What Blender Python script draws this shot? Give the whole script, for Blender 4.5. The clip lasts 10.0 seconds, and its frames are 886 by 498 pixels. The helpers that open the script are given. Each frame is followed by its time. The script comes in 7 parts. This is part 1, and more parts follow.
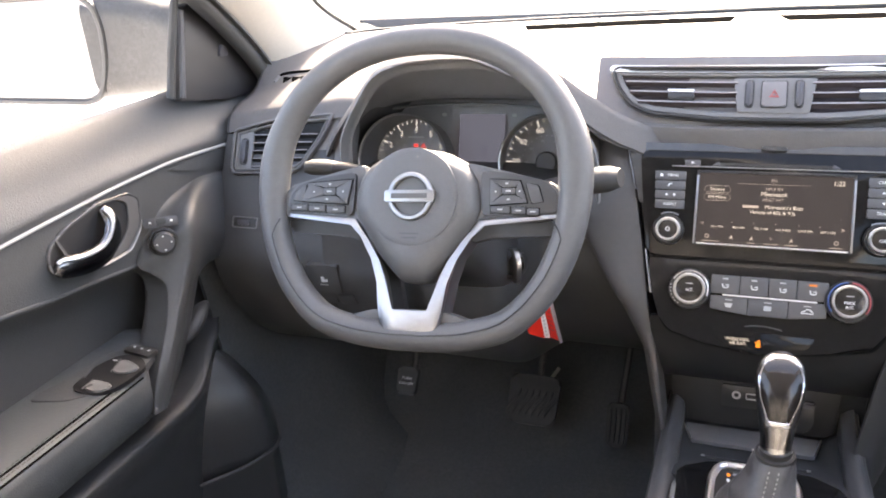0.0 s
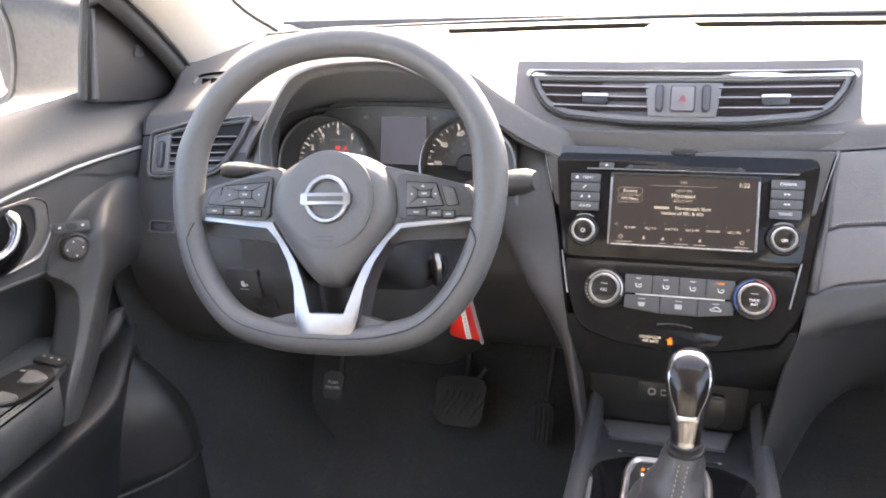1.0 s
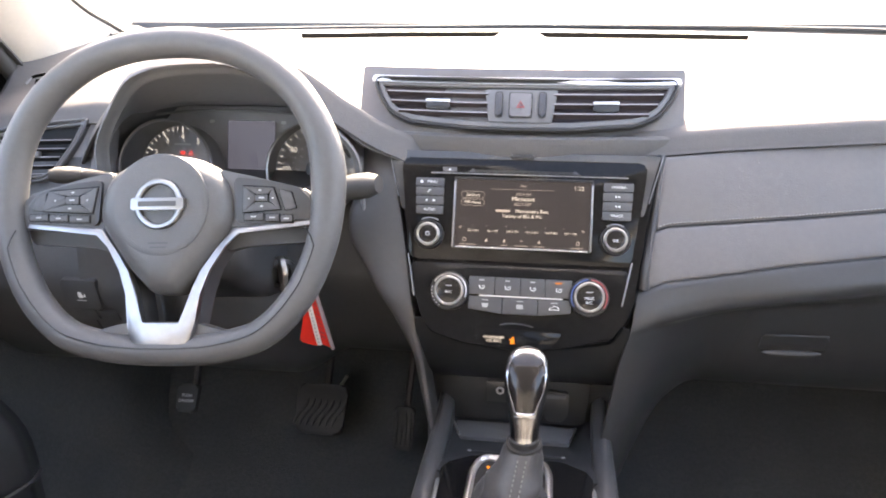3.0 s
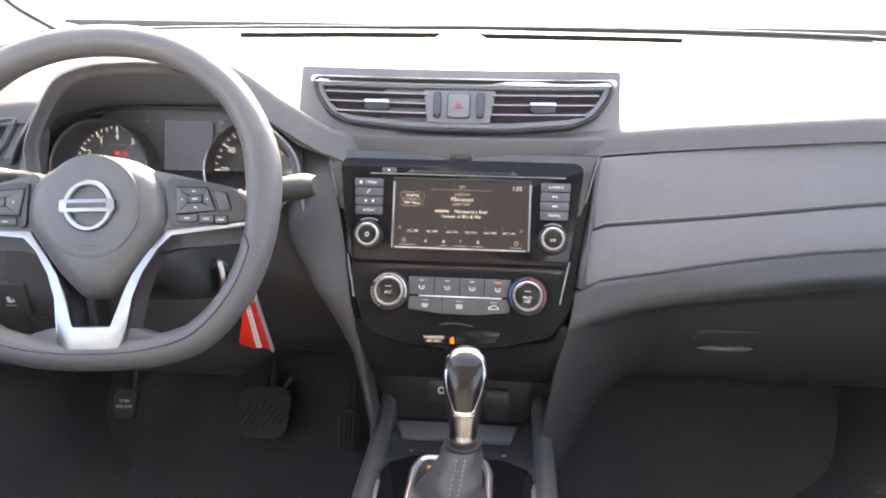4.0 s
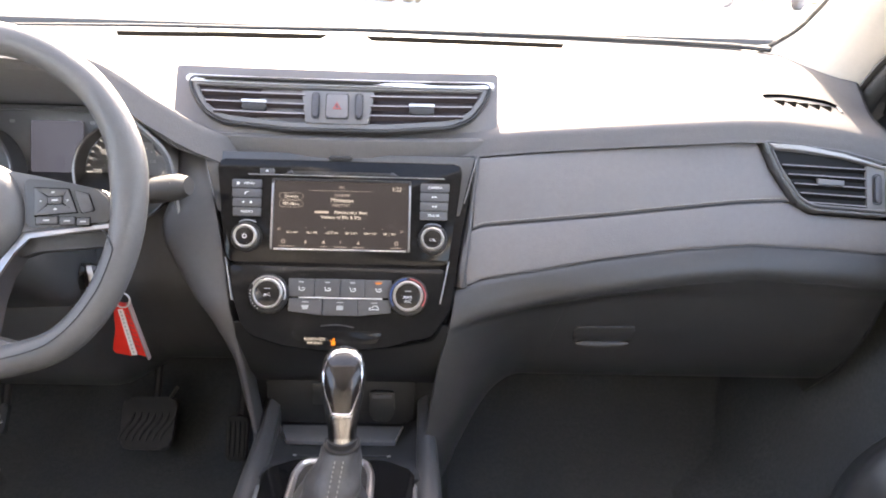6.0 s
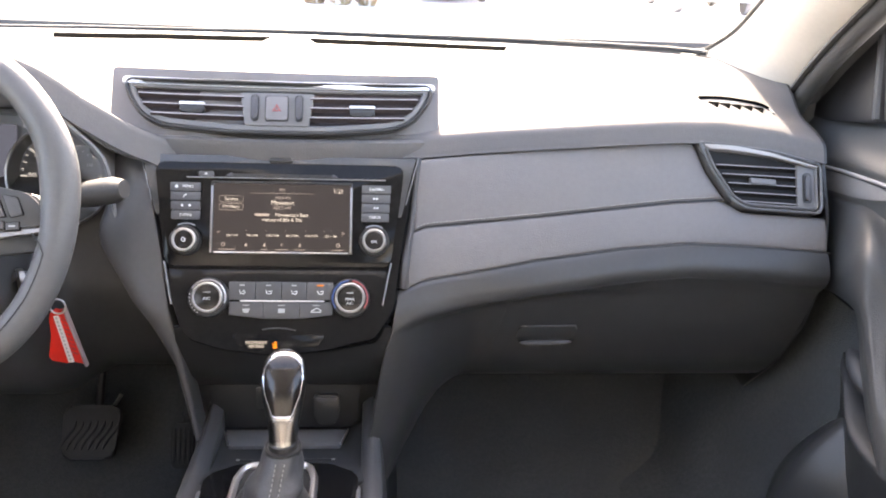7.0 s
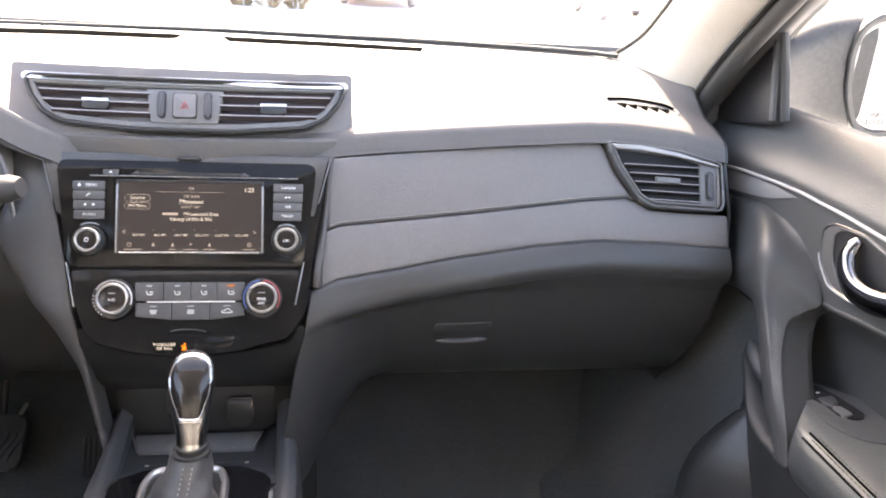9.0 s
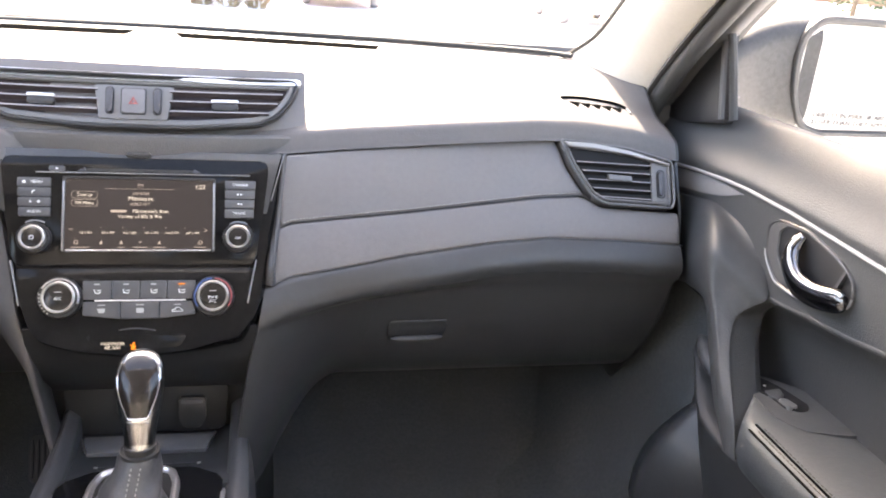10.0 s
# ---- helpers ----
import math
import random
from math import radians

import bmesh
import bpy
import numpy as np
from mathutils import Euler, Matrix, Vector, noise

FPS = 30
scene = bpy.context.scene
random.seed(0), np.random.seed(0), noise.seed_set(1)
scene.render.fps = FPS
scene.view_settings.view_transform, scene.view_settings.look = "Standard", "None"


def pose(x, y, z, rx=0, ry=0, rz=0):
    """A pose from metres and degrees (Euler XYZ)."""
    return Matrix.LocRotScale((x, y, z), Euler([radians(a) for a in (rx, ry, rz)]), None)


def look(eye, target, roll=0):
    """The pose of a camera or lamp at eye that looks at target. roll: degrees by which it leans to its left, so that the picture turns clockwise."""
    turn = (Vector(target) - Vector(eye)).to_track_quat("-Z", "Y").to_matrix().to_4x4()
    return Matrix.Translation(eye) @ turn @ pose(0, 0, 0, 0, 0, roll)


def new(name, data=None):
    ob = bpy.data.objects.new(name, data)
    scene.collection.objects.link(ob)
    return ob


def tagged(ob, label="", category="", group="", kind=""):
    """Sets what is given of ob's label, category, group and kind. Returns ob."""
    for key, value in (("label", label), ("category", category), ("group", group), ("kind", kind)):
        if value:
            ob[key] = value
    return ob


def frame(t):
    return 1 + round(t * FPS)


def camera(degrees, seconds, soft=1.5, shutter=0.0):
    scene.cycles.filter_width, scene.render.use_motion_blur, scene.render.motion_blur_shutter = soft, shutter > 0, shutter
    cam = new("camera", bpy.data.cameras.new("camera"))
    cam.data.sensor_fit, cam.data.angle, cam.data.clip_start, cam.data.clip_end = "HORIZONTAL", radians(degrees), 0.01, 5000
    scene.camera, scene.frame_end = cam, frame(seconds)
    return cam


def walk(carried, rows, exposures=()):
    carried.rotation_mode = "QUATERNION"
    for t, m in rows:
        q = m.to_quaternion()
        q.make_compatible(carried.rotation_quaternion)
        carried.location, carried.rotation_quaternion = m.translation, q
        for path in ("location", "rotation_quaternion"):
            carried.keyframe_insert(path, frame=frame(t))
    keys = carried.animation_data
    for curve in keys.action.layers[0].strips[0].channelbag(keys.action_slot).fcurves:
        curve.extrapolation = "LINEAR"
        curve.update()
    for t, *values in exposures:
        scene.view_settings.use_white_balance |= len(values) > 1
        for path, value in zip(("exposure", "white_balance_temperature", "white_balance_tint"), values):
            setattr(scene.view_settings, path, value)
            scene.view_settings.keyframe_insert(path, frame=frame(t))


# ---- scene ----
cam = camera(58.8, 10.0, soft=1.9)
PATH = [
    (0, (-0.028, 0.061, 1.315), (-0.731, 1.77, 0.55), -4.6),
    (0.5, (-0.015, 0.064, 1.315), (-0.642, 1.801, 0.547), -3.9),
    (1, (-0.005, 0.067, 1.314), (-0.562, 1.828, 0.545), -3.3),
    (1.5, (0.01, 0.071, 1.311), (-0.481, 1.853, 0.546), -2.7),
    (2, (0.023, 0.073, 1.311), (-0.398, 1.874, 0.548), -2.1),
    (2.5, (0.035, 0.074, 1.308), (-0.31, 1.892, 0.548), -1.4),
    (4, (0.06, 0.075, 1.308), (-0.098, 1.919, 0.551), 0.2),
    (4.5, (0.07, 0.074, 1.305), (-0.031, 1.923, 0.551), 0.7),
    (5, (0.083, 0.073, 1.305), (0.008, 1.927, 0.559), 1.1),
    (5.5, (0.092, 0.074, 1.303), (0.089, 1.931, 0.56), 1.5),
    (6, (0.1, 0.072, 1.303), (0.162, 1.93, 0.564), 2.0),
    (7.5, (0.129, 0.064, 1.302), (0.347, 1.917, 0.58), 2.8),
    (8, (0.134, 0.062, 1.301), (0.402, 1.909, 0.582), 3.2),
    (8.5, (0.141, 0.061, 1.297), (0.434, 1.907, 0.586), 3.4),
    (9, (0.144, 0.058, 1.297), (0.479, 1.899, 0.591), 3.9),
    (9.5, (0.149, 0.055, 1.296), (0.534, 1.889, 0.596), 4.3),
    (10, (0.156, 0.053, 1.293), (0.581, 1.88, 0.597), 4.7),
]
walk(cam, [(t, look(eye, target, roll)) for t, eye, target, roll in PATH], [(0, 3.94, 8350, 15), (10, 3.94, 8350, 15)])

from mathutils.bvhtree import BVHTree

# ---- world, sun, exposure ----
SUN_UP, SUN_SIDE = 37.0, -1.5
sky_world = bpy.data.worlds.new("sky")
scene.world = sky_world
sky_world.use_nodes = True
wn = sky_world.node_tree
sky = wn.nodes.new("ShaderNodeTexSky")
sky.sky_type, sky.sun_disc = "NISHITA", False
sky.sun_elevation, sky.sun_rotation = radians(SUN_UP), radians(SUN_SIDE)
sky.air_density, sky.dust_density, sky.ozone_density = 0.8, 3.5, 1.0
wn.links.new(sky.outputs[0], wn.nodes["Background"].inputs[0])
wn.nodes["Background"].inputs[1].default_value = 0.15
sun = new("sun", bpy.data.lights.new("sun", "SUN"))
sun.data.energy, sun.data.angle, sun.data.color = 2.6, radians(1.2), (1.0, 0.985, 0.96)
sun.matrix_basis = look((0, 0, 0), (-math.sin(radians(SUN_SIDE)) * math.cos(radians(SUN_UP)), -math.cos(radians(SUN_SIDE)) * math.cos(radians(SUN_UP)), -math.sin(radians(SUN_UP))))


# ---- materials ----
def material(name, colour, rough=0.5, metal=0.0, grain=0.0, relief=0.0, vary=0.06, coat=0.0, kind="noise", spec=0.5, wear=0.1):
    """A surface with colour variation at two scales, and a fine relief: grain is the size of its pattern in metres."""
    m = bpy.data.materials.new(name)
    m.use_nodes = True
    n, ln = m.node_tree.nodes, m.node_tree.links
    b = n["Principled BSDF"]
    b.inputs["Metallic"].default_value = metal
    b.inputs["Specular IOR Level"].default_value = spec
    b.inputs["Coat Weight"].default_value = coat
    b.inputs["Coat Roughness"].default_value = 0.04
    at = n.new("ShaderNodeTexCoord")
    big = n.new("ShaderNodeTexNoise")
    big.inputs["Scale"].default_value, big.inputs["Detail"].default_value = 9.0, 5.0
    ln.new(at.outputs["Object"], big.inputs["Vector"])
    fine = n.new("ShaderNodeTexNoise")
    fine.inputs["Scale"].default_value, fine.inputs["Detail"].default_value = 160.0, 3.0
    ln.new(at.outputs["Object"], fine.inputs["Vector"])
    both = n.new("ShaderNodeMath")
    both.operation = "MULTIPLY"
    ln.new(big.outputs["Fac"], both.inputs[0])
    ln.new(fine.outputs["Fac"], both.inputs[1])
    ramp = n.new("ShaderNodeMapRange")
    ramp.inputs["From Min"].default_value, ramp.inputs["From Max"].default_value = 0.1, 0.42
    ramp.inputs["To Min"].default_value, ramp.inputs["To Max"].default_value = 1 - vary, 1 + vary
    ln.new(both.outputs[0], ramp.inputs["Value"])
    mul = n.new("ShaderNodeVectorMath")
    mul.operation = "SCALE"
    mul.inputs[0].default_value = colour
    ln.new(ramp.outputs[0], mul.inputs["Scale"])
    ln.new(mul.outputs[0], b.inputs["Base Color"])
    gloss = n.new("ShaderNodeMapRange")
    gloss.inputs["From Min"].default_value, gloss.inputs["From Max"].default_value = 0.3, 0.7
    gloss.inputs["To Min"].default_value, gloss.inputs["To Max"].default_value = max(0.0, rough * (1 - wear)), min(1.0, rough * (1 + wear))
    ln.new(big.outputs["Fac"], gloss.inputs["Value"])
    ln.new(gloss.outputs[0], b.inputs["Roughness"])
    if relief:
        if kind == "hide":
            tex = n.new("ShaderNodeTexVoronoi")
            tex.feature = "SMOOTH_F1"
            out = tex.outputs["Distance"]
        else:
            tex = n.new("ShaderNodeTexNoise")
            tex.inputs["Detail"].default_value = 4.0
            out = tex.outputs["Fac"]
        tex.inputs["Scale"].default_value = 1.0 / grain
        ln.new(at.outputs["Object"], tex.inputs["Vector"])
        bump = n.new("ShaderNodeBump")
        bump.inputs["Strength"].default_value, bump.inputs["Distance"].default_value = relief, grain * 0.5
        ln.new(out, bump.inputs["Height"])
        ln.new(bump.outputs[0], b.inputs["Normal"])
    return m


def glowing(name, colour, strength):
    m = bpy.data.materials.new(name)
    m.use_nodes = True
    b = m.node_tree.nodes["Principled BSDF"]
    b.inputs["Base Color"].default_value = (*[0.04 * c for c in colour], 1)
    b.inputs["Emission Color"].default_value = (*colour, 1)
    b.inputs["Emission Strength"].default_value = strength
    b.inputs["Roughness"].default_value = 0.4
    b.inputs["Specular IOR Level"].default_value = 0.2
    return m


def pane_glass(name, tint=(1, 1, 1), gloss=0.04):
    m = bpy.data.materials.new(name)
    m.use_nodes = True
    n, ln = m.node_tree.nodes, m.node_tree.links
    clear = n.new("ShaderNodeBsdfTransparent")
    clear.inputs[0].default_value = (*tint, 1)
    shine = n.new("ShaderNodeBsdfGlossy")
    shine.inputs["Roughness"].default_value = 0.02
    mix = n.new("ShaderNodeMixShader")
    mix.inputs[0].default_value = gloss
    ln.new(clear.outputs[0], mix.inputs[1])
    ln.new(shine.outputs[0], mix.inputs[2])
    ln.new(mix.outputs[0], n["Material Output"].inputs[0])
    return m


VINYL = material("dash vinyl", (0.122, 0.116, 0.115), 0.58, grain=0.0016, relief=0.3, kind="hide", spec=0.25)
SOFT = material("soft dash pad", (0.147, 0.14, 0.139), 0.42, grain=0.0014, relief=0.3, kind="hide")
HARD = material("hard plastic", (0.16, 0.155, 0.158), 0.5, grain=0.0012, relief=0.3)
LINING = material("hood lining plastic", (0.215, 0.209, 0.212), 0.5, grain=0.0012, relief=0.3)
DARK = material("dark plastic", (0.08, 0.08, 0.081), 0.55, grain=0.0012, relief=0.3)
PIANO = material("piano black", (0.008, 0.008, 0.0082), 0.1, vary=0.2, spec=0.2)
TOPSHEEN = material("surround greyed for its reflection", (0.055, 0.055, 0.056), 0.2, vary=0.08)
DARKGLOSS = material("glossy knob face", (0.014, 0.011, 0.01), 0.16, vary=0.1)
BRIGHT = material("bright trim", (0.86, 0.84, 0.83), 0.36, metal=1.0, vary=0.04)
BLACK = material("satin black", (0.025, 0.025, 0.025), 0.35)
RUBBER = material("black rubber", (0.04, 0.04, 0.04), 0.7, grain=0.002, relief=0.3)
CHROME = material("chrome", (0.46, 0.46, 0.48), 0.14, metal=1.0, vary=0.03)
SATIN = material("satin silver", (0.72, 0.71, 0.71), 0.3, metal=1.0, vary=0.05)
STEEL = material("dull steel", (0.5, 0.49, 0.47), 0.35, metal=1.0, vary=0.15)
LEATHER = material("wheel leather", (0.098, 0.098, 0.1), 0.42, grain=0.0012, relief=0.35, kind="hide")
ARM = material("armrest leatherette", (0.068, 0.074, 0.078), 0.48, grain=0.0015, relief=0.35, kind="hide", spec=0.3)
DOOR = material("door plastic", (0.058, 0.061, 0.0635), 0.5, grain=0.0016, relief=0.4, kind="hide", spec=0.4)
DOORLOW = material("lower door leatherette", (0.043, 0.044, 0.045), 0.5, grain=0.0015, relief=0.35, kind="hide")
HANDLECUP = material("handle cup plastic", (0.022, 0.022, 0.023), 0.45)
# sky light on the slats' front edges, put into a pale colour
EDGELIGHT = material("lit slat edge", (0.2, 0.19, 0.195), 0.45)
BOOT = material("boot leather", (0.075, 0.074, 0.075), 0.38, grain=0.0015, relief=0.35, kind="hide", vary=0.15)
KNOB = material("satin grey knob", (0.55, 0.55, 0.55), 0.22, metal=1.0)
CONSOLE = material("console plastic", (0.021, 0.022, 0.023), 0.5, grain=0.0012, relief=0.3, spec=0.28)
TRAYFLOOR = material("tray plastic", (0.04, 0.041, 0.042), 0.5, grain=0.0012, relief=0.3, spec=0.3)
RAIL = material("console rail plastic", (0.066, 0.066, 0.068), 0.34, grain=0.0012, relief=0.3)
TRAY = material("rubber tray mat", (0.125, 0.125, 0.128), 0.4, grain=0.0012, relief=0.3)
WEDGEGLEAM = material("trim wedge with window gleam", (0.22, 0.22, 0.225), 0.22, vary=0.05)
SAIL = material("sail panel plastic", (0.022, 0.021, 0.023), 0.5, grain=0.0012, relief=0.3)
STRIP = material("side strip plastic", (0.08, 0.078, 0.079), 0.5, grain=0.0012, relief=0.3)
DARKTHREAD = material("dark stitching", (0.03, 0.03, 0.03), 0.8)
# near-black that stands in for the shade of openings and gaps
HOLESHADE = material("near-black for shaded openings", (0.004, 0.004, 0.004), 0.9, spec=0.0)
WELL = material("switch well plastic", (0.014, 0.014, 0.015), 0.6, spec=0.15)
# shade inside the centre vent, its flare's purple-brown tint in the colour
VENTSHADE = material("vent shade", (0.05, 0.04, 0.043), 0.7, spec=0.2)
SILVERPAINT = material("silver trim and painted highlights", (0.33, 0.33, 0.33), 0.32, vary=0.04)
POD_GREY = material("switch pod plastic", (0.045, 0.045, 0.047), 0.4, vary=0.06)
YOKECORE = material("dark spoke core", (0.07, 0.07, 0.073), 0.45, vary=0.08)
WHEELSILVER = material("satin wheel silver", (0.36, 0.36, 0.365), 0.34, metal=1.0)
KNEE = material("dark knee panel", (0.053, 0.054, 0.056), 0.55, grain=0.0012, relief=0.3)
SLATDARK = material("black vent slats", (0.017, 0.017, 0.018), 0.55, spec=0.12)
VENTRIM = material("glossy vent rim", (0.1, 0.1, 0.102), 0.28, vary=0.05)
VENTGREY = material("vent grey plastic", (0.14, 0.139, 0.14), 0.42)
GLOVE = material("lower dash plastic", (0.045, 0.046, 0.047), 0.4, grain=0.0012, relief=0.3)
LEVER = material("door lever chrome", (0.16, 0.16, 0.17), 0.16, metal=1.0)
KEYBLACK = material("button plastic", (0.06, 0.06, 0.066), 0.45, vary=0.06)
GREYKEY = material("grey button plastic", (0.075, 0.075, 0.077), 0.45, vary=0.06)
SWITCHTOP = material("smooth switch plastic", (0.11, 0.112, 0.114), 0.3, vary=0.06)
CARPET = material("black carpet", (0.08, 0.086, 0.088), 0.95, grain=0.003, relief=0.6, vary=0.2)
HEADLINER = material("grey woven trim", (0.5, 0.5, 0.505), 0.85, grain=0.0016, relief=0.3, vary=0.05)
KICK = material("satin kick plate plastic", (0.046, 0.047, 0.049), 0.36, grain=0.0012, relief=0.2)
PILLAR = material("beige pillar plastic", (0.52, 0.49, 0.44), 0.6, grain=0.0012, relief=0.2, vary=0.04)
PRINT = material("white print", (0.75, 0.75, 0.75), 0.5, vary=0.02)
DIMPRINT = material("grey print", (0.4, 0.4, 0.4), 0.5, vary=0.02)
REDPRINT = material("red print", (0.34, 0.075, 0.075), 0.4, vary=0.05)
DARKCHROME = material("dark chrome", (0.32, 0.31, 0.31), 0.16, metal=1.0, vary=0.05)
GLOSSGREY = material("glossy grey trim", (0.3, 0.3, 0.31), 0.25, metal=0.5)
REDTAG = material("red tag plastic", (0.75, 0.03, 0.02), 0.35, vary=0.06)
TAGCLEAR = material("clear tag sleeve", (0.3, 0.22, 0.21), 0.3, vary=0.05)
MIRROR = material("mirror glass", (0.15, 0.155, 0.16), 0.01, metal=1.0, vary=0.0)
GREYPAINT = material("grey car paint", (0.055, 0.055, 0.054), 0.5, spec=0.3, vary=0.22)
THREAD = material("grey stitching", (0.3, 0.29, 0.28), 0.8, vary=0.1)
DIAL = material("gauge face", (0.22, 0.219, 0.227), 0.5, vary=0.05)
LCD = glowing("dim lcd", (0.25, 0.275, 0.4), 0.03)
GAUGEWELL = material("gauge well", (0.085, 0.084, 0.086), 0.45)
BEZEL = material("gauge bezel", (0.3, 0.3, 0.3), 0.35, metal=1.0)
LCDMARK = glowing("faint blue display mark", (0.26, 0.28, 0.42), 0.026)
SCREEN = glowing("dim brown screen", (0.205, 0.178, 0.182), 0.017)
GLOWTEXT = glowing("screen lettering", (1.0, 0.95, 0.9), 0.08)
# emission added to lift the gauge print inside the dark hood
GAUGEPRINT = glowing("gauge print with added glow", (0.85, 0.86, 0.9), 0.06)
GLOWDIM = glowing("dim screen lettering", (0.9, 0.8, 0.75), 0.05)
ORANGE = glowing("amber light", (1.0, 0.3, 0.03), 0.1)
REDGLOW = glowing("red warning light", (1.0, 0.08, 0.07), 0.065)
BLUE = material("blue arc", (0.05, 0.1, 0.26), 0.3, vary=0.05)
GLASS = pane_glass("clear window glass", (0.97, 0.98, 0.98), 0.03)
TINTED = pane_glass("dark tinted rear glass", (0.42, 0.42, 0.42), 0.04)
SNOW = material("trodden snow", (0.82, 0.83, 0.86), 0.7, grain=0.25, relief=0.5, vary=0.08)


# ---- mesh helpers ----
def cr(pts, n, closed=False):
    """n points on a smooth curve through pts."""
    p = [Vector(q) for q in pts]
    if closed:
        p = [p[-1]] + p + [p[0], p[1]]
    else:
        p = [2 * p[0] - p[1]] + p + [2 * p[-1] - p[-2]]
    spans, out = len(p) - 3, []
    for i in range(n):
        s = i / (n if closed else n - 1) * spans
        k = min(int(s), spans - 1)
        t = s - k
        a, b, c, d = p[k:k + 4]
        out.append(0.5 * (2 * b + (c - a) * t + (2 * a - 5 * b + 4 * c - d) * t * t + (3 * b - a - 3 * c + d) * t ** 3))
    return out


def blend(x, table):
    """A value at x between the (x, value) pairs of a table."""
    xs, vs = [q[0] for q in table], [q[1] for q in table]
    return float(np.interp(x, xs, vs))


def step(a, b, x):
    t = min(1.0, max(0.0, (x - a) / (b - a)))
    return t * t * (3 - 2 * t)


def place_of(ob):
    m = ob.matrix_basis.copy()
    return place_of(ob.parent) @ ob.matrix_parent_inverse @ m if ob.parent else m


def part(name, bm, mat, parent=None, label="", m=None, sharp=38):
    """Links a bmesh, moved by m, as one mesh object under a thing or a part."""
    if m is not None:
        bmesh.ops.transform(bm, matrix=m, verts=bm.verts)
    bmesh.ops.recalc_face_normals(bm, faces=bm.faces)
    for f in bm.faces:
        f.smooth = True
    limit = radians(sharp)
    for e in bm.edges:
        if len(e.link_faces) == 2 and e.calc_face_angle(0) > limit:
            e.smooth = False
    me = bpy.data.meshes.new(name)
    bm.to_mesh(me)
    bm.free()
    me.materials.append(mat)
    ob = new(name, me)
    if parent:
        ob.parent = parent
        ob.matrix_parent_inverse = place_of(parent).inverted()
    return tagged(ob, label)


def thing(name, at, label, category, group="", kind=""):
    ob = new(name)
    ob.empty_display_size = 0.05
    ob.location = at
    return tagged(ob, label, category, group, kind)


def loft(rings, closed=True, caps=True, wrap=False):
    """A skin over rings of equally many points."""
    bm = bmesh.new()
    vs = [[bm.verts.new(p) for p in r] for r in rings]
    n = len(vs[0])
    pairs = list(zip(vs, vs[1:])) + ([(vs[-1], vs[0])] if wrap else [])
    for a, b in pairs:
        for i in range(n if closed else n - 1):
            j = (i + 1) % n
            bm.faces.new((a[i], a[j], b[j], b[i]))
    if caps and closed and not wrap:
        bm.faces.new(vs[0][::-1])
        bm.faces.new(vs[-1])
    return bm


def shell(rings, thick):
    """An open skin over rings, with a thickness."""
    bm = loft(rings, closed=False)
    bmesh.ops.recalc_face_normals(bm, faces=bm.faces)
    bmesh.ops.solidify(bm, geom=bm.faces[:], thickness=thick)
    return bm


def prism(outline, low, high, bevel=0.0, seg=2, both=False):
    """A flat outline (u, v) given thickness from low to high, its upper rim (or all edges) rounded."""
    bm = bmesh.new()
    a = [bm.verts.new((u, v, low)) for u, v in outline]
    b = [bm.verts.new((u, v, high)) for u, v in outline]
    n = len(a)
    for i in range(n):
        bm.faces.new((a[i], a[(i + 1) % n], b[(i + 1) % n], b[i]))
    bm.faces.new(a[::-1])
    top = bm.faces.new(b)
    if bevel:
        rim = list(top.edges) if not both else [e for e in bm.edges]
        bmesh.ops.bevel(bm, geom=rim, offset=bevel, segments=seg, affect="EDGES", profile=0.5, clamp_overlap=True)
    return bm


def rrect(w, h, r, n=5, cu=0.0, cv=0.0):
    out = []
    for k, (sx, sy) in enumerate(((1, 1), (-1, 1), (-1, -1), (1, -1))):
        for i in range(n + 1):
            a = radians(90 * k + 90 * i / n)
            out.append((cu + sx * (w / 2 - r) + r * math.cos(a), cv + sy * (h / 2 - r) + r * math.sin(a)))
    return out


def rounded(corners, r, n=4):
    """The outline of a polygon with its corners rounded."""
    out, k = [], len(corners)
    for i in range(k):
        p, a, b = Vector(corners[i]), Vector(corners[i - 1]), Vector(corners[(i + 1) % k])
        d1, d2 = (a - p), (b - p)
        c = min(r, d1.length * 0.45, d2.length * 0.45)
        p1, p2 = p + d1.normalized() * c, p + d2.normalized() * c
        for j in range(n + 1):
            t = j / n
            out.append(tuple((1 - t) ** 2 * p1 + 2 * t * (1 - t) * p + t * t * p2))
    return out


def inset(outline, d):
    """An outline drawn in by d (counter-clockwise ones; negative d: drawn out)."""
    p = [Vector(q) for q in outline]
    area = sum(a.x * b.y - a.y * b.x for a, b in zip(p, p[1:] + p[:1]))
    s, out = (1 if area > 0 else -1), []
    for i in range(len(p)):
        t = (p[(i + 1) % len(p)] - p[i - 1])
        t = t.normalized() if t.length else Vector((1, 0))
        out.append((p[i].x - s * t.y * d, p[i].y + s * t.x * d))
    return out


def hoop(outer, inner, low, high, chamfer=0.0):
    """A flat frame between two outlines of equally many points."""
    rings = [[(u, v, low) for u, v in outer], [(u, v, high - chamfer) for u, v in outer]]
    if chamfer:
        rings.append([(u, v, high) for u, v in inset(outer, chamfer)])
        rings.append([(u, v, high) for u, v in inset(inner, -chamfer)])
        rings.append([(u, v, high - chamfer) for u, v in inner])
    else:
        rings.append([(u, v, high) for u, v in inner])
    rings.append([(u, v, low) for u, v in inner])
    return loft(rings, wrap=True)


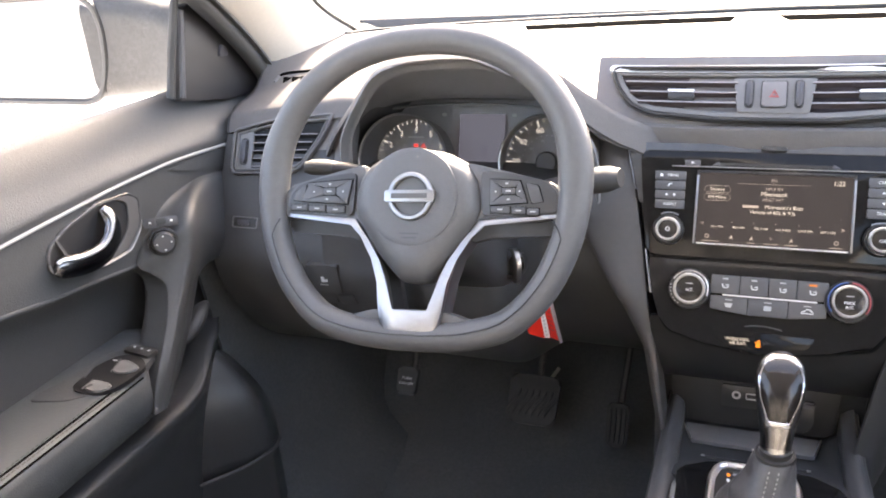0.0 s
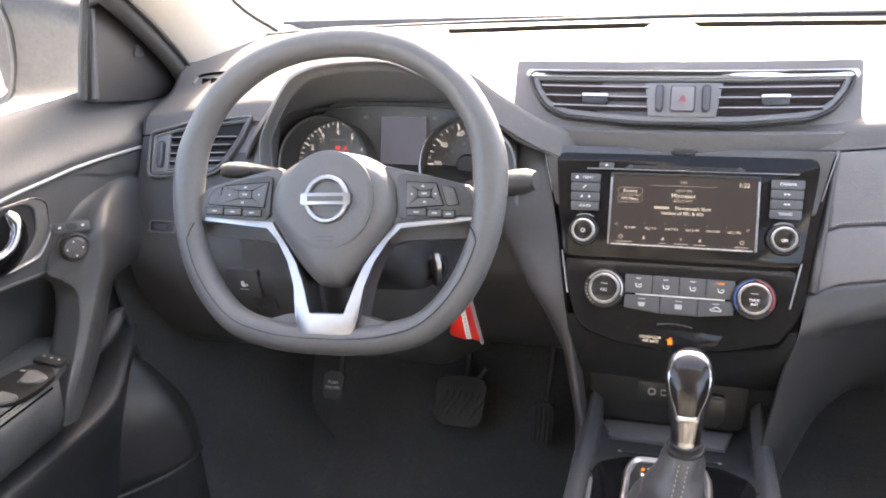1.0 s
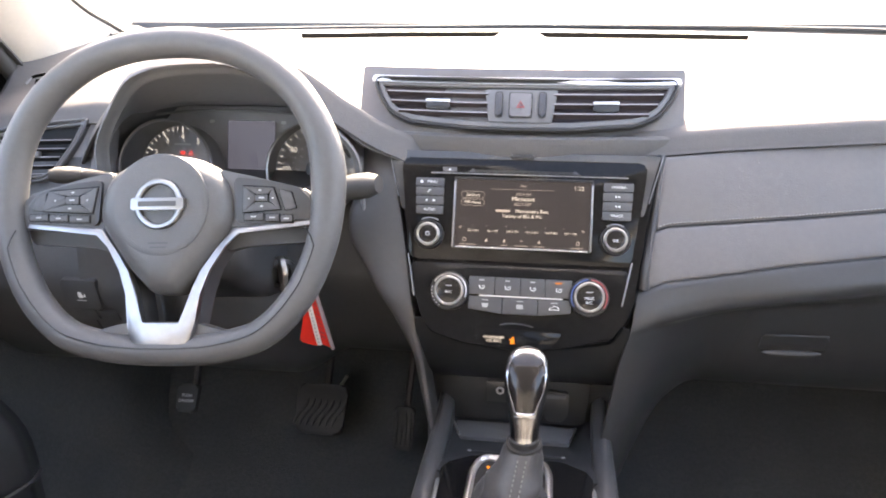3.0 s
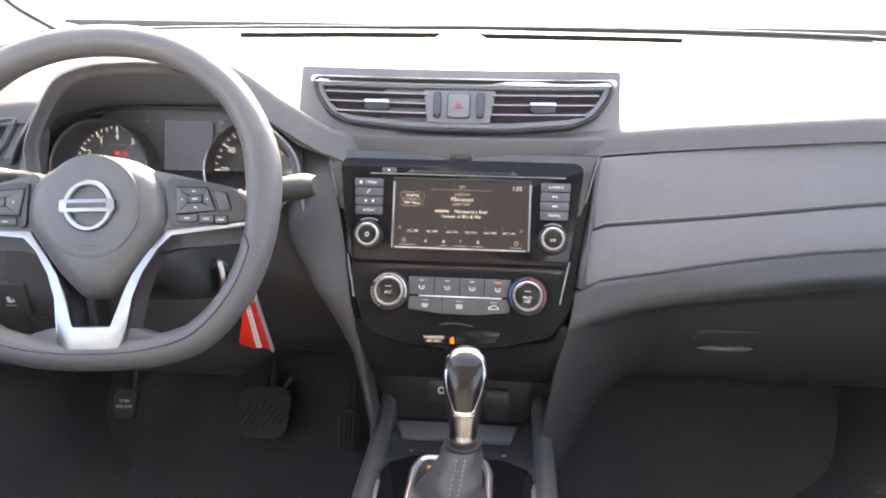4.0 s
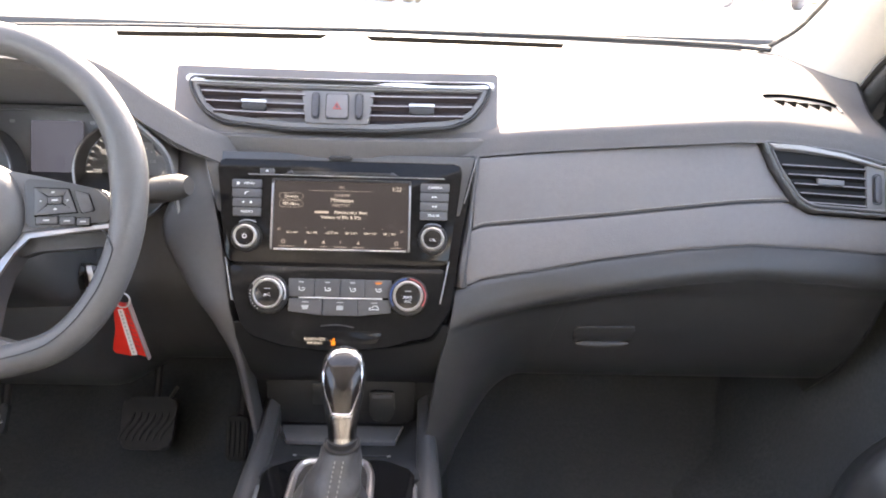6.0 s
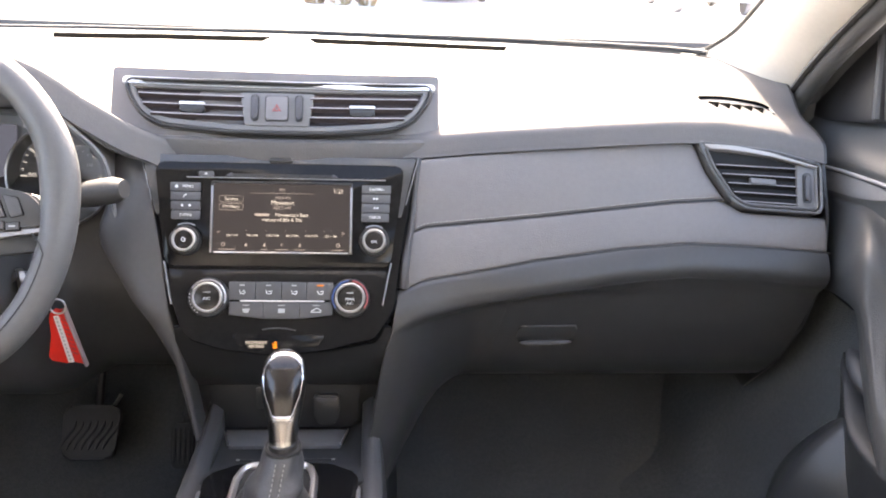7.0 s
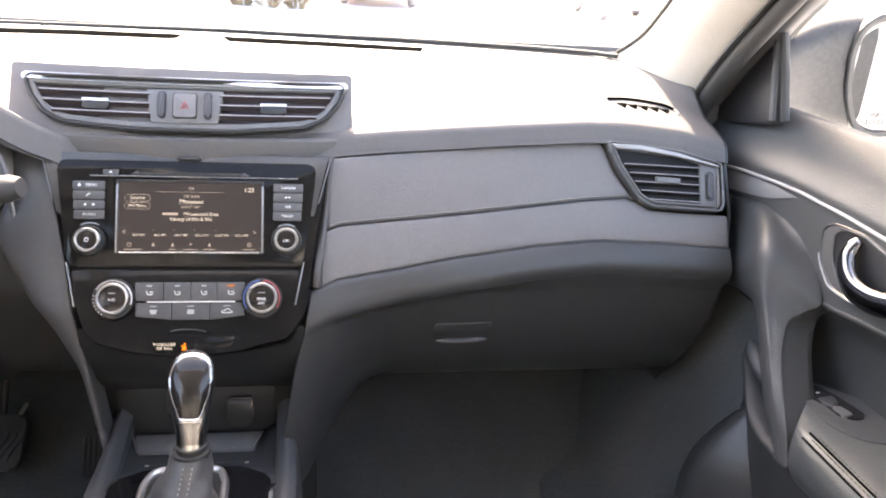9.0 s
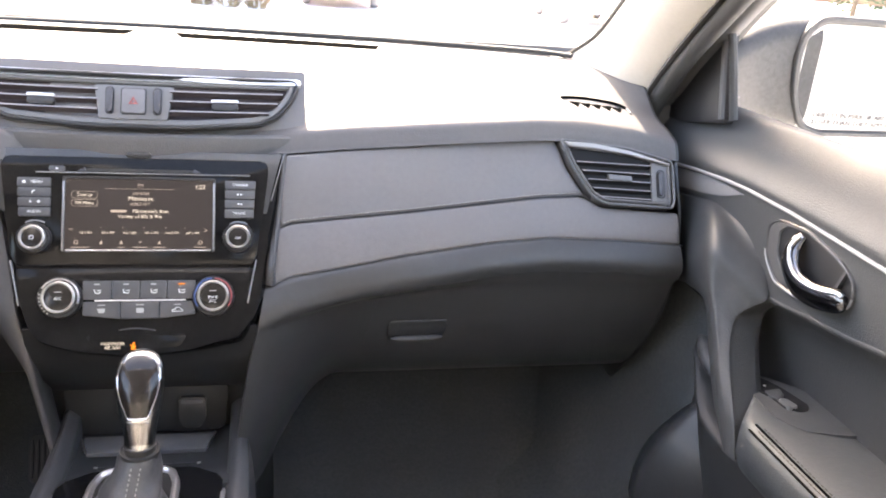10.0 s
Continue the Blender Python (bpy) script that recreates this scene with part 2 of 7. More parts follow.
def lathe(profile, n=32, caps=True):
    """A turned shape from (radius, height) pairs."""
    rings = [[(max(r, 1e-5) * math.cos(2 * math.pi * i / n), max(r, 1e-5) * math.sin(2 * math.pi * i / n), h) for i in range(n)] for r, h in profile]
    return loft(rings, caps=caps)


def tube(path, radius, n=10, flat=1.0, closed=False, up=(0, 0, 1)):
    """A tube along a path; radius a number or one for each point; flat squashes it along up."""
    p = [Vector(q) for q in path]
    rings = []
    for i, q in enumerate(p):
        if closed:
            d = (p[(i + 1) % len(p)] - p[i - 1]).normalized()
        else:
            d = (p[min(i + 1, len(p) - 1)] - p[max(i - 1, 0)]).normalized()
        side = d.cross(Vector(up))
        side = side.normalized() if side.length > 1e-4 else Vector((1, 0, 0))
        top = side.cross(d)
        r = radius[i] if isinstance(radius, (list, tuple)) else radius
        rings.append([q + side * r * math.cos(2 * math.pi * k / n) + top * r * flat * math.sin(2 * math.pi * k / n) for k in range(n)])
    return loft(rings, wrap=closed)


def block(w, d, h, bevel=0.003, seg=2, at=(0, 0, 0)):
    bm = bmesh.new()
    bmesh.ops.create_cube(bm, size=1.0, matrix=Matrix.Translation(at) @ Matrix.Diagonal((w, d, h, 1)))
    if bevel:
        bmesh.ops.bevel(bm, geom=bm.edges[:], offset=bevel, segments=seg, affect="EDGES", profile=0.5)
    return bm


def both_of(*bms):
    """Several bmeshes as one."""
    out = bms[0]
    for b in bms[1:]:
        me = bpy.data.meshes.new("join")
        b.to_mesh(me)
        b.free()
        out.from_mesh(me)
        bpy.data.meshes.remove(me)
    return out


def basis(origin, u, v):
    u, v = Vector(u).normalized(), Vector(v).normalized()
    w = u.cross(v)
    v = w.cross(u)
    return Matrix(((u.x, v.x, w.x, origin[0]), (u.y, v.y, w.y, origin[1]), (u.z, v.z, w.z, origin[2]), (0, 0, 0, 1)))


LETTERS = {}


def lettering(name, words, size, m, mat, parent, thick=0.0003, align="CENTER"):
    """Words in the built-in font, size metres high, as a mesh."""
    key = (words, align)
    if key not in LETTERS:
        cu = bpy.data.curves.new("words", "FONT")
        cu.body, cu.align_x, cu.align_y, cu.size, cu.resolution_u, cu.extrude = words, align, "CENTER", 1.0, 2, 0.01
        tmp = new("words", cu)
        LETTERS[key] = bpy.data.meshes.new_from_object(tmp.evaluated_get(bpy.context.evaluated_depsgraph_get()))
        bpy.data.objects.remove(tmp)
    bm = bmesh.new()
    bm.from_mesh(LETTERS[key])
    return part(name, bm, mat, parent, m=m @ Matrix.Diagonal((size * 1.35, size * 1.35, thick * 50, 1)))


# the slanting faces of the dashboard, the centre stack, and the steering wheel
LEAN = radians(26.5)
STACK = basis((0.002, 0.9805, 0.981), (1, 0, 0), (0, math.sin(LEAN), math.cos(LEAN)))
FACE = STACK @ Matrix.Translation((-0.002, 0, -0.016))
TILT = radians(25.6)
WHEEL = basis((-0.371, 0.826, 1.046), (1, 0, 0), (0, math.sin(TILT), math.cos(TILT))) @ Matrix.Rotation(radians(3), 4, "Z")
HUB = WHEEL @ Matrix.Translation((0.0045, 0, 0))


def up_face(z):
    """The height along the slanting face at the level z."""
    return (z - 0.981 + 0.016 * math.sin(LEAN)) / math.cos(LEAN)


# ---- the large structure ----
def side(s, x, off=-0.012):
    """A place x metres out from the middle, on the driver's (-1) or the passenger's (1) side."""
    return s * x + off


def band_z(x):
    return blend(x, [(-0.78, 1.043), (-0.72, 1.052), (-0.64, 1.062), (-0.57, 1.071), (-0.5, 1.07), (-0.3, 1.052), (-0.17, 1.047), (0, 1.047), (0.17, 1.0465), (0.25, 1.055), (0.4, 1.067), (0.5, 1.074), (0.56, 1.0742), (0.64, 1.066), (0.71, 1.05)])


def screen_y(x):
    return blend(x, [(-0.79, 1.17), (-0.74, 1.25), (-0.66, 1.335), (-0.5, 1.385), (-0.35, 1.413), (0, 1.437), (0.33, 1.41), (0.5, 1.375), (0.6, 1.345), (0.68, 1.27), (0.73, 1.17)])


floor = thing("floor", (0, 0.6, 0.38), "black carpeted car floor rising to the toe board", "floor", kind="structure")
rings = []
for i in range(25):
    x = -0.84 + 1.66 * i / 24
    hump = 0.1 * math.exp(-((x - 0.01) / 0.16) ** 2)
    rings.append([(x, y, z + hump * (1 - step(0.9, 1.3, y)) + 0.004 * noise.noise((x * 9, y * 9, 0))) for y, z in ((-1.7, 0.38), (-0.6, 0.38), (0.2, 0.38), (0.6, 0.38), (0.9, 0.38), (1.05, 0.385), (1.2, 0.41), (1.35, 0.5), (1.46, 0.62), (1.5, 0.8), (1.5, 1.0))])
part("carpet", shell(rings, -0.01), CARPET, floor)
for s in (-1, 1):
    mat_bm = prism(rounded([(-0.22, -0.3), (0.2, -0.3), (0.22, 0.22), (-0.2, 0.25)], 0.05), 0, 0.008, 0.003)
    part("floor_mat", mat_bm, RUBBER, floor, m=Matrix.Translation((side(s, 0.4), 0.75, 0.41)))

shell_thing = thing("wall_cabin", (0, -0.8, 0.38), "dark lower side and rear walls of the car cabin, plus unseen light-blocking shapes", "wall", kind="structure")
for s in (-1, 1):
    part("side_wall", block(0.04, 1.75, 0.74, 0.01, at=(side(s, 0.83), -0.8, 0.74)), DARK, shell_thing)
    part("centre_pillar", block(0.05, 0.16, 0.6, 0.015, at=(side(s, 0.77), -0.32, 1.37)), PILLAR, shell_thing)
    part("rear_pillar", block(0.06, 0.3, 0.6, 0.015, at=(side(s, 0.72), -1.55, 1.37)), PILLAR, shell_thing)
    part("sill_trim", block(0.1, 1.5, 0.1, 0.02, 3, at=(side(s, 0.77), 0.3, 0.42)), DARK, shell_thing)
# unseen seat-shaped blocks, added to keep rear light off the lower dash
for s in (-1, 1):
    back = []
    for y, z, hw, d in ((0.02, 0.4, 0.24, 0.05), (-0.02, 0.7, 0.25, 0.07), (-0.08, 0.9, 0.26, 0.075), (-0.16, 1.12, 0.24, 0.065), (-0.21, 1.24, 0.2, 0.05), (-0.23, 1.28, 0.15, 0.03)):
        back.append([(side(s, 0.39) + u, y + v, z) for u, v in rrect(2 * hw, 2 * d, 0.03, 4)])
    part("seat_back_blocker", loft(back), DARK, shell_thing)
    part("seat_base_blocker", block(0.5, 0.6, 0.36, 0.06, 4, at=(side(s, 0.39), 0.22, 0.55)), DARK, shell_thing)
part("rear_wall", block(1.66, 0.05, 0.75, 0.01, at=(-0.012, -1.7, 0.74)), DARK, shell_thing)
# unseen blocks, added to close the light gap between the seats
part("middle_blocker", block(0.3, 0.3, 0.75, 0.05, 4, at=(-0.012, -0.2, 0.76)), DARK, shell_thing)
part("armrest_blocker", block(0.22, 0.42, 0.4, 0.03, 3, at=(0.012, 0.06, 0.6)), DARK, shell_thing)
# rear panes out of view, added with a tint to cut light from behind
part("rear_pane", loft([[(x, -1.72, 1.1), (x * 0.85, -1.66, 1.6)] for x in np.linspace(-0.8, 0.78, 9)], closed=False), TINTED, shell_thing, "dark tinted rear window")
for s in (-1, 1):
    part("rear_side_pane", loft([[(side(s, 0.82), y, 1.1), (side(s, 0.78), y, 1.3), (side(s, 0.66), y, 1.62)] for y in np.linspace(-1.72, -0.3, 8)], closed=False), TINTED, shell_thing, "dark tinted rear side window")
part("firewall", block(1.7, 0.03, 0.8, 0.005, at=(-0.012, 1.53, 0.75)), DARK, shell_thing)

# unseen closing panels, added to stop sun leaking in under the dash
part("cowl", shell([[(x, max(screen_y(x) - 0.08, 1.27), 1.116 + 0.03 * step(0.64, 0.7, abs(x + 0.012))), (x, max(screen_y(x) + 0.05, 1.4), 1.112 + 0.034 * step(0.64, 0.7, abs(x + 0.012))), (x, 1.6, 1.07 + 0.07 * step(0.64, 0.7, abs(x + 0.012))), (x, 1.6, 0.4)] for x in np.linspace(-0.87, 0.85, 30)], 0.008), RUBBER, shell_thing)
for s in (-1, 1):
    part("hinge_top_blocker", block(0.11, 0.44, 0.3, 0.01, at=(side(s, 0.805), 1.41, 1.0)), DARK, shell_thing)
    part("hinge_wall", block(0.05, 0.72, 0.64, 0.005, at=(side(s, 0.835), 1.22, 0.66)), DARK, shell_thing)

ceiling = thing("ceiling", (0, -0.5, 1.64), "grey woven headliner of the car roof", "ceiling", kind="structure")
rings = []
for i in range(21):
    x = -0.68 + 1.336 * i / 20
    rings.append([(x, y, z - 0.11 * abs(x / 0.68) ** 3) for y, z in ((0.52, 1.6), (0.35, 1.645), (0.0, 1.67), (-0.6, 1.675), (-1.2, 1.65), (-1.7, 1.58))])
part("headliner", shell(rings, 0.03), HEADLINER, ceiling)

# windscreen: a raked pane with a black band round its foot
windscreen = thing("window_windscreen", (0, 1.42, 1.15), "raked clear windscreen with a dark band along its foot", "window", kind="structure")
rings = []
for i in range(25):
    x = -0.74 + 1.43 * i / 24
    y0 = screen_y(x) + 0.01
    rings.append([(x + (-(x + 0.02) * 0.22) * t, y0 + (0.53 - y0) * t - 0.09 * t * (1 - t), 1.148 + 0.455 * t + 0.05 * t * (1 - t)) for t in [k / 10 for k in range(11)]])
pane = part("pane", loft(rings, closed=False), GLASS, windscreen)
pane.visible_shadow = False
foot = [(x, screen_y(x) + 0.004, 1.1525) for x in np.linspace(-0.69, 0.64, 60)]
part("black_seal", tube([(a[0], a[1], a[2] + 0.003 * math.sin(a[0] * 2)) for a in foot], 0.0042, 8), RUBBER, windscreen)


def pillar(s):
    """The slanting trim beside the windscreen, its rubber seal and the window frame of the door behind it."""
    t = thing("trim_pillar", (side(s, 0.7, -0.022), 1.25, 1.13), "beige plastic windscreen pillar trim with a rubber seal", "trim", kind="structure")
    inner = cr([(0.652, 1.36, 1.13), (0.668, 1.322, 1.158), (0.684, 1.268, 1.193), (0.678, 1.17, 1.253), (0.655, 0.98, 1.36), (0.61, 0.72, 1.51), (0.58, 0.52, 1.6)], 40)
    outer = cr([(0.745, 1.19, 1.09), (0.743, 1.165, 1.125), (0.743, 1.125, 1.168), (0.742, 1.05, 1.232), (0.725, 0.88, 1.345), (0.69, 0.66, 1.47), (0.65, 0.45, 1.57)], 40)
    rings = []
    for a, b in zip(inner, outer):
        d = b - a
        out = Vector((0.55, 0.45, 0.45)).normalized()
        ring = [a + out * 0.004]
        for k in range(9):
            f = k / 8
            ring.append(a + d * f - out * 0.022 * math.sin(math.pi * f) ** 0.8)
        ring += [b + out * 0.03, a + d * 0.5 + out * 0.05, a + out * 0.03]
        rings.append([(side(s, p.x, -0.022), p.y, p.z) for p in ring])
    part("trim_cover", loft(rings), PILLAR, t)
    seal = [(side(s, p.x + 0.008, -0.022), p.y - 0.008, p.z - 0.004) for p in outer]
    part("seal", tube(seal, 0.0135, 10), RUBBER, t)
    part("gap_cover", shell([[(side(s, p.x + dx, -0.022), p.y - 0.006 + dy, p.z + dz) for dx, dy, dz in ((-0.012, 0.004, 0.004), (0.035, 0.0, 0.014), (0.055, 0.005, 0.025))] for p in outer], 0.003), DARK, t)
    # tube hidden behind the trim, added to keep sun off the door sill
    part("pillar_body", tube([(side(s, p.x + 0.085, -0.022), p.y + 0.055, p.z + 0.035) for p in outer[2:]], 0.036, 12), GREYPAINT, t, "painted metal pillar outside the trim")
    edge = [(side(s, p.x, -0.022), p.y + 0.002, p.z + 0.004) for p in inner[2:]]
    part("glass_seal", tube(edge, 0.0035, 8), RUBBER, t)
    return t


for s in (-1, 1):
    pillar(s)

# the snowy lot outside
ground = thing("ground", (0, 0, 0), "bright trodden snow over a wide open lot", "ground", kind="structure")
rings = []
for i in range(41):
    x = 60 * (abs(i - 20) / 20) ** 3 * (1 if i > 20 else -1) * 8
    ring = []
    for j in range(41):
        y = 60 * (abs(j - 20) / 20) ** 3 * (1 if j > 20 else -1) * 8
        near = 1 if math.hypot(x, y) > 3 else 0
        ring.append((x, y, near * 0.06 * noise.noise((x * 0.3, y * 0.3, 1))))
    rings.append(ring)
part("snow", loft(rings, closed=False), SNOW, ground)


# ---- the dashboard ----
dash = thing("dashboard", (0, 1.2, 0.7), "dark grey soft-touch car dashboard with stitched passenger pad", "dashboard")


def face_y(z):
    """How far ahead the slanting face stands at the level z."""
    return 0.9805 + (z - 0.981) * math.tan(LEAN) + 0.016 / math.cos(LEAN)


def dash_top_profile(x):
    zb, yw = band_z(x), screen_y(x)
    pts = [(yw, 1.15), (0.5 * yw + 0.56, 0.62 * 1.15 + 0.38 * (zb + 0.05)), (1.12, zb + 0.047), (1.075, zb + 0.0345), (1.054, zb + 0.0275), (1.0445, zb + 0.022), (1.039, zb + 0.013), (1.0345, zb + 0.003), (1.036, zb - 0.001), (1.07, zb - 0.004)]
    if yw < 1.2:
        pts[0:2] = [(yw, zb + 0.06), (0.5 * yw + 0.56, zb + 0.055)]
    return [(x, y, z) for y, z in [tuple(p) for p in cr(pts, 40)]]


def hood_base(x):
    return [q for q in dash_top_profile(x) if q[1] > (1.1 if x < -0.27 else 1.06)]


part("top_pad", shell([dash_top_profile(x) for x in np.linspace(-0.762, -0.548, 18)], 0.004), VINYL, dash, sharp=60)
part("top_pad", shell([hood_base(x) for x in np.linspace(-0.549, -0.271, 20)], 0.004), VINYL, dash, sharp=60)
part("top_pad", shell([hood_base(x) for x in np.linspace(-0.269, -0.199, 8)], 0.004), VINYL, dash, sharp=60)
part("top_pad", shell([dash_top_profile(x) for x in np.linspace(-0.2, 0.706, 60)], 0.004), VINYL, dash, sharp=60)


def pad(name, xs, top, bottom, mat, label, lift=0.0, swell=0.002, edge=0.0022, parent=None, thick=0.012):
    """An upholstered panel on the slanting face, between two curves z(x)."""
    rings = []
    for x in xs:
        a, b = up_face(top(x)), up_face(bottom(x))
        ring = []
        for f in (0, 0.012, 0.025, 0.04, 0.08, 0.2, 0.35, 0.5, 0.65, 0.8, 0.92, 0.96, 0.975, 0.988, 1):
            v = a + (b - a) * f
            e = min(f * abs(a - b), (1 - f) * abs(a - b))
            w = lift + swell * math.sin(math.pi * f) - edge * max(0, 1 - e / 0.0035) ** 2
            end = min(x - xs[0], xs[-1] - x)
            w -= edge * max(0, 1 - end / 0.0035) ** 2
            ring.append((x, v, w))
        ring += [(x, v, w - thick) for x, v, w in ring[::-1]]
        rings.append([FACE @ Vector(q) for q in ring])
    return part(name, loft(rings), mat, parent or dash, label, sharp=70)


def seam_z(x):
    return blend(x, [(0.15, 0.9575), (0.163, 0.963), (0.18, 0.9695), (0.324, 0.983), (0.5, 1.002), (0.6, 1.008)])


def low_z(x):
    return blend(x, [(0.14, 0.891), (0.153, 0.898), (0.18, 0.9095), (0.25, 0.9205), (0.323, 0.933), (0.435, 0.9475), (0.52, 0.954), (0.62, 0.951), (0.72, 0.945)])


xs = [0.166, 0.1675, 0.169] + list(np.linspace(0.171, 0.568, 66)) + [0.57, 0.572]
VENT_SIDE = [(0.5, 1.09), (0.5285, 1.0735), (0.5425, 1.041), (0.57, 1.003), (0.6, 0.99)]
pad("upper_passenger_pad", xs, lambda x: min(band_z(x) - 0.0012, blend(x, VENT_SIDE)), lambda x: min(seam_z(x) + 0.0006, blend(x, VENT_SIDE) - 0.002), SOFT, "padded panel with a stitched lower seam")
pad("lower_passenger_pad", [0.156, 0.1575, 0.159] + list(np.linspace(0.161, 0.702, 80)) + [0.704, 0.706], lambda x: min(seam_z(x) - 0.0006, blend(x, [(0.5, 1.02), (0.573, 1.0015), (0.592, 0.9915), (0.691, 0.9865), (0.712, 0.985)])), low_z, SOFT, "padded lower panel below the seam")
part("pad_seam", tube([FACE @ Vector((x, up_face(seam_z(x)), -0.0006)) for x in np.linspace(0.164, 0.568, 50)], 0.0011, 6), BLACK, dash)
part("pad_edge_seam", tube([FACE @ Vector((x, up_face(low_z(x) - 0.001), -0.0006)) for x in np.linspace(0.157, 0.71, 60)], 0.0015, 6), BLACK, dash)
stitches = []
for i in range(100):
    x = 0.17 + 0.395 * i / 99
    stitches.append(FACE @ Vector((x, up_face(seam_z(x) + 0.0035), 0.0005)))
part("stitching", both_of(*[tube([stitches[i], stitches[i].lerp(stitches[i + 1], 0.6)], 0.0006, 5) for i in range(99)]), THREAD, dash)


def lower_dash_profile(x, zl):
    y0 = face_y(zl)
    p = step(0.16, 0.36, x)
    pts = [(y0 + 0.02, zl - 0.001), (y0 + 0.004, zl - 0.002), (y0 - 0.004 * p, zl - 0.009), (y0 - 0.011 * p, zl - 0.019), (y0 - 0.0135 * p, zl - 0.028), (y0 - 0.009 * p, zl - 0.04), (0.986, min(zl - 0.052, 0.885 - 0.25 * (0.94 - zl))), (0.997, min(zl - 0.07, 0.858)), (1.008, min(zl - 0.092, 0.828)), (1.024, min(zl - 0.118, 0.795)), (1.05, 0.752), (1.1, 0.7), (1.21, 0.655), (1.38, 0.63)]
    return [(x, q[0], q[1]) for q in cr(pts, 44)]


def stack_edge(z):
    """Where the passenger's side of the centre stack ends at the level z."""
    return blend(-z, [(-1.047, 0.167), (-0.963, 0.158), (-0.9, 0.149), (-0.855, 0.139), (-0.805, 0.127), (-0.69, 0.11), (-0.59, 0.11)])


def lower_panel_line(x, out=0.0):
    """One upright line of the lower dash: beside the stack it stands proud, and it sweeps back to the glove box."""
    ring = []
    top = low_z(x) - 0.002
    for _, y, z in lower_dash_profile(x, top):
        edge = stack_edge(z)
        px_ = edge + (x - 0.152) * (0.706 - edge) / (0.706 - 0.152)
        d, lean = 0.92 - z, math.tan(LEAN)
        fall = lean * d if d < 0 else lean * d - (lean - 0.1) * d * d / 0.16 if d < 0.08 else 0.04 * (lean + 0.1) + 0.1 * (d - 0.08)
        proud = face_y(0.92) - fall - 0.011 * step(0.0, 0.03, top - z)
        w = step(-0.02, 0.13, px_ - edge - 0.1 * max(0.0, 0.85 - z))
        tuck = max(0.0, 1 - (top - z) / 0.004)
        ring.append((px_, proud + (y - proud) * w + 0.012 * tuck * (1 - w) - out, z))
    return ring


part("lower_panel", shell([lower_panel_line(x) for x in np.linspace(0.152, 0.706, 80)], 0.004), GLOVE, dash, "smooth dark lower dash sweeping down beside the stack", sharp=60)


def knee_profile(x):
    top = band_z(x) - 0.004
    pts = [(face_y(top) + 0.003, top), (face_y(1.0), 1.0), (face_y(0.93) - 0.002, 0.93), (face_y(0.89) - 0.002, 0.89), (0.948, 0.86), (0.96, 0.82), (0.99, 0.77), (1.03, 0.72), (1.1, 0.67), (1.22, 0.645), (1.4, 0.64)]
    return [(x, p[0], p[1]) for p in cr(pts, 44)]


part("knee_panel", shell([knee_profile(x) for x in np.linspace(-0.762, -0.575, 30)], 0.004), KNEE, dash, sharp=60)


def inner_knee_profile(x):
    pts = [(1.1, 0.99), (0.99, 0.985), (0.968, 0.965), (0.96, 0.93), (0.955, 0.89), (0.95, 0.86), (0.962, 0.82), (0.99, 0.77), (1.03, 0.72), (1.1, 0.67), (1.22, 0.645), (1.4, 0.64)]
    deep = 0.085 * step(-0.335, -0.275, x)
    meet = 0.009 * step(-0.53, -0.574, x)
    return [(x, p[0] + deep - meet * step(0.83, 0.87, p[1]) * step(0.985, 0.955, p[1]), p[1]) for p in cr(pts, 44)]


part("lower_knee_panel", shell([inner_knee_profile(x) for x in np.linspace(-0.574, -0.135, 40)], 0.004), KNEE, dash, sharp=60)
part("knee_seam", tube([(x, face_y(0.888) - 0.003 + 0.006 * step(-0.574, -0.54, x), 0.888) for x in np.linspace(-0.745, -0.45, 20)], 0.0012, 6), BLACK, dash)


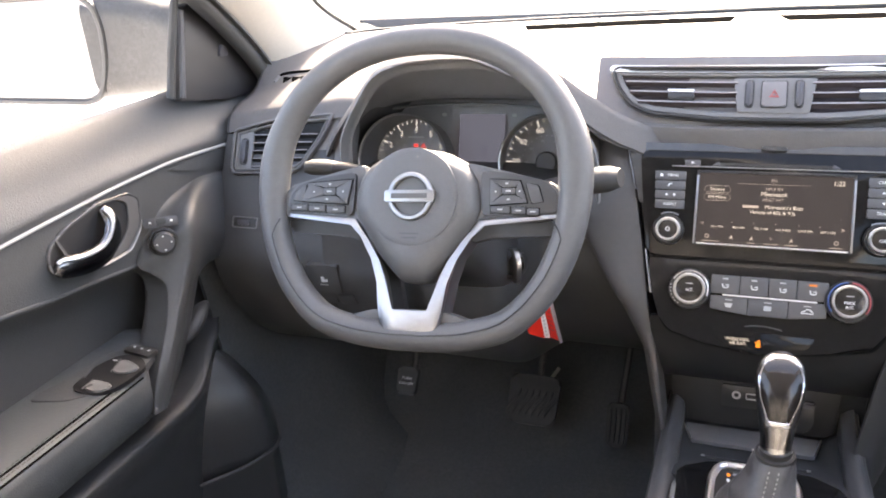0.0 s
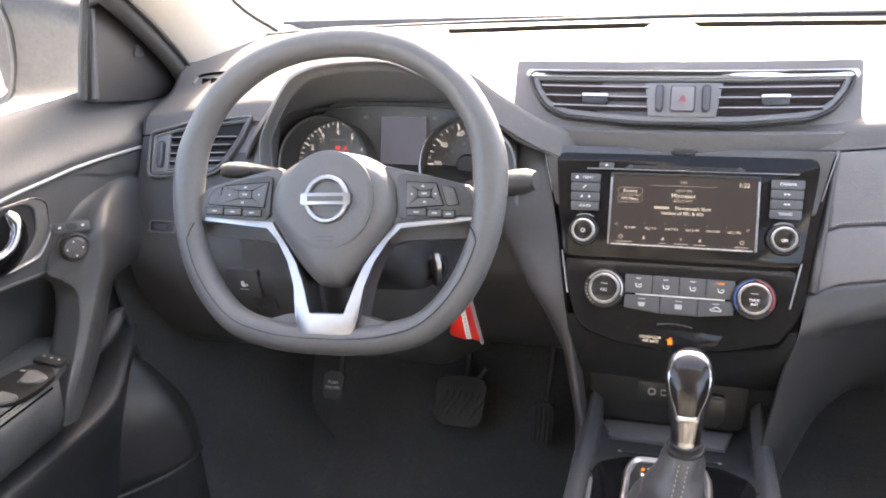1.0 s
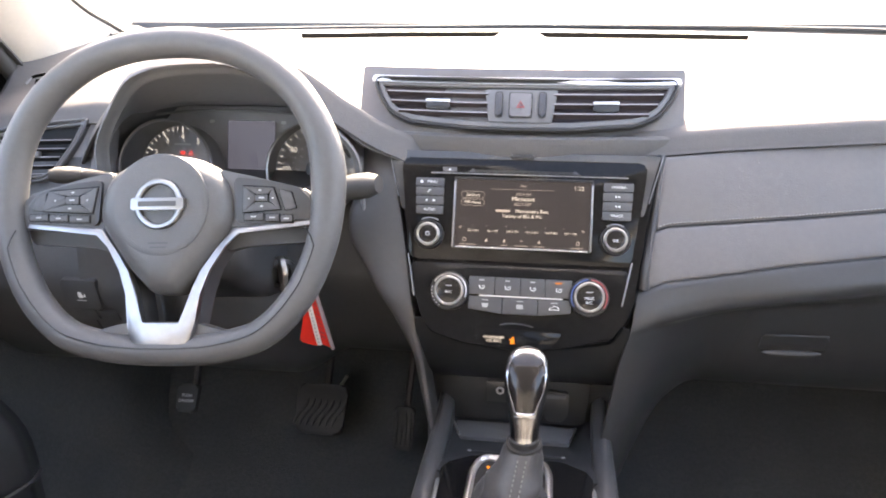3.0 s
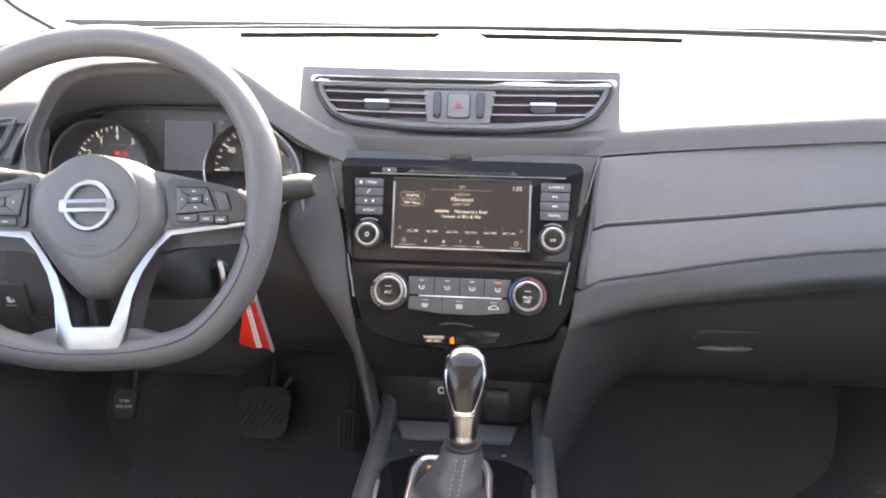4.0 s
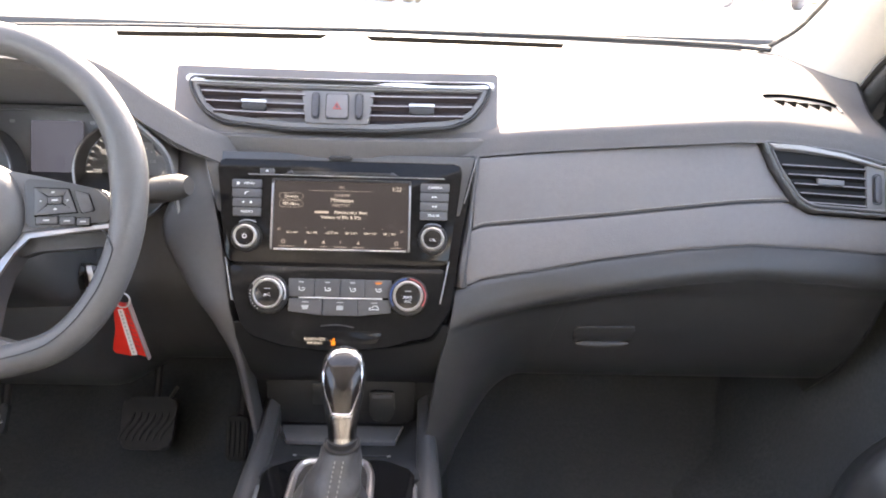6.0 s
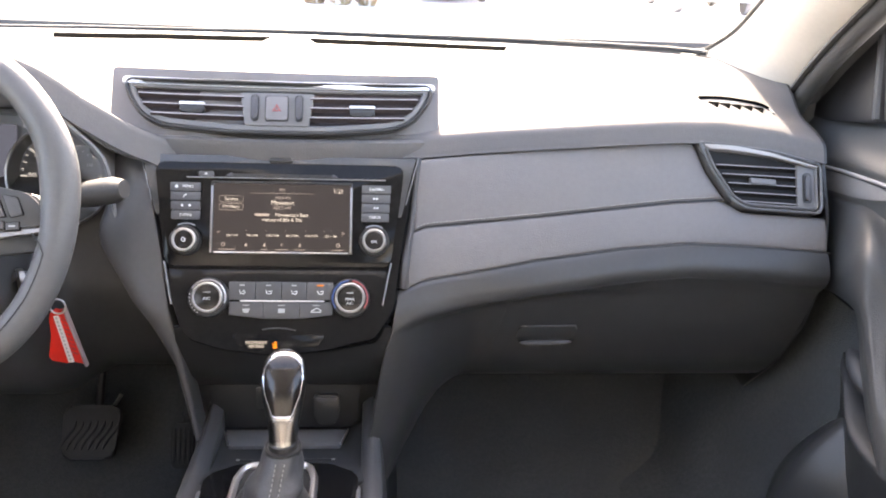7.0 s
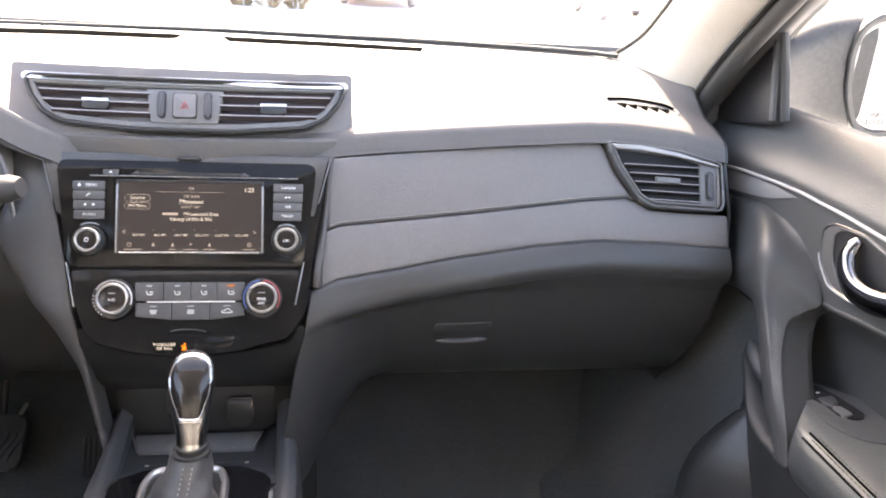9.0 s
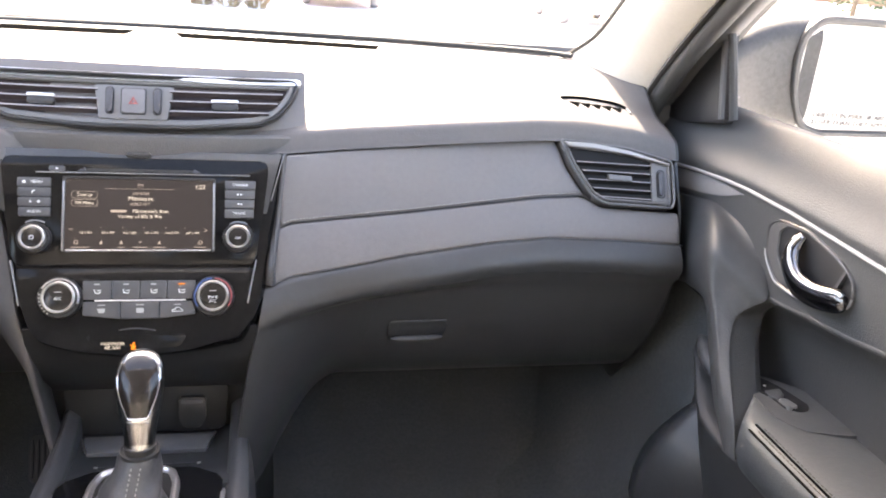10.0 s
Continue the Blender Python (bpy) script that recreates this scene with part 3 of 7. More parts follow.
def bolster(s, name):
    """The raised strip that runs down each side of the centre stack to the console; the passenger's side ends at the lower panel."""
    rings = []
    for i in range(44 if s < 0 else 15):
        z = 1.047 - 0.45 * i / 43
        if s < 0:
            xi = blend(-z, [(-1.047, 0.172), (-1.0, 0.156), (-0.924, 0.139), (-0.855, 0.127), (-0.805, 0.117), (-0.69, 0.1), (-0.59, 0.1)])
            xo = blend(-z, [(-1.047, 0.2), (-1.0, 0.2), (-0.985, 0.207), (-0.96, 0.216), (-0.94, 0.212), (-0.922, 0.2), (-0.853, 0.154), (-0.8, 0.127), (-0.69, 0.106), (-0.59, 0.105)])
        else:
            xi = blend(-z, [(-1.047, 0.17), (-0.963, 0.161), (-0.9, 0.152), (-0.855, 0.142), (-0.805, 0.13), (-0.69, 0.113), (-0.59, 0.113)])
            xo = blend(-z, [(-1.047, 0.172), (-0.963, 0.163), (-0.92, 0.157), (-0.9, 0.159), (-0.87, 0.16), (-0.82, 0.144), (-0.76, 0.129), (-0.69, 0.119), (-0.59, 0.117)])
        y = face_y(z) if z > 0.88 else face_y(0.88) - 0.1 * (0.88 - z)
        flush = 0.011 * (step(1.047, 1.01, z) if s < 0 else step(0.965, 0.925, z) * step(0.9, 0.922, z))
        ring = [(xi - 0.003, y + 0.03), (xi - 0.003, y + 0.006 - flush), (xi, y + 0.001 - flush), (0.6 * xi + 0.4 * xo, y - 0.001 - 0.7 * flush), (0.25 * xi + 0.75 * xo, y - 0.3 * flush), (xo, y + 0.005)]
        if s < 0:
            ring += [(xo + 0.006, y + 0.02), (xo + 0.012, y + 0.06), (xo + 0.016, y + 0.16)]
        else:
            ring += [(xo + 0.003, y + 0.012), (xo + 0.007, y + 0.02), (xo + 0.012, y + 0.03)]
        rings.append([(s * p[0], p[1], z) for p in cr(ring, 30)])
    part(name, shell(rings, 0.003), STRIP, dash, "grey plastic strip beside the centre stack", sharp=60)


bolster(-1, "stack_side_strip")
bolster(1, "stack_side_strip")

# black end plates stand in for the shaded gap at each door
for x0, x1, fwd in ((0.706, 0.71, 0.0), (-0.766, -0.762, 0.0)):
    outline = [(y, z) for _, y, z in dash_top_profile(0.705 if x0 > 0 else -0.76)[:36]] + [(1.0, 0.985), (0.985, 0.93), (0.985, 0.89), (1.0, 0.83), (1.05, 0.74), (1.12, 0.66), (1.4, 0.66)]
    part("end_cap", prism([(y, z) for y, z in outline], 0, x1 - x0), BLACK, dash, "black plate in place of the shaded gap between dashboard and door", m=basis((x0, 0, 0), (0, 1, 0), (0, 0, 1)))

# glove box lid with its grip, seen as seams and a recessed handle
glove = thing("glove_box", (0.42, 1.0, 0.78), "dark glove box lid with a recessed handle", "glove box")
lid = [lower_panel_line(x, 0.0016)[16:34] for x in np.linspace(0.3, 0.66, 36)]
part("lid", shell(lid, 0.003), GLOVE, glove, sharp=60)
grip = basis((0.352, 1.012, 0.8125), (1, 0, 0.02), (0, -0.42, 0.9))
part("handle", prism(rrect(0.082, 0.03, 0.006), -0.006, 0.0035, 0.003), GLOVE, glove, m=grip)
# paler plastic on the lip stands in for its highlight
part("handle_lip", tube([grip @ Vector((u, -0.015 - 0.002 * math.cos(u * 30), 0.006)) for u in np.linspace(-0.036, 0.036, 16)], [0.0012, 0.0026, 0.0037] + [0.0044] * 10 + [0.0037, 0.0026, 0.0012], 10), STRIP, glove)
part("handle_top_edge", tube([grip @ Vector((u, 0.018, 0.004)) for u in np.linspace(-0.038, 0.038, 12)], 0.0012, 6), GLOVE, glove)

def top_z(x, y):
    """The level of the dashboard's top."""
    prof = [q for q in dash_top_profile(x) if q[1] > 1.036][::-1]
    prof.sort(key=lambda q: q[1])
    return float(np.interp(y, [q[1] for q in prof], [q[2] for q in prof]))


def on_top(corners, deep=0.004, proud=0.0007):
    """A flat piece that follows the dashboard's top between plan corners."""
    low = [(u, v, top_z(u, v) - deep) for u, v in corners]
    high = [(u, v, top_z(u, v) + proud) for u, v in corners]
    return loft([low, high])


def grille(s):
    """Flat near-black patches for the shaded openings, and a thin curved rim, over the corner loudspeaker."""
    mx = (lambda x: x) if s > 0 else (lambda x: -x - 0.074)
    dy = 0.0 if s > 0 else 0.034
    path = cr([(0.554, 1.109 + dy, 0), (0.589, 1.118 + dy, 0), (0.624, 1.1177 + dy, 0), (0.652, 1.112 + dy, 0), (0.657, 1.096 + dy, 0)], 26)
    part("speaker_grille_rim", tube([(mx(p.x), p.y, top_z(mx(p.x), p.y) + 0.0006) for p in path[:21]], 0.0026, 8), HOLESHADE, dash)
    part("speaker_grille_lip", tube([(mx(p.x), p.y, top_z(mx(p.x), p.y) + 0.0006) for p in path[20:]], 0.002, 8), VENTGREY, dash)
    for k in range(5):
        x, y = 0.572 + 0.0165 * k, 1.1 + dy + 0.001 * k
        corners = [(mx(x - 0.009), y - 0.001), (mx(x + 0.0085), y + 0.003), (mx(x + 0.006), y - 0.004), (mx(x + 0.0005), y - 0.0135)]
        part("speaker_grille_opening", on_top(corners), HOLESHADE, dash)


grille(1)
grille(-1)

# defroster slots along the windscreen: flush near-black pieces in place of shaded depth
for x0, x1 in ((-0.387, -0.057), (0.005, 0.328)):
    rows = []
    for i, x in enumerate(np.linspace(x0, x1, 24)):
        far = blend(x, [(-0.387, 1.366), (-0.22, 1.39), (-0.057, 1.4), (0.005, 1.4), (0.17, 1.391), (0.328, 1.371)])
        far += 0.004
        near = far - 0.03
        xn = x + (0.012 if i == 0 else -0.008 if i == 23 else 0)
        rows.append([(x, far, top_z(x, far) + 0.001), (xn, near, top_z(xn, near) + 0.001), (xn, near, top_z(xn, near) - 0.01), (x, far, top_z(x, far) - 0.01)])
    part("defroster_slot", loft(rows), HOLESHADE, dash)


# ---- instrument hood and cluster ----
hood = thing("instrument_hood", (-0.37, 1.05, 1.05), "grey arched hood over the instrument cluster", "instrument hood")
ARCH = [(-0.592, 1.03), (-0.57, 1.06), (-0.531, 1.102), (-0.494, 1.142), (-0.45, 1.163), (-0.4, 1.1695), (-0.345, 1.1705), (-0.298, 1.1655), (-0.28, 1.159), (-0.26, 1.148), (-0.24, 1.133), (-0.221, 1.117), (-0.201, 1.103), (-0.186, 1.092), (-0.165, 1.079), (-0.14, 1.066), (-0.115, 1.046)]
arch = [tuple(p) for p in cr(ARCH, 60)]


def arch_ring(y, grow, drop, flank=0.0):
    return [(-0.365 + (x + 0.365) * grow, y + 0.03 * ((x + 0.365) / 0.2) ** 2, z - drop - flank * step(-0.36, -0.28, x)) for x, z in arch]


part("hood_shell", loft([arch_ring(1.3, 0.9, 0.13), arch_ring(1.2, 0.93, 0.09), arch_ring(1.1, 0.955, 0.053), arch_ring(1.03, 0.983, 0.018), arch_ring(1.0, 0.996, 0.003), arch_ring(0.99, 1.0, 0.0), arch_ring(0.986, 0.998, 0.002, 0.004), arch_ring(0.977, 0.985, 0.005, 0.012), arch_ring(0.97, 0.97, 0.009, 0.018), arch_ring(0.974, 0.962, 0.011, 0.02)], closed=False), VINYL, hood, sharp=70)
INNER = [(-0.548, 0.96), (-0.547, 1.03), (-0.54, 1.06), (-0.514, 1.1), (-0.484, 1.136), (-0.445, 1.152), (-0.4, 1.157), (-0.345, 1.157), (-0.3, 1.145), (-0.268, 1.12), (-0.236, 1.088), (-0.206, 1.05), (-0.2, 1.0), (-0.2, 0.96)]
MOUTHS = [(-0.59, 0.93), (-0.585, 1.0), (-0.573, 1.043), (-0.545, 1.069), (-0.5, 1.084), (-0.45, 1.0905), (-0.4, 1.092), (-0.34, 1.092), (-0.29, 1.089), (-0.24, 1.08), (-0.207, 1.055), (-0.195, 1.015), (-0.193, 0.98), (-0.193, 0.93)]
front, back = cr(INNER, 60), cr(MOUTHS, 60)


def lining_ring(f, y, grow=0.0):
    out = []
    for p, q in zip(front, back):
        r = p.lerp(q, f)
        out.append((-0.385 + (r.x + 0.385) * (1 + grow), y + 0.02 * ((p.x + 0.385) / 0.19) ** 2 * (1 - f), 1.03 + (r.y - 1.03) * (1 + grow)))
    return out


part("hood_lining", shell([lining_ring(0, 0.975, 0.03), lining_ring(0, 0.983), lining_ring(0.03, 0.989, -0.01), lining_ring(0.06, 0.991, -0.03), lining_ring(0.15, 1.0, -0.02), lining_ring(0.5, 1.035), lining_ring(0.85, 1.065), lining_ring(1, 1.08), lining_ring(1, 1.1)], 0.003), LINING, hood, sharp=70)
shoulder_top = [p for p in arch_ring(0.974, 0.962, 0.011, 0.02) if p[0] > -0.345]
shoulder_low = cr([(-0.345, 1.155, 0), (-0.297, 1.148, 0), (-0.263, 1.129, 0), (-0.232, 1.096, 0), (-0.211, 1.068, 0), (-0.197, 1.054, 0), (-0.165, 1.047, 0), (-0.12, 1.046, 0)], len(shoulder_top))
rings = []
for f, bulge in ((0.0, 0.0), (0.15, 0.004), (0.4, 0.006), (0.7, 0.004), (0.9, 0.001), (1.0, -0.003)):
    ring = []
    for a, b in zip(shoulder_top, shoulder_low):
        q = Vector(a).lerp(Vector((b.x, 0.992 + 0.02 * ((b.x + 0.385) / 0.19) ** 2, b.y)), f)
        ring.append((q.x, q.y - bulge, q.z))
    rings.append(ring)
part("hood_shoulder", loft(rings, closed=False), VINYL, hood, "grey flank of the hood sweeping into the dashboard", sharp=70)
part("side_filler", prism(rounded([(x, up_face(z)) for x, z in ((-0.579, 1.072), (-0.552, 1.072), (-0.55, 0.985), (-0.627, 0.985), (-0.621, 1.0), (-0.593, 1.041))], 0.002), -0.02, 0.003, 0.0015), HARD, hood, "grey panel between the cluster and the side vent", m=FACE)
part("hood_ridge", tube([(x, y - 0.001, z) for x, y, z in lining_ring(0.06, 0.991, -0.03)[10:50]], 0.0018, 8), HARD, hood)

cluster = thing("instrument_cluster", (-0.39, 1.085, 1.0), "black instrument cluster with two round gauges and a centre display", "instrument cluster")
CL = basis((-0.394, 1.09, 1.0), (1, 0, 0), (0, math.sin(radians(18)), math.cos(radians(18))))
part("backing", prism(rounded([(-0.205, -0.09), (0.205, -0.09), (0.2, 0.045), (0.12, 0.085), (-0.1, 0.085), (-0.2, 0.05)], 0.03, 6), -0.03, -0.0145), DIAL, cluster, m=CL)

def gauge(name, cu, cv, face_w, ring_u, ring_v, ring_r, ring_w, start, per, count, words):
    """A deep-set gauge: face, ticks, numerals, needle, and the dark well that rises from it to a bright ring."""
    m = CL @ Matrix.Translation((cu, cv, face_w))
    r = 0.062
    g = part(name, prism([(r * math.cos(a), r * math.sin(a)) for a in np.linspace(0, 2 * math.pi, 64, endpoint=False)], -0.003, 0.0), DIAL, cluster, m=m)
    turns = np.linspace(0, 2 * math.pi, 64, endpoint=False)
    well = []
    for f in (0.0, 0.3, 0.6, 0.9, 1.0):
        rr = r + 0.001 + (ring_r - r - 0.001) * f
        well.append([CL @ Vector((cu + (ring_u - cu) * f + rr * math.cos(a), cv + (ring_v - cv) * f + rr * math.sin(a), face_w + (ring_w - face_w) * f)) for a in turns])
    part("gauge_well", loft(well, caps=False), GAUGEWELL, g, "dark conical gauge well")
    part("bezel_ring", lathe([(ring_r + 0.0022, -0.004), (ring_r + 0.0022, 0.0005), (ring_r + 0.001, 0.0018), (ring_r - 0.0008, 0.0006), (ring_r - 0.001, -0.003)], 64, False), BEZEL, g, m=CL @ Matrix.Translation((ring_u, ring_v, ring_w)))
    for k in range(count * 4 + 1):
        a = radians(start - per * k / 4)
        long = k % 4 == 0
        ln_ = 0.0085 if long else 0.0055 if k % 2 == 0 else 0.0035
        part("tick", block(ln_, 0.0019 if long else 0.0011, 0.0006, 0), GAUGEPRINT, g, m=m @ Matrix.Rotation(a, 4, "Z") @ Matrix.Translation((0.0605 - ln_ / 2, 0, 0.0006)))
    for k, w in words:
        a = radians(start - per * k)
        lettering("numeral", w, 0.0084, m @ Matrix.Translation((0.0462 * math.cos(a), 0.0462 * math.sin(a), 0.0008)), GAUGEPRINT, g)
    return g, m


g, m = gauge("tachometer", -0.09, -0.007, -0.002, -0.09, -0.008, 0.066, 0.05, 210, 30, 8, [(k, str(k)) for k in range(9)])
part("warning_lamp", prism(rrect(0.007, 0.005, 0.001), 0, 0.0006), REDGLOW, g, m=m @ Matrix.Translation((0.0005, 0.0235, 0.0006)))
part("warning_lamp", hoop([(0.0, 0.0), (0.008, 0), (0.004, 0.007)], [(0.0018, 0.001), (0.0062, 0.001), (0.004, 0.0048)], 0, 0.0006), REDGLOW, g, m=m @ Matrix.Translation((0.0085, 0.0205, 0.0006)))
part("caption_bar", block(0.024, 0.0024, 0.0004, 0), DIMPRINT, g, m=m @ Matrix.Translation((0.0, 0.0355, 0.0006)))
part("needle", loft([[(-0.008, -0.0012, 0.004), (-0.008, 0.0012, 0.004), (-0.008, 0.0, 0.0055)], [(0.048, -0.0005, 0.004), (0.048, 0.0005, 0.004), (0.048, 0, 0.0045)]]), PRINT, g, m=m @ Matrix.Rotation(radians(188), 4, "Z"))
part("needle_cap", lathe([(0.012, 0.0), (0.012, 0.006), (0.01, 0.008), (0.001, 0.008)], 24), BLACK, g, m=m)
g, m = gauge("speedometer", 0.108, -0.0025, -0.01, 0.116, -0.003, 0.0625, 0.045, 216, 36.2, 7, [(k, str(20 * k)) for k in range(1, 8)])
for k, w in ((0.6, "20"), (1.25, "40"), (1.9, "60"), (2.5, "80"), (3.2, "100")):
    a = radians(216 - 58.2 * k)
    lettering("small_numeral", w, 0.0042, m @ Matrix.Translation((0.031 * math.cos(a), 0.031 * math.sin(a), 0.0008)), DIMPRINT, g)
for k in range(14):
    a = radians(200 - 11.6 * k)
    part("small_tick", block(0.0016, 0.0016, 0.0004, 0), DIMPRINT, g, m=m @ Matrix.Rotation(a, 4, "Z") @ Matrix.Translation((0.038, 0, 0.0004)))
part("caption_bar", block(0.009, 0.0022, 0.0004, 0), DIMPRINT, g, m=m @ Matrix.Translation((-0.027, -0.012, 0.0006)))
part("needle", loft([[(-0.004, -0.0016, 0.006), (-0.004, 0.0016, 0.006), (-0.004, 0.0, 0.008)], [(0.046, -0.0007, 0.006), (0.046, 0.0007, 0.006), (0.046, 0, 0.0068)]]), PRINT, g, "white needle", m=m @ Matrix.Rotation(radians(214), 4, "Z"))
part("needle_cap", lathe([(0.0155, 0.0), (0.0155, 0.011), (0.013, 0.013), (0.001, 0.013)], 28), BLACK, g, m=m)
# the display's bluish grey comes from a faint emission
part("centre_display", prism(rounded([(-0.034, -0.075), (0.034, -0.075), (0.034, 0.064), (-0.034, 0.064)], 0.003), -0.003, 0.001), LCD, cluster, "faintly glowing bluish grey display", m=CL @ Matrix.Translation((0.0095, 0, -0.008)))
part("display_mark", prism(rrect(0.011, 0.02, 0.002), 0, 0.0003), LCDMARK, cluster, m=CL @ Matrix.Translation((0.014, 0.008, -0.0068)))
for u in (-0.047, 0.058):
    part("indicator_mark", prism(rrect(0.007, 0.0045, 0.0015), 0, 0.0004), DIMPRINT, cluster, m=CL @ Matrix.Translation((u, 0.062, -0.0038)))
lip = part("cluster_top_edge", tube([CL @ Vector((u, 0.0765 - 0.5 * u * u, 0.012)) for u in np.linspace(-0.13, 0.15, 30)], 0.002, 8), VENTGREY, cluster)
part("cluster_side_trim", prism(rounded([(-0.578, up_face(0.975)), (-0.555, up_face(0.975)), (-0.551, up_face(1.064)), (-0.566, up_face(1.068))], 0.004), -0.02, 0.006, 0.003), HARD, cluster, m=FACE)


# ---- steering wheel, column, stalks and key ----
wheel = thing("steering_wheel", (-0.371, 0.826, 1.046), "flat-bottomed dark leather steering wheel with satin silver spokes", "steering wheel")
HALF = [(0.0, 0.1655), (0.052, 0.1605), (0.1, 0.143), (0.145, 0.107), (0.174, 0.055), (0.181, 0.0), (0.174, -0.055), (0.15, -0.109), (0.113, -0.147), (0.07, -0.1615), (0.03, -0.166)]
rim_line = HALF + [(0.0, -0.1665)] + [(-u, v) for u, v in HALF[:0:-1]]
rim = cr([(u, v, 0.0) for u, v in rim_line], 120, closed=True)
rings = []
for i, p in enumerate(rim):
    d = (rim[(i + 1) % 120] - rim[i - 1]).normalized()
    out = Vector((d.y, -d.x, 0))
    if out.dot(p) < 0:
        out = -out
    grow = 1 + 0.14 * math.exp(-((p.y - 0.02) / 0.04) ** 2)
    rings.append([p + out * 0.0165 * grow * math.cos(a) + Vector((0, 0, 0.0175 * math.sin(a))) for a in [2 * math.pi * k / 20 for k in range(20)]])
part("rim", loft(rings, wrap=True), LEATHER, wheel, m=WHEEL)
bottom_seam = [Vector((p.x * (0.985 - 0.1 * step(-0.06, -0.03, p.y)), p.y * (0.985 if p.y < -0.1 else 1.0), 0.0172)) for p in rim if p.y < -0.03]
bottom_seam = sorted(bottom_seam, key=lambda p: math.atan2(p.x, -p.y))
part("rim_seam", tube(bottom_seam, 0.0009, 6), BLACK, wheel, m=WHEEL)

hub_half = [(0.0, 0.0425), (0.02, 0.0405), (0.0375, 0.0355), (0.061, 0.0215), (0.072, 0.003), (0.076, -0.0186), (0.073, -0.036), (0.059, -0.058), (0.042, -0.081), (0.023, -0.1005), (0.014, -0.1075), (0.0, -0.1085)]
hub_outline = [tuple(q)[:2] for q in cr([(u, v, 0) for u, v in hub_half + [(-u, v) for u, v in hub_half[-2:0:-1]]], 72, closed=True)]
rings = []
for f, w in ((0.98, -0.034), (1.0, -0.014), (0.992, -0.005), (0.97, 0.003), (0.93, 0.0095), (0.86, 0.015), (0.77, 0.0185), (0.66, 0.0203), (0.5, 0.0205), (0.25, 0.021), (0.02, 0.021)):
    rings.append([(u * f, -0.014 + (v + 0.014) * f, w) for u, v in hub_outline])
part("airbag_cover", loft(rings), LEATHER, wheel, "dark grey padded hub cover", m=HUB, sharp=60)
part("hub_dish", lathe([(0.054, -0.004), (0.0535, -0.0004), (0.051, 0.0004), (0.047, 0.0006), (0.03, 0.0006), (0.001, 0.0006)], 64), LEATHER, wheel, m=HUB @ Matrix.Translation((0.0, -0.0135, 0.0212)), sharp=30)
badge = part("emblem", hoop([(0.0265 * math.cos(a), 0.0265 * math.sin(a)) for a in [2 * math.pi * k / 48 for k in range(48)]], [(0.0205 * math.cos(a), 0.0205 * math.sin(a)) for a in [2 * math.pi * k / 48 for k in range(48)]], 0, 0.005, 0.0015), BEZEL, wheel, "round chrome emblem with a plain bar", m=HUB @ Matrix.Translation((0.001, -0.0135, 0.0218)))
part("emblem_bar", prism(rrect(0.058, 0.0125, 0.0015), 0.001, 0.0065, 0.001), BEZEL, badge, m=HUB @ Matrix.Translation((0.001, -0.0135, 0.0218)))
part("emblem_lettering_bar", prism(rrect(0.042, 0.0055, 0.0008), 0.0064, 0.0067), DARK, badge, m=HUB @ Matrix.Translation((0.001, -0.0135, 0.0218)))
part("airbag_mark_bar", prism(rrect(0.022, 0.0016, 0.0004), 0.0, 0.0004), KEYBLACK, wheel, m=HUB @ Matrix.Translation((0.0, -0.054, 0.0218)))
part("airbag_mark_bar", prism(rrect(0.018, 0.0016, 0.0004), 0.0, 0.0004), KEYBLACK, wheel, m=HUB @ Matrix.Translation((0.0, -0.0585, 0.0218)))
part("lower_web", prism([tuple(q)[:2] for q in cr([(-0.105, -0.152), (-0.075, -0.147), (-0.045, -0.139), (-0.02, -0.137), (0.02, -0.137), (0.045, -0.139), (0.075, -0.147), (0.105, -0.152)], 30)] + [(0.08, -0.166), (0.0, -0.172), (-0.08, -0.166)], -0.014, 0.005, 0.003), LEATHER, wheel, m=WHEEL)

def forward(bm):
    """Brings the foot of the spokes nearer to the driver than their ends."""
    for v in bm.verts:
        v.co.z += 0.0035 + 0.1 * max(0.0, -0.036 - v.co.y)
    return bm


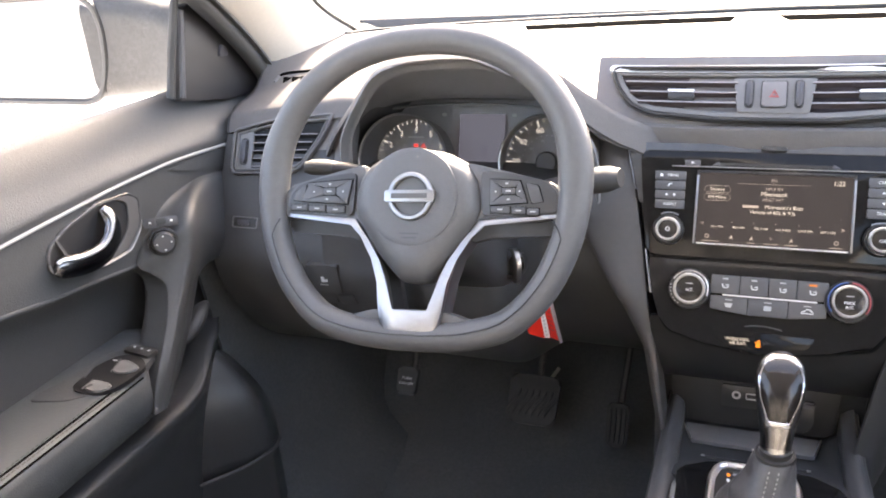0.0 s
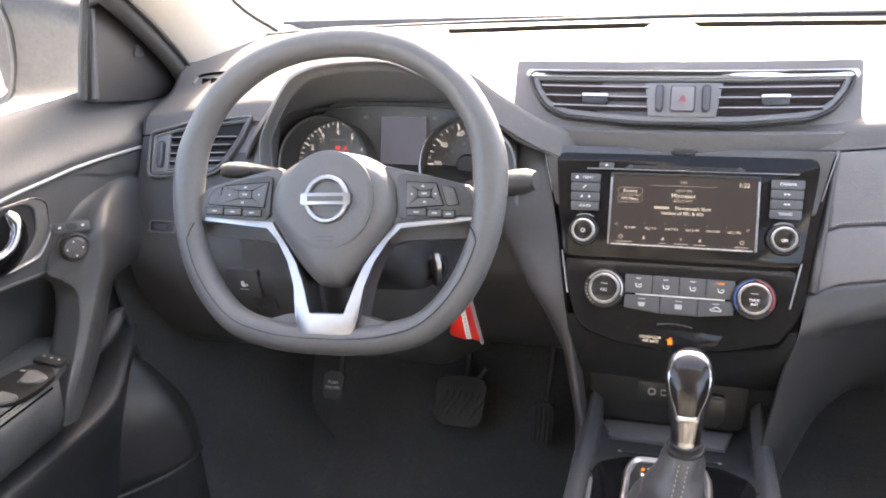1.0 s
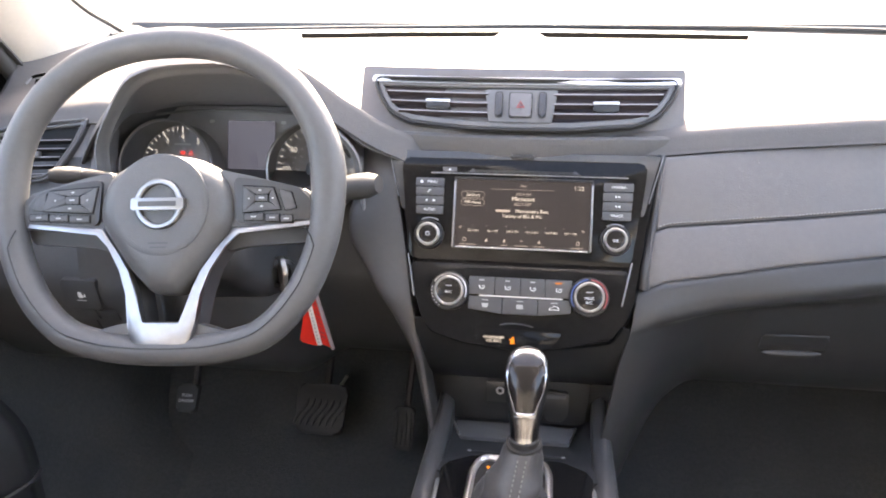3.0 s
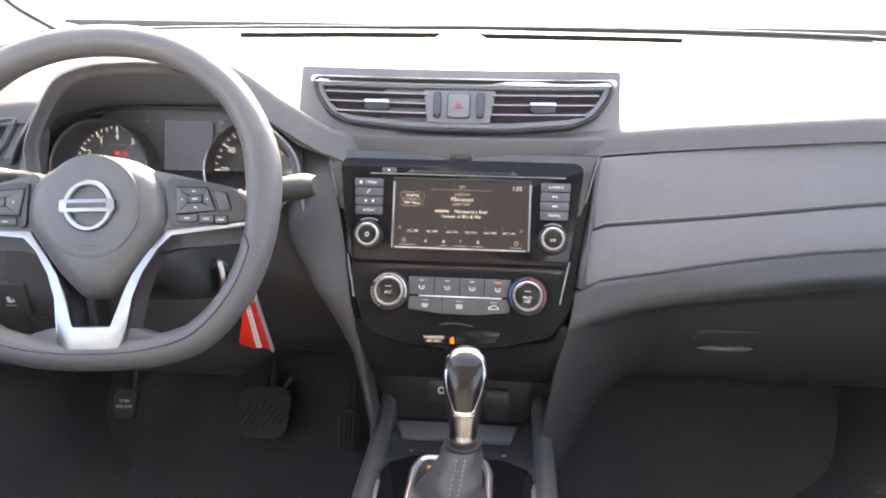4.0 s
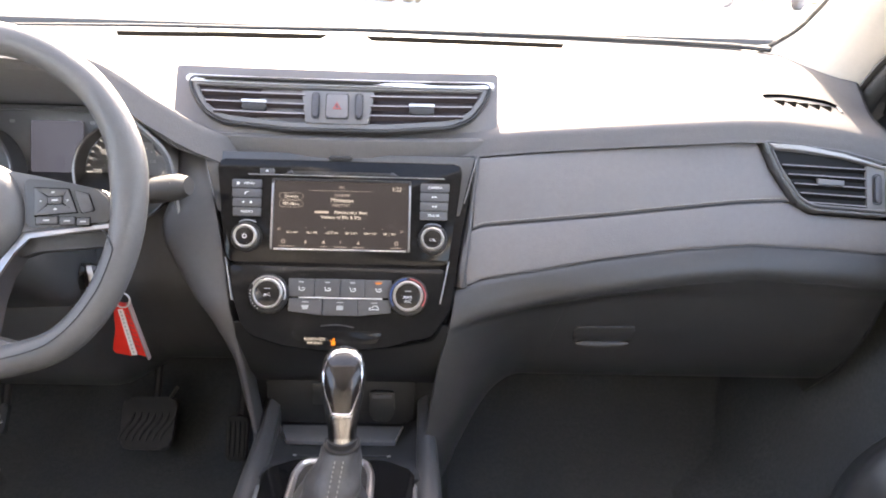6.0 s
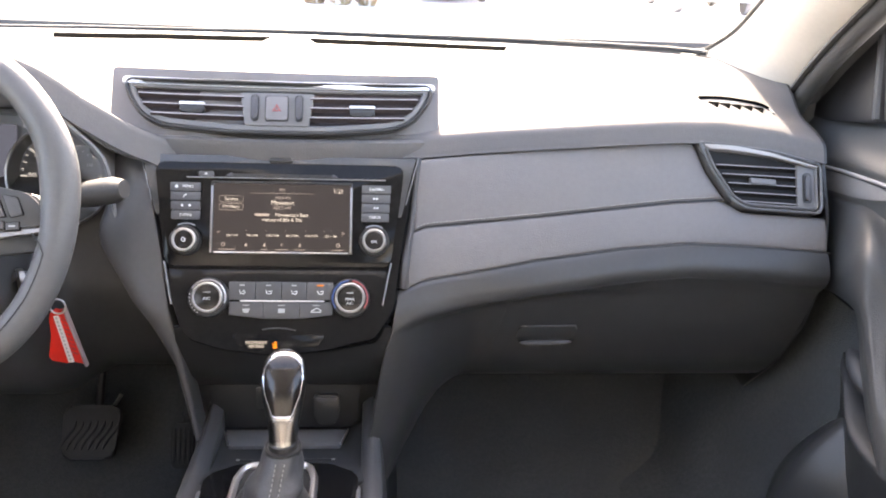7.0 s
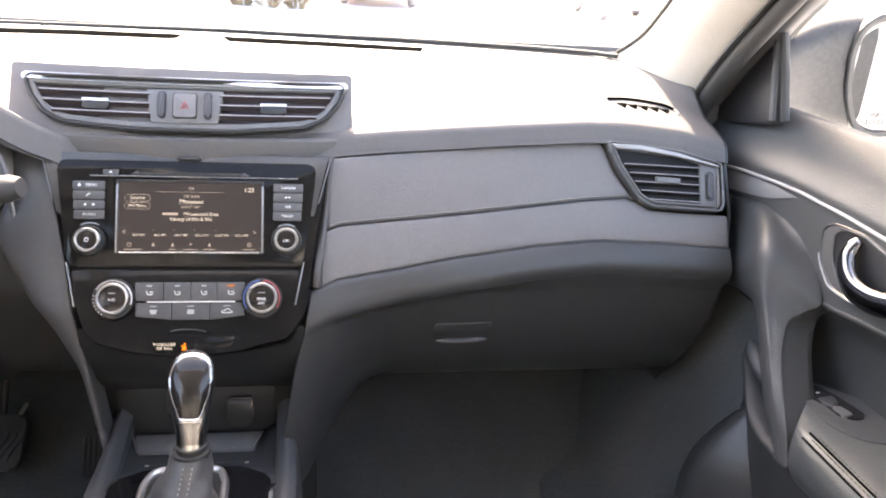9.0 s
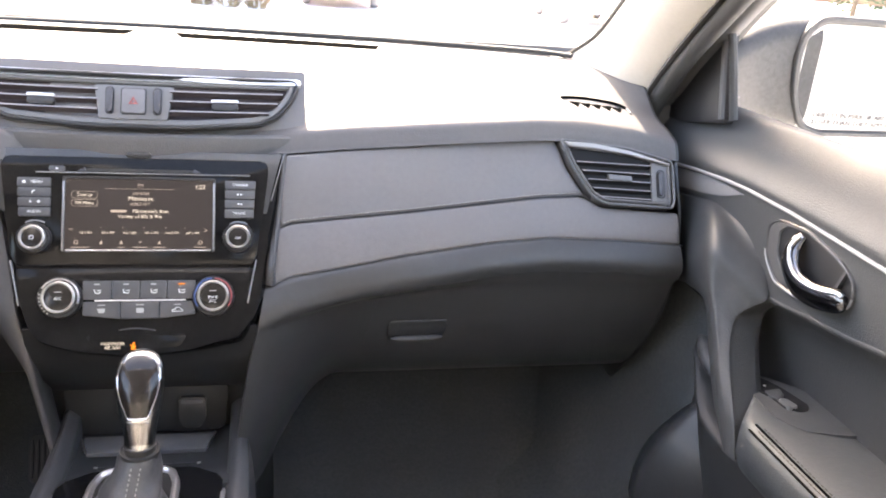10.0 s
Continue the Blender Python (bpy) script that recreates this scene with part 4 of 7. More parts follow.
for s in (-1, 1):
    arm_ = [(0.06 * s, 0.026), (0.1 * s, 0.017), (0.16 * s, 0.002), (0.168 * s, -0.02), (0.163 * s, -0.036), (0.078 * s, -0.038), (0.06 * s, -0.045)]
    part("spoke", prism(rounded(arm_, 0.006), -0.022, 0.001, 0.004), LEATHER, wheel, m=WHEEL)
    # dark sheet under each spoke stands in for its shaded underside
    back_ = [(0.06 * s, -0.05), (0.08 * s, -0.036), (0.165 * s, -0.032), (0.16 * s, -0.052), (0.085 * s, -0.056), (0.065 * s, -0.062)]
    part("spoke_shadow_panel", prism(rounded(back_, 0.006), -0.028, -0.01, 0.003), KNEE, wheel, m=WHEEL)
    podm = HUB @ Matrix.Translation((0, 0, 0.001))
    pod = part("switch_pod", prism(rounded([(0.0745 * s, 0.0165), (0.11 * s, 0.0125), (0.147 * s, 0.0035), (0.159 * s, -0.0085), (0.162 * s, -0.0285), (0.0775 * s, -0.0335)], 0.006), 0, 0.004, 0.0015), POD_GREY, wheel, m=podm)
    if s < 0:
        cross, mid, size = [(-0.078, 0.0085), (-0.1355, 0.0048), (-0.143, -0.0172), (-0.0835, -0.0205)], (-0.107, -0.0055), (0.0165, 0.009)
        outer_key, lows = [(-0.1375, 0.0032), (-0.1515, -0.0048), (-0.1548, -0.0158), (-0.1405, -0.017)], ((-0.157, -0.136), (-0.134, -0.1125), (-0.1105, -0.087))
    else:
        cross, mid, size = [(0.0855, 0.0068), (0.119, 0.0045), (0.1275, -0.0192), (0.0855, -0.0218)], (0.1065, -0.0066), (0.0147, 0.0076)
        outer_key, lows = [(0.1245, 0.0025), (0.1385, -0.0008), (0.144, -0.018), (0.1315, -0.02)], ((0.087, 0.108), (0.1105, 0.125), (0.127, 0.1395))
    hole = [(mid[0] + du * size[0] / 2, mid[1] + dv * size[1] / 2) for du, dv in ((-s, 1), (s, 1), (s, -1), (-s, -1))]
    edges = list(zip(cross, cross[1:] + cross[:1], hole, hole[1:] + hole[:1]))
    for k, (a, b, c, d) in enumerate(edges):
        flap = rounded(inset([a, b, d, c], 0.0006), 0.0008, 2)
        part("rocker_flap", prism(flap, 0.003, 0.0062, 0.0007), GREYKEY, pod, m=podm)
        mu, mv = (a[0] + b[0] + c[0] + d[0]) / 4, (a[1] + b[1] + c[1] + d[1]) / 4
        part("rocker_mark", prism(rrect(0.0032 if k % 2 == 0 else 0.0018, 0.0016 if k % 2 == 0 else 0.0018, 0.0004, cu=mu, cv=mv), 0.006, 0.0066), DIMPRINT, pod, m=podm)
    # near-black plates draw the shaded gaps round the keys
    part("key_well", prism(inset(cross, -0.0006), 0.003, 0.0045), HOLESHADE, pod, m=podm)
    part("key_well", prism(rounded(inset(outer_key, -0.0006), 0.002), 0.003, 0.0045), HOLESHADE, pod, m=podm)
    part("centre_key", prism(rrect(size[0] - 0.001, size[1] - 0.001, 0.001, cu=mid[0], cv=mid[1]), 0.003, 0.0072, 0.0009), GREYKEY, pod, m=podm)
    part("centre_key_mark", prism(rrect(0.006, 0.0016, 0.0004, cu=mid[0], cv=mid[1]), 0.0072, 0.0075), DIMPRINT, pod, m=podm)
    part("outer_key", prism(rounded(inset(outer_key, 0.0004), 0.002), 0.003, 0.006, 0.001), GREYKEY, pod, m=podm)
    for k, (u0, u1) in enumerate(lows):
        lv = -0.0262 - 0.0012 * k if s > 0 else -0.0262 - 0.0012 * (k - 2)
        part("key_well", prism([(u0 - 0.0007, lv + 0.0042), (u1 + 0.0007, lv + 0.0042), (u1 + 0.0007, lv - 0.0042), (u0 - 0.0007, lv - 0.0042)], 0.003, 0.0044), HOLESHADE, pod, m=podm)
        key = part("lower_key", prism(rounded([(u0, lv + 0.0036), (u1, lv + 0.0036), (u1, lv - 0.0036), (u0, lv - 0.0036)], 0.001, 2), 0.003, 0.0058, 0.0009), GREYKEY, pod, m=podm)
        part("key_mark", prism(rrect(0.006, 0.0014, 0.0004, cu=(u0 + u1) / 2, cv=lv), 0.0058, 0.0062), DIMPRINT, key, m=podm)
half = [(0.1605, -0.0305), (0.163, -0.0365), (0.079, -0.0415), (0.0645, -0.0555), (0.049, -0.0805), (0.0415, -0.107), (0.0368, -0.14), (0.034, -0.153), (0.0285, -0.1595), (0.02, -0.161)]
inner_half = [(0.019, -0.1395), (0.0222, -0.1375), (0.0245, -0.125), (0.031, -0.1005), (0.0405, -0.083), (0.055, -0.0615), (0.0735, -0.0365)]
yoke = half + [(-u, v) for u, v in half[::-1]] + [(-u, v) for u, v in inner_half[::-1]] + inner_half
part("silver_spoke_trim", forward(prism(yoke, -0.009, 0.0, 0.002)), WHEELSILVER, wheel, "satin silver yoke between the spokes", m=HUB)
part("yoke_core", forward(prism(inset(yoke, 0.0012), -0.042, -0.0085)), YOKECORE, wheel, m=HUB)
# black sheet closes the opening between the spokes, in place of shade
part("spoke_opening_back", prism(rounded([(-0.03, -0.1), (0.03, -0.1), (0.02, -0.14), (-0.02, -0.14)], 0.003), -0.05, -0.046), BLACK, wheel, m=WHEEL)

column = thing("steering_column", (-0.371, 0.95, 1.0), "dark plastic steering column cover", "steering column")
rings = []
for w, wd, ht, dv in ((-0.035, 0.05, 0.05, -0.02), (-0.05, 0.062, 0.058, -0.025), (-0.1, 0.066, 0.066, -0.035), (-0.16, 0.066, 0.07, -0.04), (-0.26, 0.064, 0.068, -0.04)):
    rings.append([(u, v + dv, w) for u, v in rrect(2 * wd, 2 * ht, 0.025, 6)])
part("cover", loft(rings), KNEE, column, m=WHEEL)
part("cover_joint", tube([WHEEL @ Vector((0.0672, -0.03, -w)) for w in np.linspace(0.05, 0.2, 8)], 0.001, 6), BLACK, column)


def stalk(name, tip, root, label, fat=1.0):
    t = thing(name, root, label, "control stalk", "control stalks")
    a, b = Vector(root), Vector(tip)
    pts = [a.lerp(b, f) + Vector((0, 0, 0.006 * math.sin(math.pi * f))) for f in np.linspace(0, 1, 14)]
    part("lever", tube(pts[:10], [fat * (0.007 + 0.0035 * i / 9) for i in range(10)], 14, 0.8), SAIL, t)
    part("end_cap", tube(pts[9:], [fat * r for r in (0.0112, 0.0122, 0.0124, 0.012, 0.0085)], 16, 0.8), RUBBER, t)
    for k in range(2):
        q = a.lerp(b, 0.76 + 0.14 * k)
        part("printed_mark", block(0.005, 0.0005, 0.003, 0), DIMPRINT, t, m=Matrix.Translation(q + Vector((0, -0.0095 * fat, 0.0065 * fat))) @ Matrix.Rotation(radians(-35), 4, "X"))
    return t


stalk("lamp_stalk", (-0.545, 0.885, 1.044), (-0.44, 0.925, 1.018), "black lamp and indicator stalk behind the wheel")
stalk("wiper_stalk", (-0.158, 0.92, 1.035), (-0.315, 0.945, 0.985), "black wiper stalk behind the wheel", 1.5)

key = thing("ignition_key", (-0.285, 0.935, 0.9), "metal car key in the ignition lock", "key")
KM = basis((-0.3, 0.95, 0.905), (0.55, -0.83, 0.0), (0, 0, 1))
part("lock_ring", lathe([(0.02, 0), (0.02, 0.008), (0.016, 0.012), (0.013, 0.012), (0.012, 0.004), (0.001, 0.004)], 28), BLACK, key, m=basis((-0.3, 0.95, 0.905), (0, 0, 1), (-0.83, -0.55, 0)))
part("key_head", prism(rounded([(-0.002, -0.022), (0.028, -0.02), (0.034, 0.012), (0.02, 0.028), (-0.002, 0.02)], 0.008), -0.003, 0.003, 0.0015), STEEL, key, m=KM)
ringm = basis((-0.262, 0.955, 0.885), (1, 0, 0), (0, 0.2, 1))
part("key_ring", tube([ringm @ Vector((0.009 * math.cos(a), 0.009 * math.sin(a) - 0.01, 0)) for a in [2 * math.pi * k / 24 for k in range(24)]], 0.0012, 6, closed=True, up=(0, -1, 0)), STEEL, key)
tag_thing = thing("key_tag", (-0.262, 0.96, 0.83), "red plastic key tag with a white strip hanging from the key", "key tag")
TG = basis((-0.263, 0.96, 0.832), (0.97, -0.2, 0.06), (-0.16, 0.0, 0.99))
part("tag_body", prism(rounded([(-0.026, -0.034), (0.003, -0.038), (0.004, 0.034), (-0.008, 0.036), (-0.0125, 0.024), (-0.015, 0.0), (-0.02, -0.014)], 0.004), -0.005, 0.003, 0.0025, 3), REDTAG, tag_thing, m=TG)
part("white_strip", prism(rounded([(0.0005, -0.036), (0.0085, -0.035), (0.0015, 0.03), (-0.0055, 0.029)], 0.001), 0.003, 0.0036), PRINT, tag_thing, m=TG)
part("red_flap", prism(rounded([(0.008, -0.035), (0.0205, -0.038), (0.0085, 0.036), (0.002, 0.036)], 0.001), -0.004, 0.0022, 0.0005), REDTAG, tag_thing, m=TG)
part("clear_edge", prism([(0.0205, -0.04), (0.0225, -0.042), (0.0098, 0.038), (0.0075, 0.038)], -0.004, 0.003, 0.0004), TAGCLEAR, tag_thing, "pale clear plastic edge", m=TG)
for k in range(12):
    cv = -0.031 + 0.0052 * k
    part("strip_print_bar", prism(rrect(0.0024, 0.0026, 0.0004, cu=0.0042 - 0.0065 * (cv + 0.034) / 0.066, cv=cv), 0.0036, 0.0039), DIMPRINT, tag_thing, m=TG)
for k in range(8):
    cv = -0.022 + 0.0066 * k
    part("flap_print_bar", prism([(0.0095 - 0.09 * (cv + 0.035), cv), (0.0165 - 0.13 * (cv + 0.035), cv - 0.003), (0.0165 - 0.13 * (cv + 0.035), cv - 0.0016), (0.0095 - 0.09 * (cv + 0.035), cv + 0.0012)], 0.0022, 0.0025), REDPRINT, tag_thing, m=TG)

# ---- pedals ----
def pedal(name, at, w, h, ribs, label, slanted=0.0, tilt=50):
    t = thing(name, at, label, "pedal", "pedals")
    m = Matrix.Translation(at) @ Matrix.Rotation(radians(tilt), 4, "X")
    part("pad", prism(rounded([(-w * 0.45, -h / 2), (w * 0.45, -h / 2), (w / 2, h / 2), (-w / 2, h / 2)], 0.016 if slanted else 0.008), -0.012, 0.0, 0.005, 3), RUBBER, t, m=m)
    for k in range(ribs):
        c = (k + 0.5) / ribs - 0.5
        reach = 0.27 if slanted else 0.4
        bm = tube([Vector((c * w * 0.86 + slanted * h * 0.3 * (j + 0.35 * math.sin(2.6 * j)), j * h * reach - (0.07 * h if slanted else 0.0), 0.0006)) for j in np.linspace(-1, 1, 9)], [0.0012, 0.0024, 0.003, 0.003, 0.003, 0.003, 0.003, 0.0024, 0.0012], 6)
        part("rib", bm, RUBBER, t, m=m)
    part("arm", tube([m @ Vector((0, h * 0.3, -0.01)), m @ Vector((0.0, h * 0.5, -0.03)), Vector(at) + Vector((0.01, 0.09, 0.12)), Vector(at) + Vector((0.02, 0.1, 0.3))], 0.007, 8), SAIL, t)
    return t


pedal("brake_pedal", (-0.351, 1.208, 0.523), 0.094, 0.088, 7, "black rubber brake pedal with slanted ribs", 0.35)
pedal("accelerator_pedal", (-0.202, 1.2, 0.499), 0.038, 0.075, 4, "slim black accelerator pedal with upright ribs", 0.0, 62)
pb = pedal("parking_brake_pedal", (-0.552, 1.121, 0.585), 0.038, 0.048, 0, "small black foot parking brake pedal with printed words", 0.0, 55)
pbm = Matrix.Translation((-0.552, 1.121, 0.585)) @ Matrix.Rotation(radians(55), 4, "X")
lettering("printed_word", "PUSH", 0.0055, pbm @ Matrix.Translation((0, 0.004, 0.0006)), PRINT, pb)
lettering("printed_word", "ON-OFF", 0.0055, pbm @ Matrix.Translation((0, -0.005, 0.0006)), PRINT, pb)
bolt = thing("steel_linkage", (-0.33, 1.279, 0.535), "short bright steel linkage above the brake pedal", "linkage")
part("rod", tube([(-0.338, 1.275, 0.52), (-0.32, 1.282, 0.548)], 0.0035, 8), STEEL, bolt)


# ---- centre stack: surround, infotainment unit, climate panel ----
stack = thing("centre_stack", (0.002, 0.98, 0.98), "glossy black centre stack surround tapering to the console", "centre stack")
OUT = [(-0.169, 0.0785), (0.168, 0.0785), (0.1625, 0.03), (0.1565, -0.01), (0.1505, -0.055), (0.1455, -0.095), (0.139, -0.122), (0.118, -0.15), (0.065, -0.16), (0.0, -0.167), (-0.065, -0.16), (-0.105, -0.148), (-0.119, -0.13), (-0.126, -0.105), (-0.137, -0.055), (-0.161, 0.052)]
o1 = rounded(OUT, 0.006, 3)
part("surround", loft([[(u, v, -0.06) for u, v in o1], [(u, v, -0.02) for u, v in o1], [(u, v, -0.014) for u, v in inset(o1, 0.001)], [(u * 0.965, v * 0.965 + 0.0, -0.003) for u, v in o1]]), PIANO, stack, m=STACK)
for s in (-1, 1):
    part("silver_edge", prism([(0.1668 * s, 0.076), (0.1685 * s, 0.0775), (0.1535 * s, 0.02), (0.1522 * s, 0.02)], -0.012, -0.001, 0.0004), GLOSSGREY, stack, m=STACK)
    part("silver_line", prism([(0.1345 * s, -0.052), (0.1365 * s, -0.052), (0.1265 * s, -0.104), (0.1245 * s, -0.104)], -0.012, 0.001, 0.0004), GLOSSGREY, stack, m=STACK)
# upper surround made grey in place of the windscreen's reflection
part("surround_top", prism(rounded([(-0.1665, 0.0778), (0.1655, 0.0778), (0.158, 0.05), (0.1475, 0.004), (-0.1475, 0.004), (-0.159, 0.05)], 0.003), -0.012, -0.0012, 0.001), TOPSHEEN, stack, "glossy upper edge of the surround, greyed for its reflection", m=STACK)
part("sensor_bump", prism(rrect(0.028, 0.005, 0.002, cv=0.0725), -0.01, 0.003, 0.0015), BLACK, stack, m=STACK)

radio = thing("infotainment_unit", (0.002, 0.985, 0.99), "black infotainment unit with a lit touch screen and two knobs", "infotainment unit")
part("fascia", prism(rounded([(-0.15, 0.0685), (0.15, 0.0685), (0.1485, 0.045), (0.1355, -0.0585), (-0.1345, -0.0585), (-0.1475, 0.045)], 0.012, 5), -0.01, 0.0, 0.002), PIANO, radio, m=STACK)
sc = STACK @ Matrix.Translation((0.0025, 0.0015, 0))
part("screen_frame", hoop(rrect(0.17, 0.0885, 0.002), rrect(0.1635, 0.0825, 0.001), -0.002, 0.0022, 0.0006), BLACK, radio, m=sc)
for u in (-0.0835, 0.0835):
    part("screen_frame_side", prism([(u - 0.0012, -0.043), (u + 0.0012, -0.043), (u + 0.0012, 0.038), (u - 0.0012, 0.038)], 0.001, 0.003, 0.0004), BEZEL, radio, m=sc)
part("screen", prism(rrect(0.1635, 0.0825, 0.001), -0.002, 0.0006), SCREEN, radio, "dim brown lit touch screen showing radio text", m=sc)


def on_screen(px_, py_):
    return sc @ Matrix.Translation(((px_ - 703) * 0.000214, (251 - py_) * 0.000222, 0.0008))


for words, x, y, h, bold in (("FM", 703, 98, 18, 0), ("1:22", 1018, 100, 24, 1), ("Source", 418, 150, 20, 1), ("FM Menu", 418, 193, 18, 1), ("107.9 FM", 705, 142, 17, 0), ("Minnesot", 705, 168, 25, 1), ("ADLT HIT", 703, 197, 17, 0), ("Minnesota's Best", 758, 235, 20, 1), ("Variety of 80s & 90s", 703, 263, 20, 1), ("95.1 FM", 428, 350, 14, 1), ("98.1 FM", 540, 350, 14, 1), ("100.7 FM", 652, 350, 14, 1), ("101.3 FM", 762, 350, 14, 1), ("104.7 FM", 870, 350, 14, 1), ("107.1 FM", 978, 350, 14, 1), ("<", 352, 335, 26, 0), (">", 1050, 335, 26, 0), ("+", 705, 400, 26, 0)):
    lettering("screen_text", words, h * 0.00022, on_screen(x, y), GLOWTEXT if bold else GLOWDIM, radio)
part("screen_bar", prism(rrect(0.0175, 0.003, 0.0006), 0, 0.0003), GLOWDIM, radio, m=on_screen(592, 235))
part("screen_rule", prism(rrect(0.077, 0.0003, 0.0001), 0, 0.0003), GLOWDIM, radio, m=on_screen(700, 116))
for y in (150, 193):
    part("screen_button_outline", hoop(rrect(0.0295, 0.0082, 0.004), rrect(0.0288, 0.0075, 0.0036), 0, 0.0003), GLOWDIM, radio, m=on_screen(418, y))
for k, x in enumerate((380, 505, 608, 805, 1022)):
    part("screen_icon", hoop(rrect(0.0048, 0.0048, 0.0022), rrect(0.0032, 0.0032, 0.0014), 0, 0.0003) if k in (0, 4) else prism([(-0.002, -0.002), (0.002, -0.002), (0.0006, 0.0025)], 0, 0.0003), GLOWDIM, radio, m=on_screen(x, 400))
for x in (505, 615, 725, 838, 940):
    part("screen_dot", prism(rrect(0.0014, 0.0008, 0.0002), 0, 0.0003), GLOWDIM, radio, m=on_screen(x, 322))
for x, w in ((400, 0.02), (608, 0.008), (705, 0.016), (805, 0.014), (1020, 0.014)):
    part("screen_small_bar", prism(rrect(w, 0.0008, 0.0002), 0, 0.0003), GLOWDIM, radio, m=on_screen(x, 426))
part("light_bar", prism(rrect(0.16, 0.0016, 0.0005, cv=-0.0425), 0.001, 0.003, 0.0004), SATIN, radio, m=sc)

part("disc_slot", prism(rrect(0.128, 0.0032, 0.0012, cu=0.002, cv=0.0535), -0.001, 0.0006), BLACK, radio, m=STACK)
part("slot_lip", prism(rrect(0.24, 0.0011, 0.0006, cu=0.008, cv=0.0497), -0.001, 0.0022, 0.0005), BEZEL, radio, m=STACK)
for u in (-0.062, 0.066):
    part("slot_notch", prism([(u - 0.005, 0.0515), (u + 0.005, 0.0515), (u + 0.003 * (1 if u < 0 else -1), 0.0565)], -0.001, 0.0018, 0.0005, 1), KEYBLACK, radio, m=STACK)
part("eject_key", prism(rrect(0.0175, 0.0062, 0.0012, cu=-0.0885, cv=0.054), -0.001, 0.003, 0.0008), GREYKEY, radio, m=STACK)
part("eject_mark", prism([(-0.0905, 0.053), (-0.0865, 0.053), (-0.0885, 0.0555)], 0.003, 0.0034), PRINT, radio, m=STACK)
for s, cu, taper in ((-1, -0.1125, 0.0015), (1, 0.1165, -0.001)):
    for k, words in enumerate(("MENU", "", "", "AUDIO") if s < 0 else ("CAMERA", "", "", "TRACK")):
        cv = 0.0378 - 0.0115 * k
        c = cu - 0.0004 * s * k
        b = part("side_key", prism(rrect(0.0355 - 0.0006 * k, 0.0102, 0.0012, cu=c, cv=cv), -0.001, 0.0034, 0.0009), GREYKEY, radio, m=STACK)
        if words:
            lettering("key_word", words, 0.0034, STACK @ Matrix.Translation((c + (0.003 if words == "MENU" else 0), cv, 0.0037)), PRINT, b)
        if words == "MENU":
            part("key_icon", prism([(-0.012, -0.0016), (-0.0085, -0.0016), (-0.0085, 0.0008), (-0.0102, 0.0022), (-0.012, 0.0008)], 0, 0.0004), PRINT, b, m=STACK @ Matrix.Translation((c, cv, 0.0035)))
        if not words:
            if s > 0:
                for j in (-1, 1):
                    d = 1 if k == 1 else -1
                    part("key_icon", prism([(j * 0.0018 - d * 0.0014, -0.0014), (j * 0.0018 + d * 0.0014, 0), (j * 0.0018 - d * 0.0014, 0.0014)], 0, 0.0004), PRINT, b, m=STACK @ Matrix.Translation((c, cv, 0.0035)))
            elif k == 1:
                part("key_icon", tube([STACK @ Vector((c + 0.003 * math.cos(a) + 0.001, cv - 0.0015 + 0.003 * math.sin(a), 0.0037)) for a in np.linspace(radians(80), radians(190), 8)], 0.0006, 6), PRINT, b)
            else:
                part("key_icon", prism(rrect(0.0026, 0.0026, 0.0012, cu=-0.004), 0, 0.0004), PRINT, b, m=STACK @ Matrix.Translation((c, cv, 0.0035)))
                part("key_icon", prism(rrect(0.003, 0.003, 0.0014, cu=0.005), 0, 0.0004), PRINT, b, m=STACK @ Matrix.Translation((c, cv, 0.0035)))


def knurled(r, h, n=48):
    rings = []
    for rr, z in ((r, 0.0), (r, h - 0.002), (r - 0.0015, h), (0.2 * r, h)):
        rings.append([((rr - (0.0004 if i % 2 and z < h else 0)) * math.cos(2 * math.pi * i / n), (rr - (0.0004 if i % 2 and z < h else 0)) * math.sin(2 * math.pi * i / n), z) for i in range(n)])
    return loft(rings)


def knob(parent, cu, cv, outer, ring, deep, words=""):
    m = STACK @ Matrix.Translation((cu, cv, 0))
    k = part("knob", knurled(outer, deep * 0.55), BLACK, parent, "black knurled knob with a silver ring", m=m)
    part("silver_ring", lathe([(ring + 0.0006, deep * 0.5), (ring + 0.0004, deep - 0.001), (ring - 0.0006, deep), (ring - 0.0022, deep), (ring - 0.003, deep - 0.001), (ring - 0.003, deep * 0.5)], 48), STEEL, k, m=m)
    part("knob_face", lathe([(ring - 0.0028, deep * 0.5), (ring - 0.0028, deep - 0.0016), (ring - 0.004, deep - 0.0012), (0.0005, deep - 0.001)], 40), DARKGLOSS, k, m=m)
    for j, line in enumerate(words.split("|") if words else ()):
        lettering("knob_word", line, 0.0038, m @ Matrix.Translation((0, -0.0015 - 0.0048 * j, deep - 0.0008)), PRINT, k)
    if words and words != "OK":
        part("knob_lamp", prism(rrect(0.008, 0.001, 0.0003, cv=0.006), 0, 0.0004), DIMPRINT, k, m=m @ Matrix.Translation((0, 0, deep - 0.0011)))
    if not words:
        part("power_mark", hoop([(0.0026 * math.cos(a), 0.0026 * math.sin(a)) for a in np.linspace(0.0, 2 * math.pi, 24, endpoint=False)], [(0.0018 * math.cos(a), 0.0018 * math.sin(a)) for a in np.linspace(0.0, 2 * math.pi, 24, endpoint=False)], 0, 0.0004), PRINT, k, m=m @ Matrix.Translation((0, 0, deep - 0.0011)))
    return k


knob(radio, -0.1105, -0.0275, 0.0185, 0.0138, 0.015)
knob(radio, 0.1145, -0.026, 0.0185, 0.0138, 0.015, "OK")
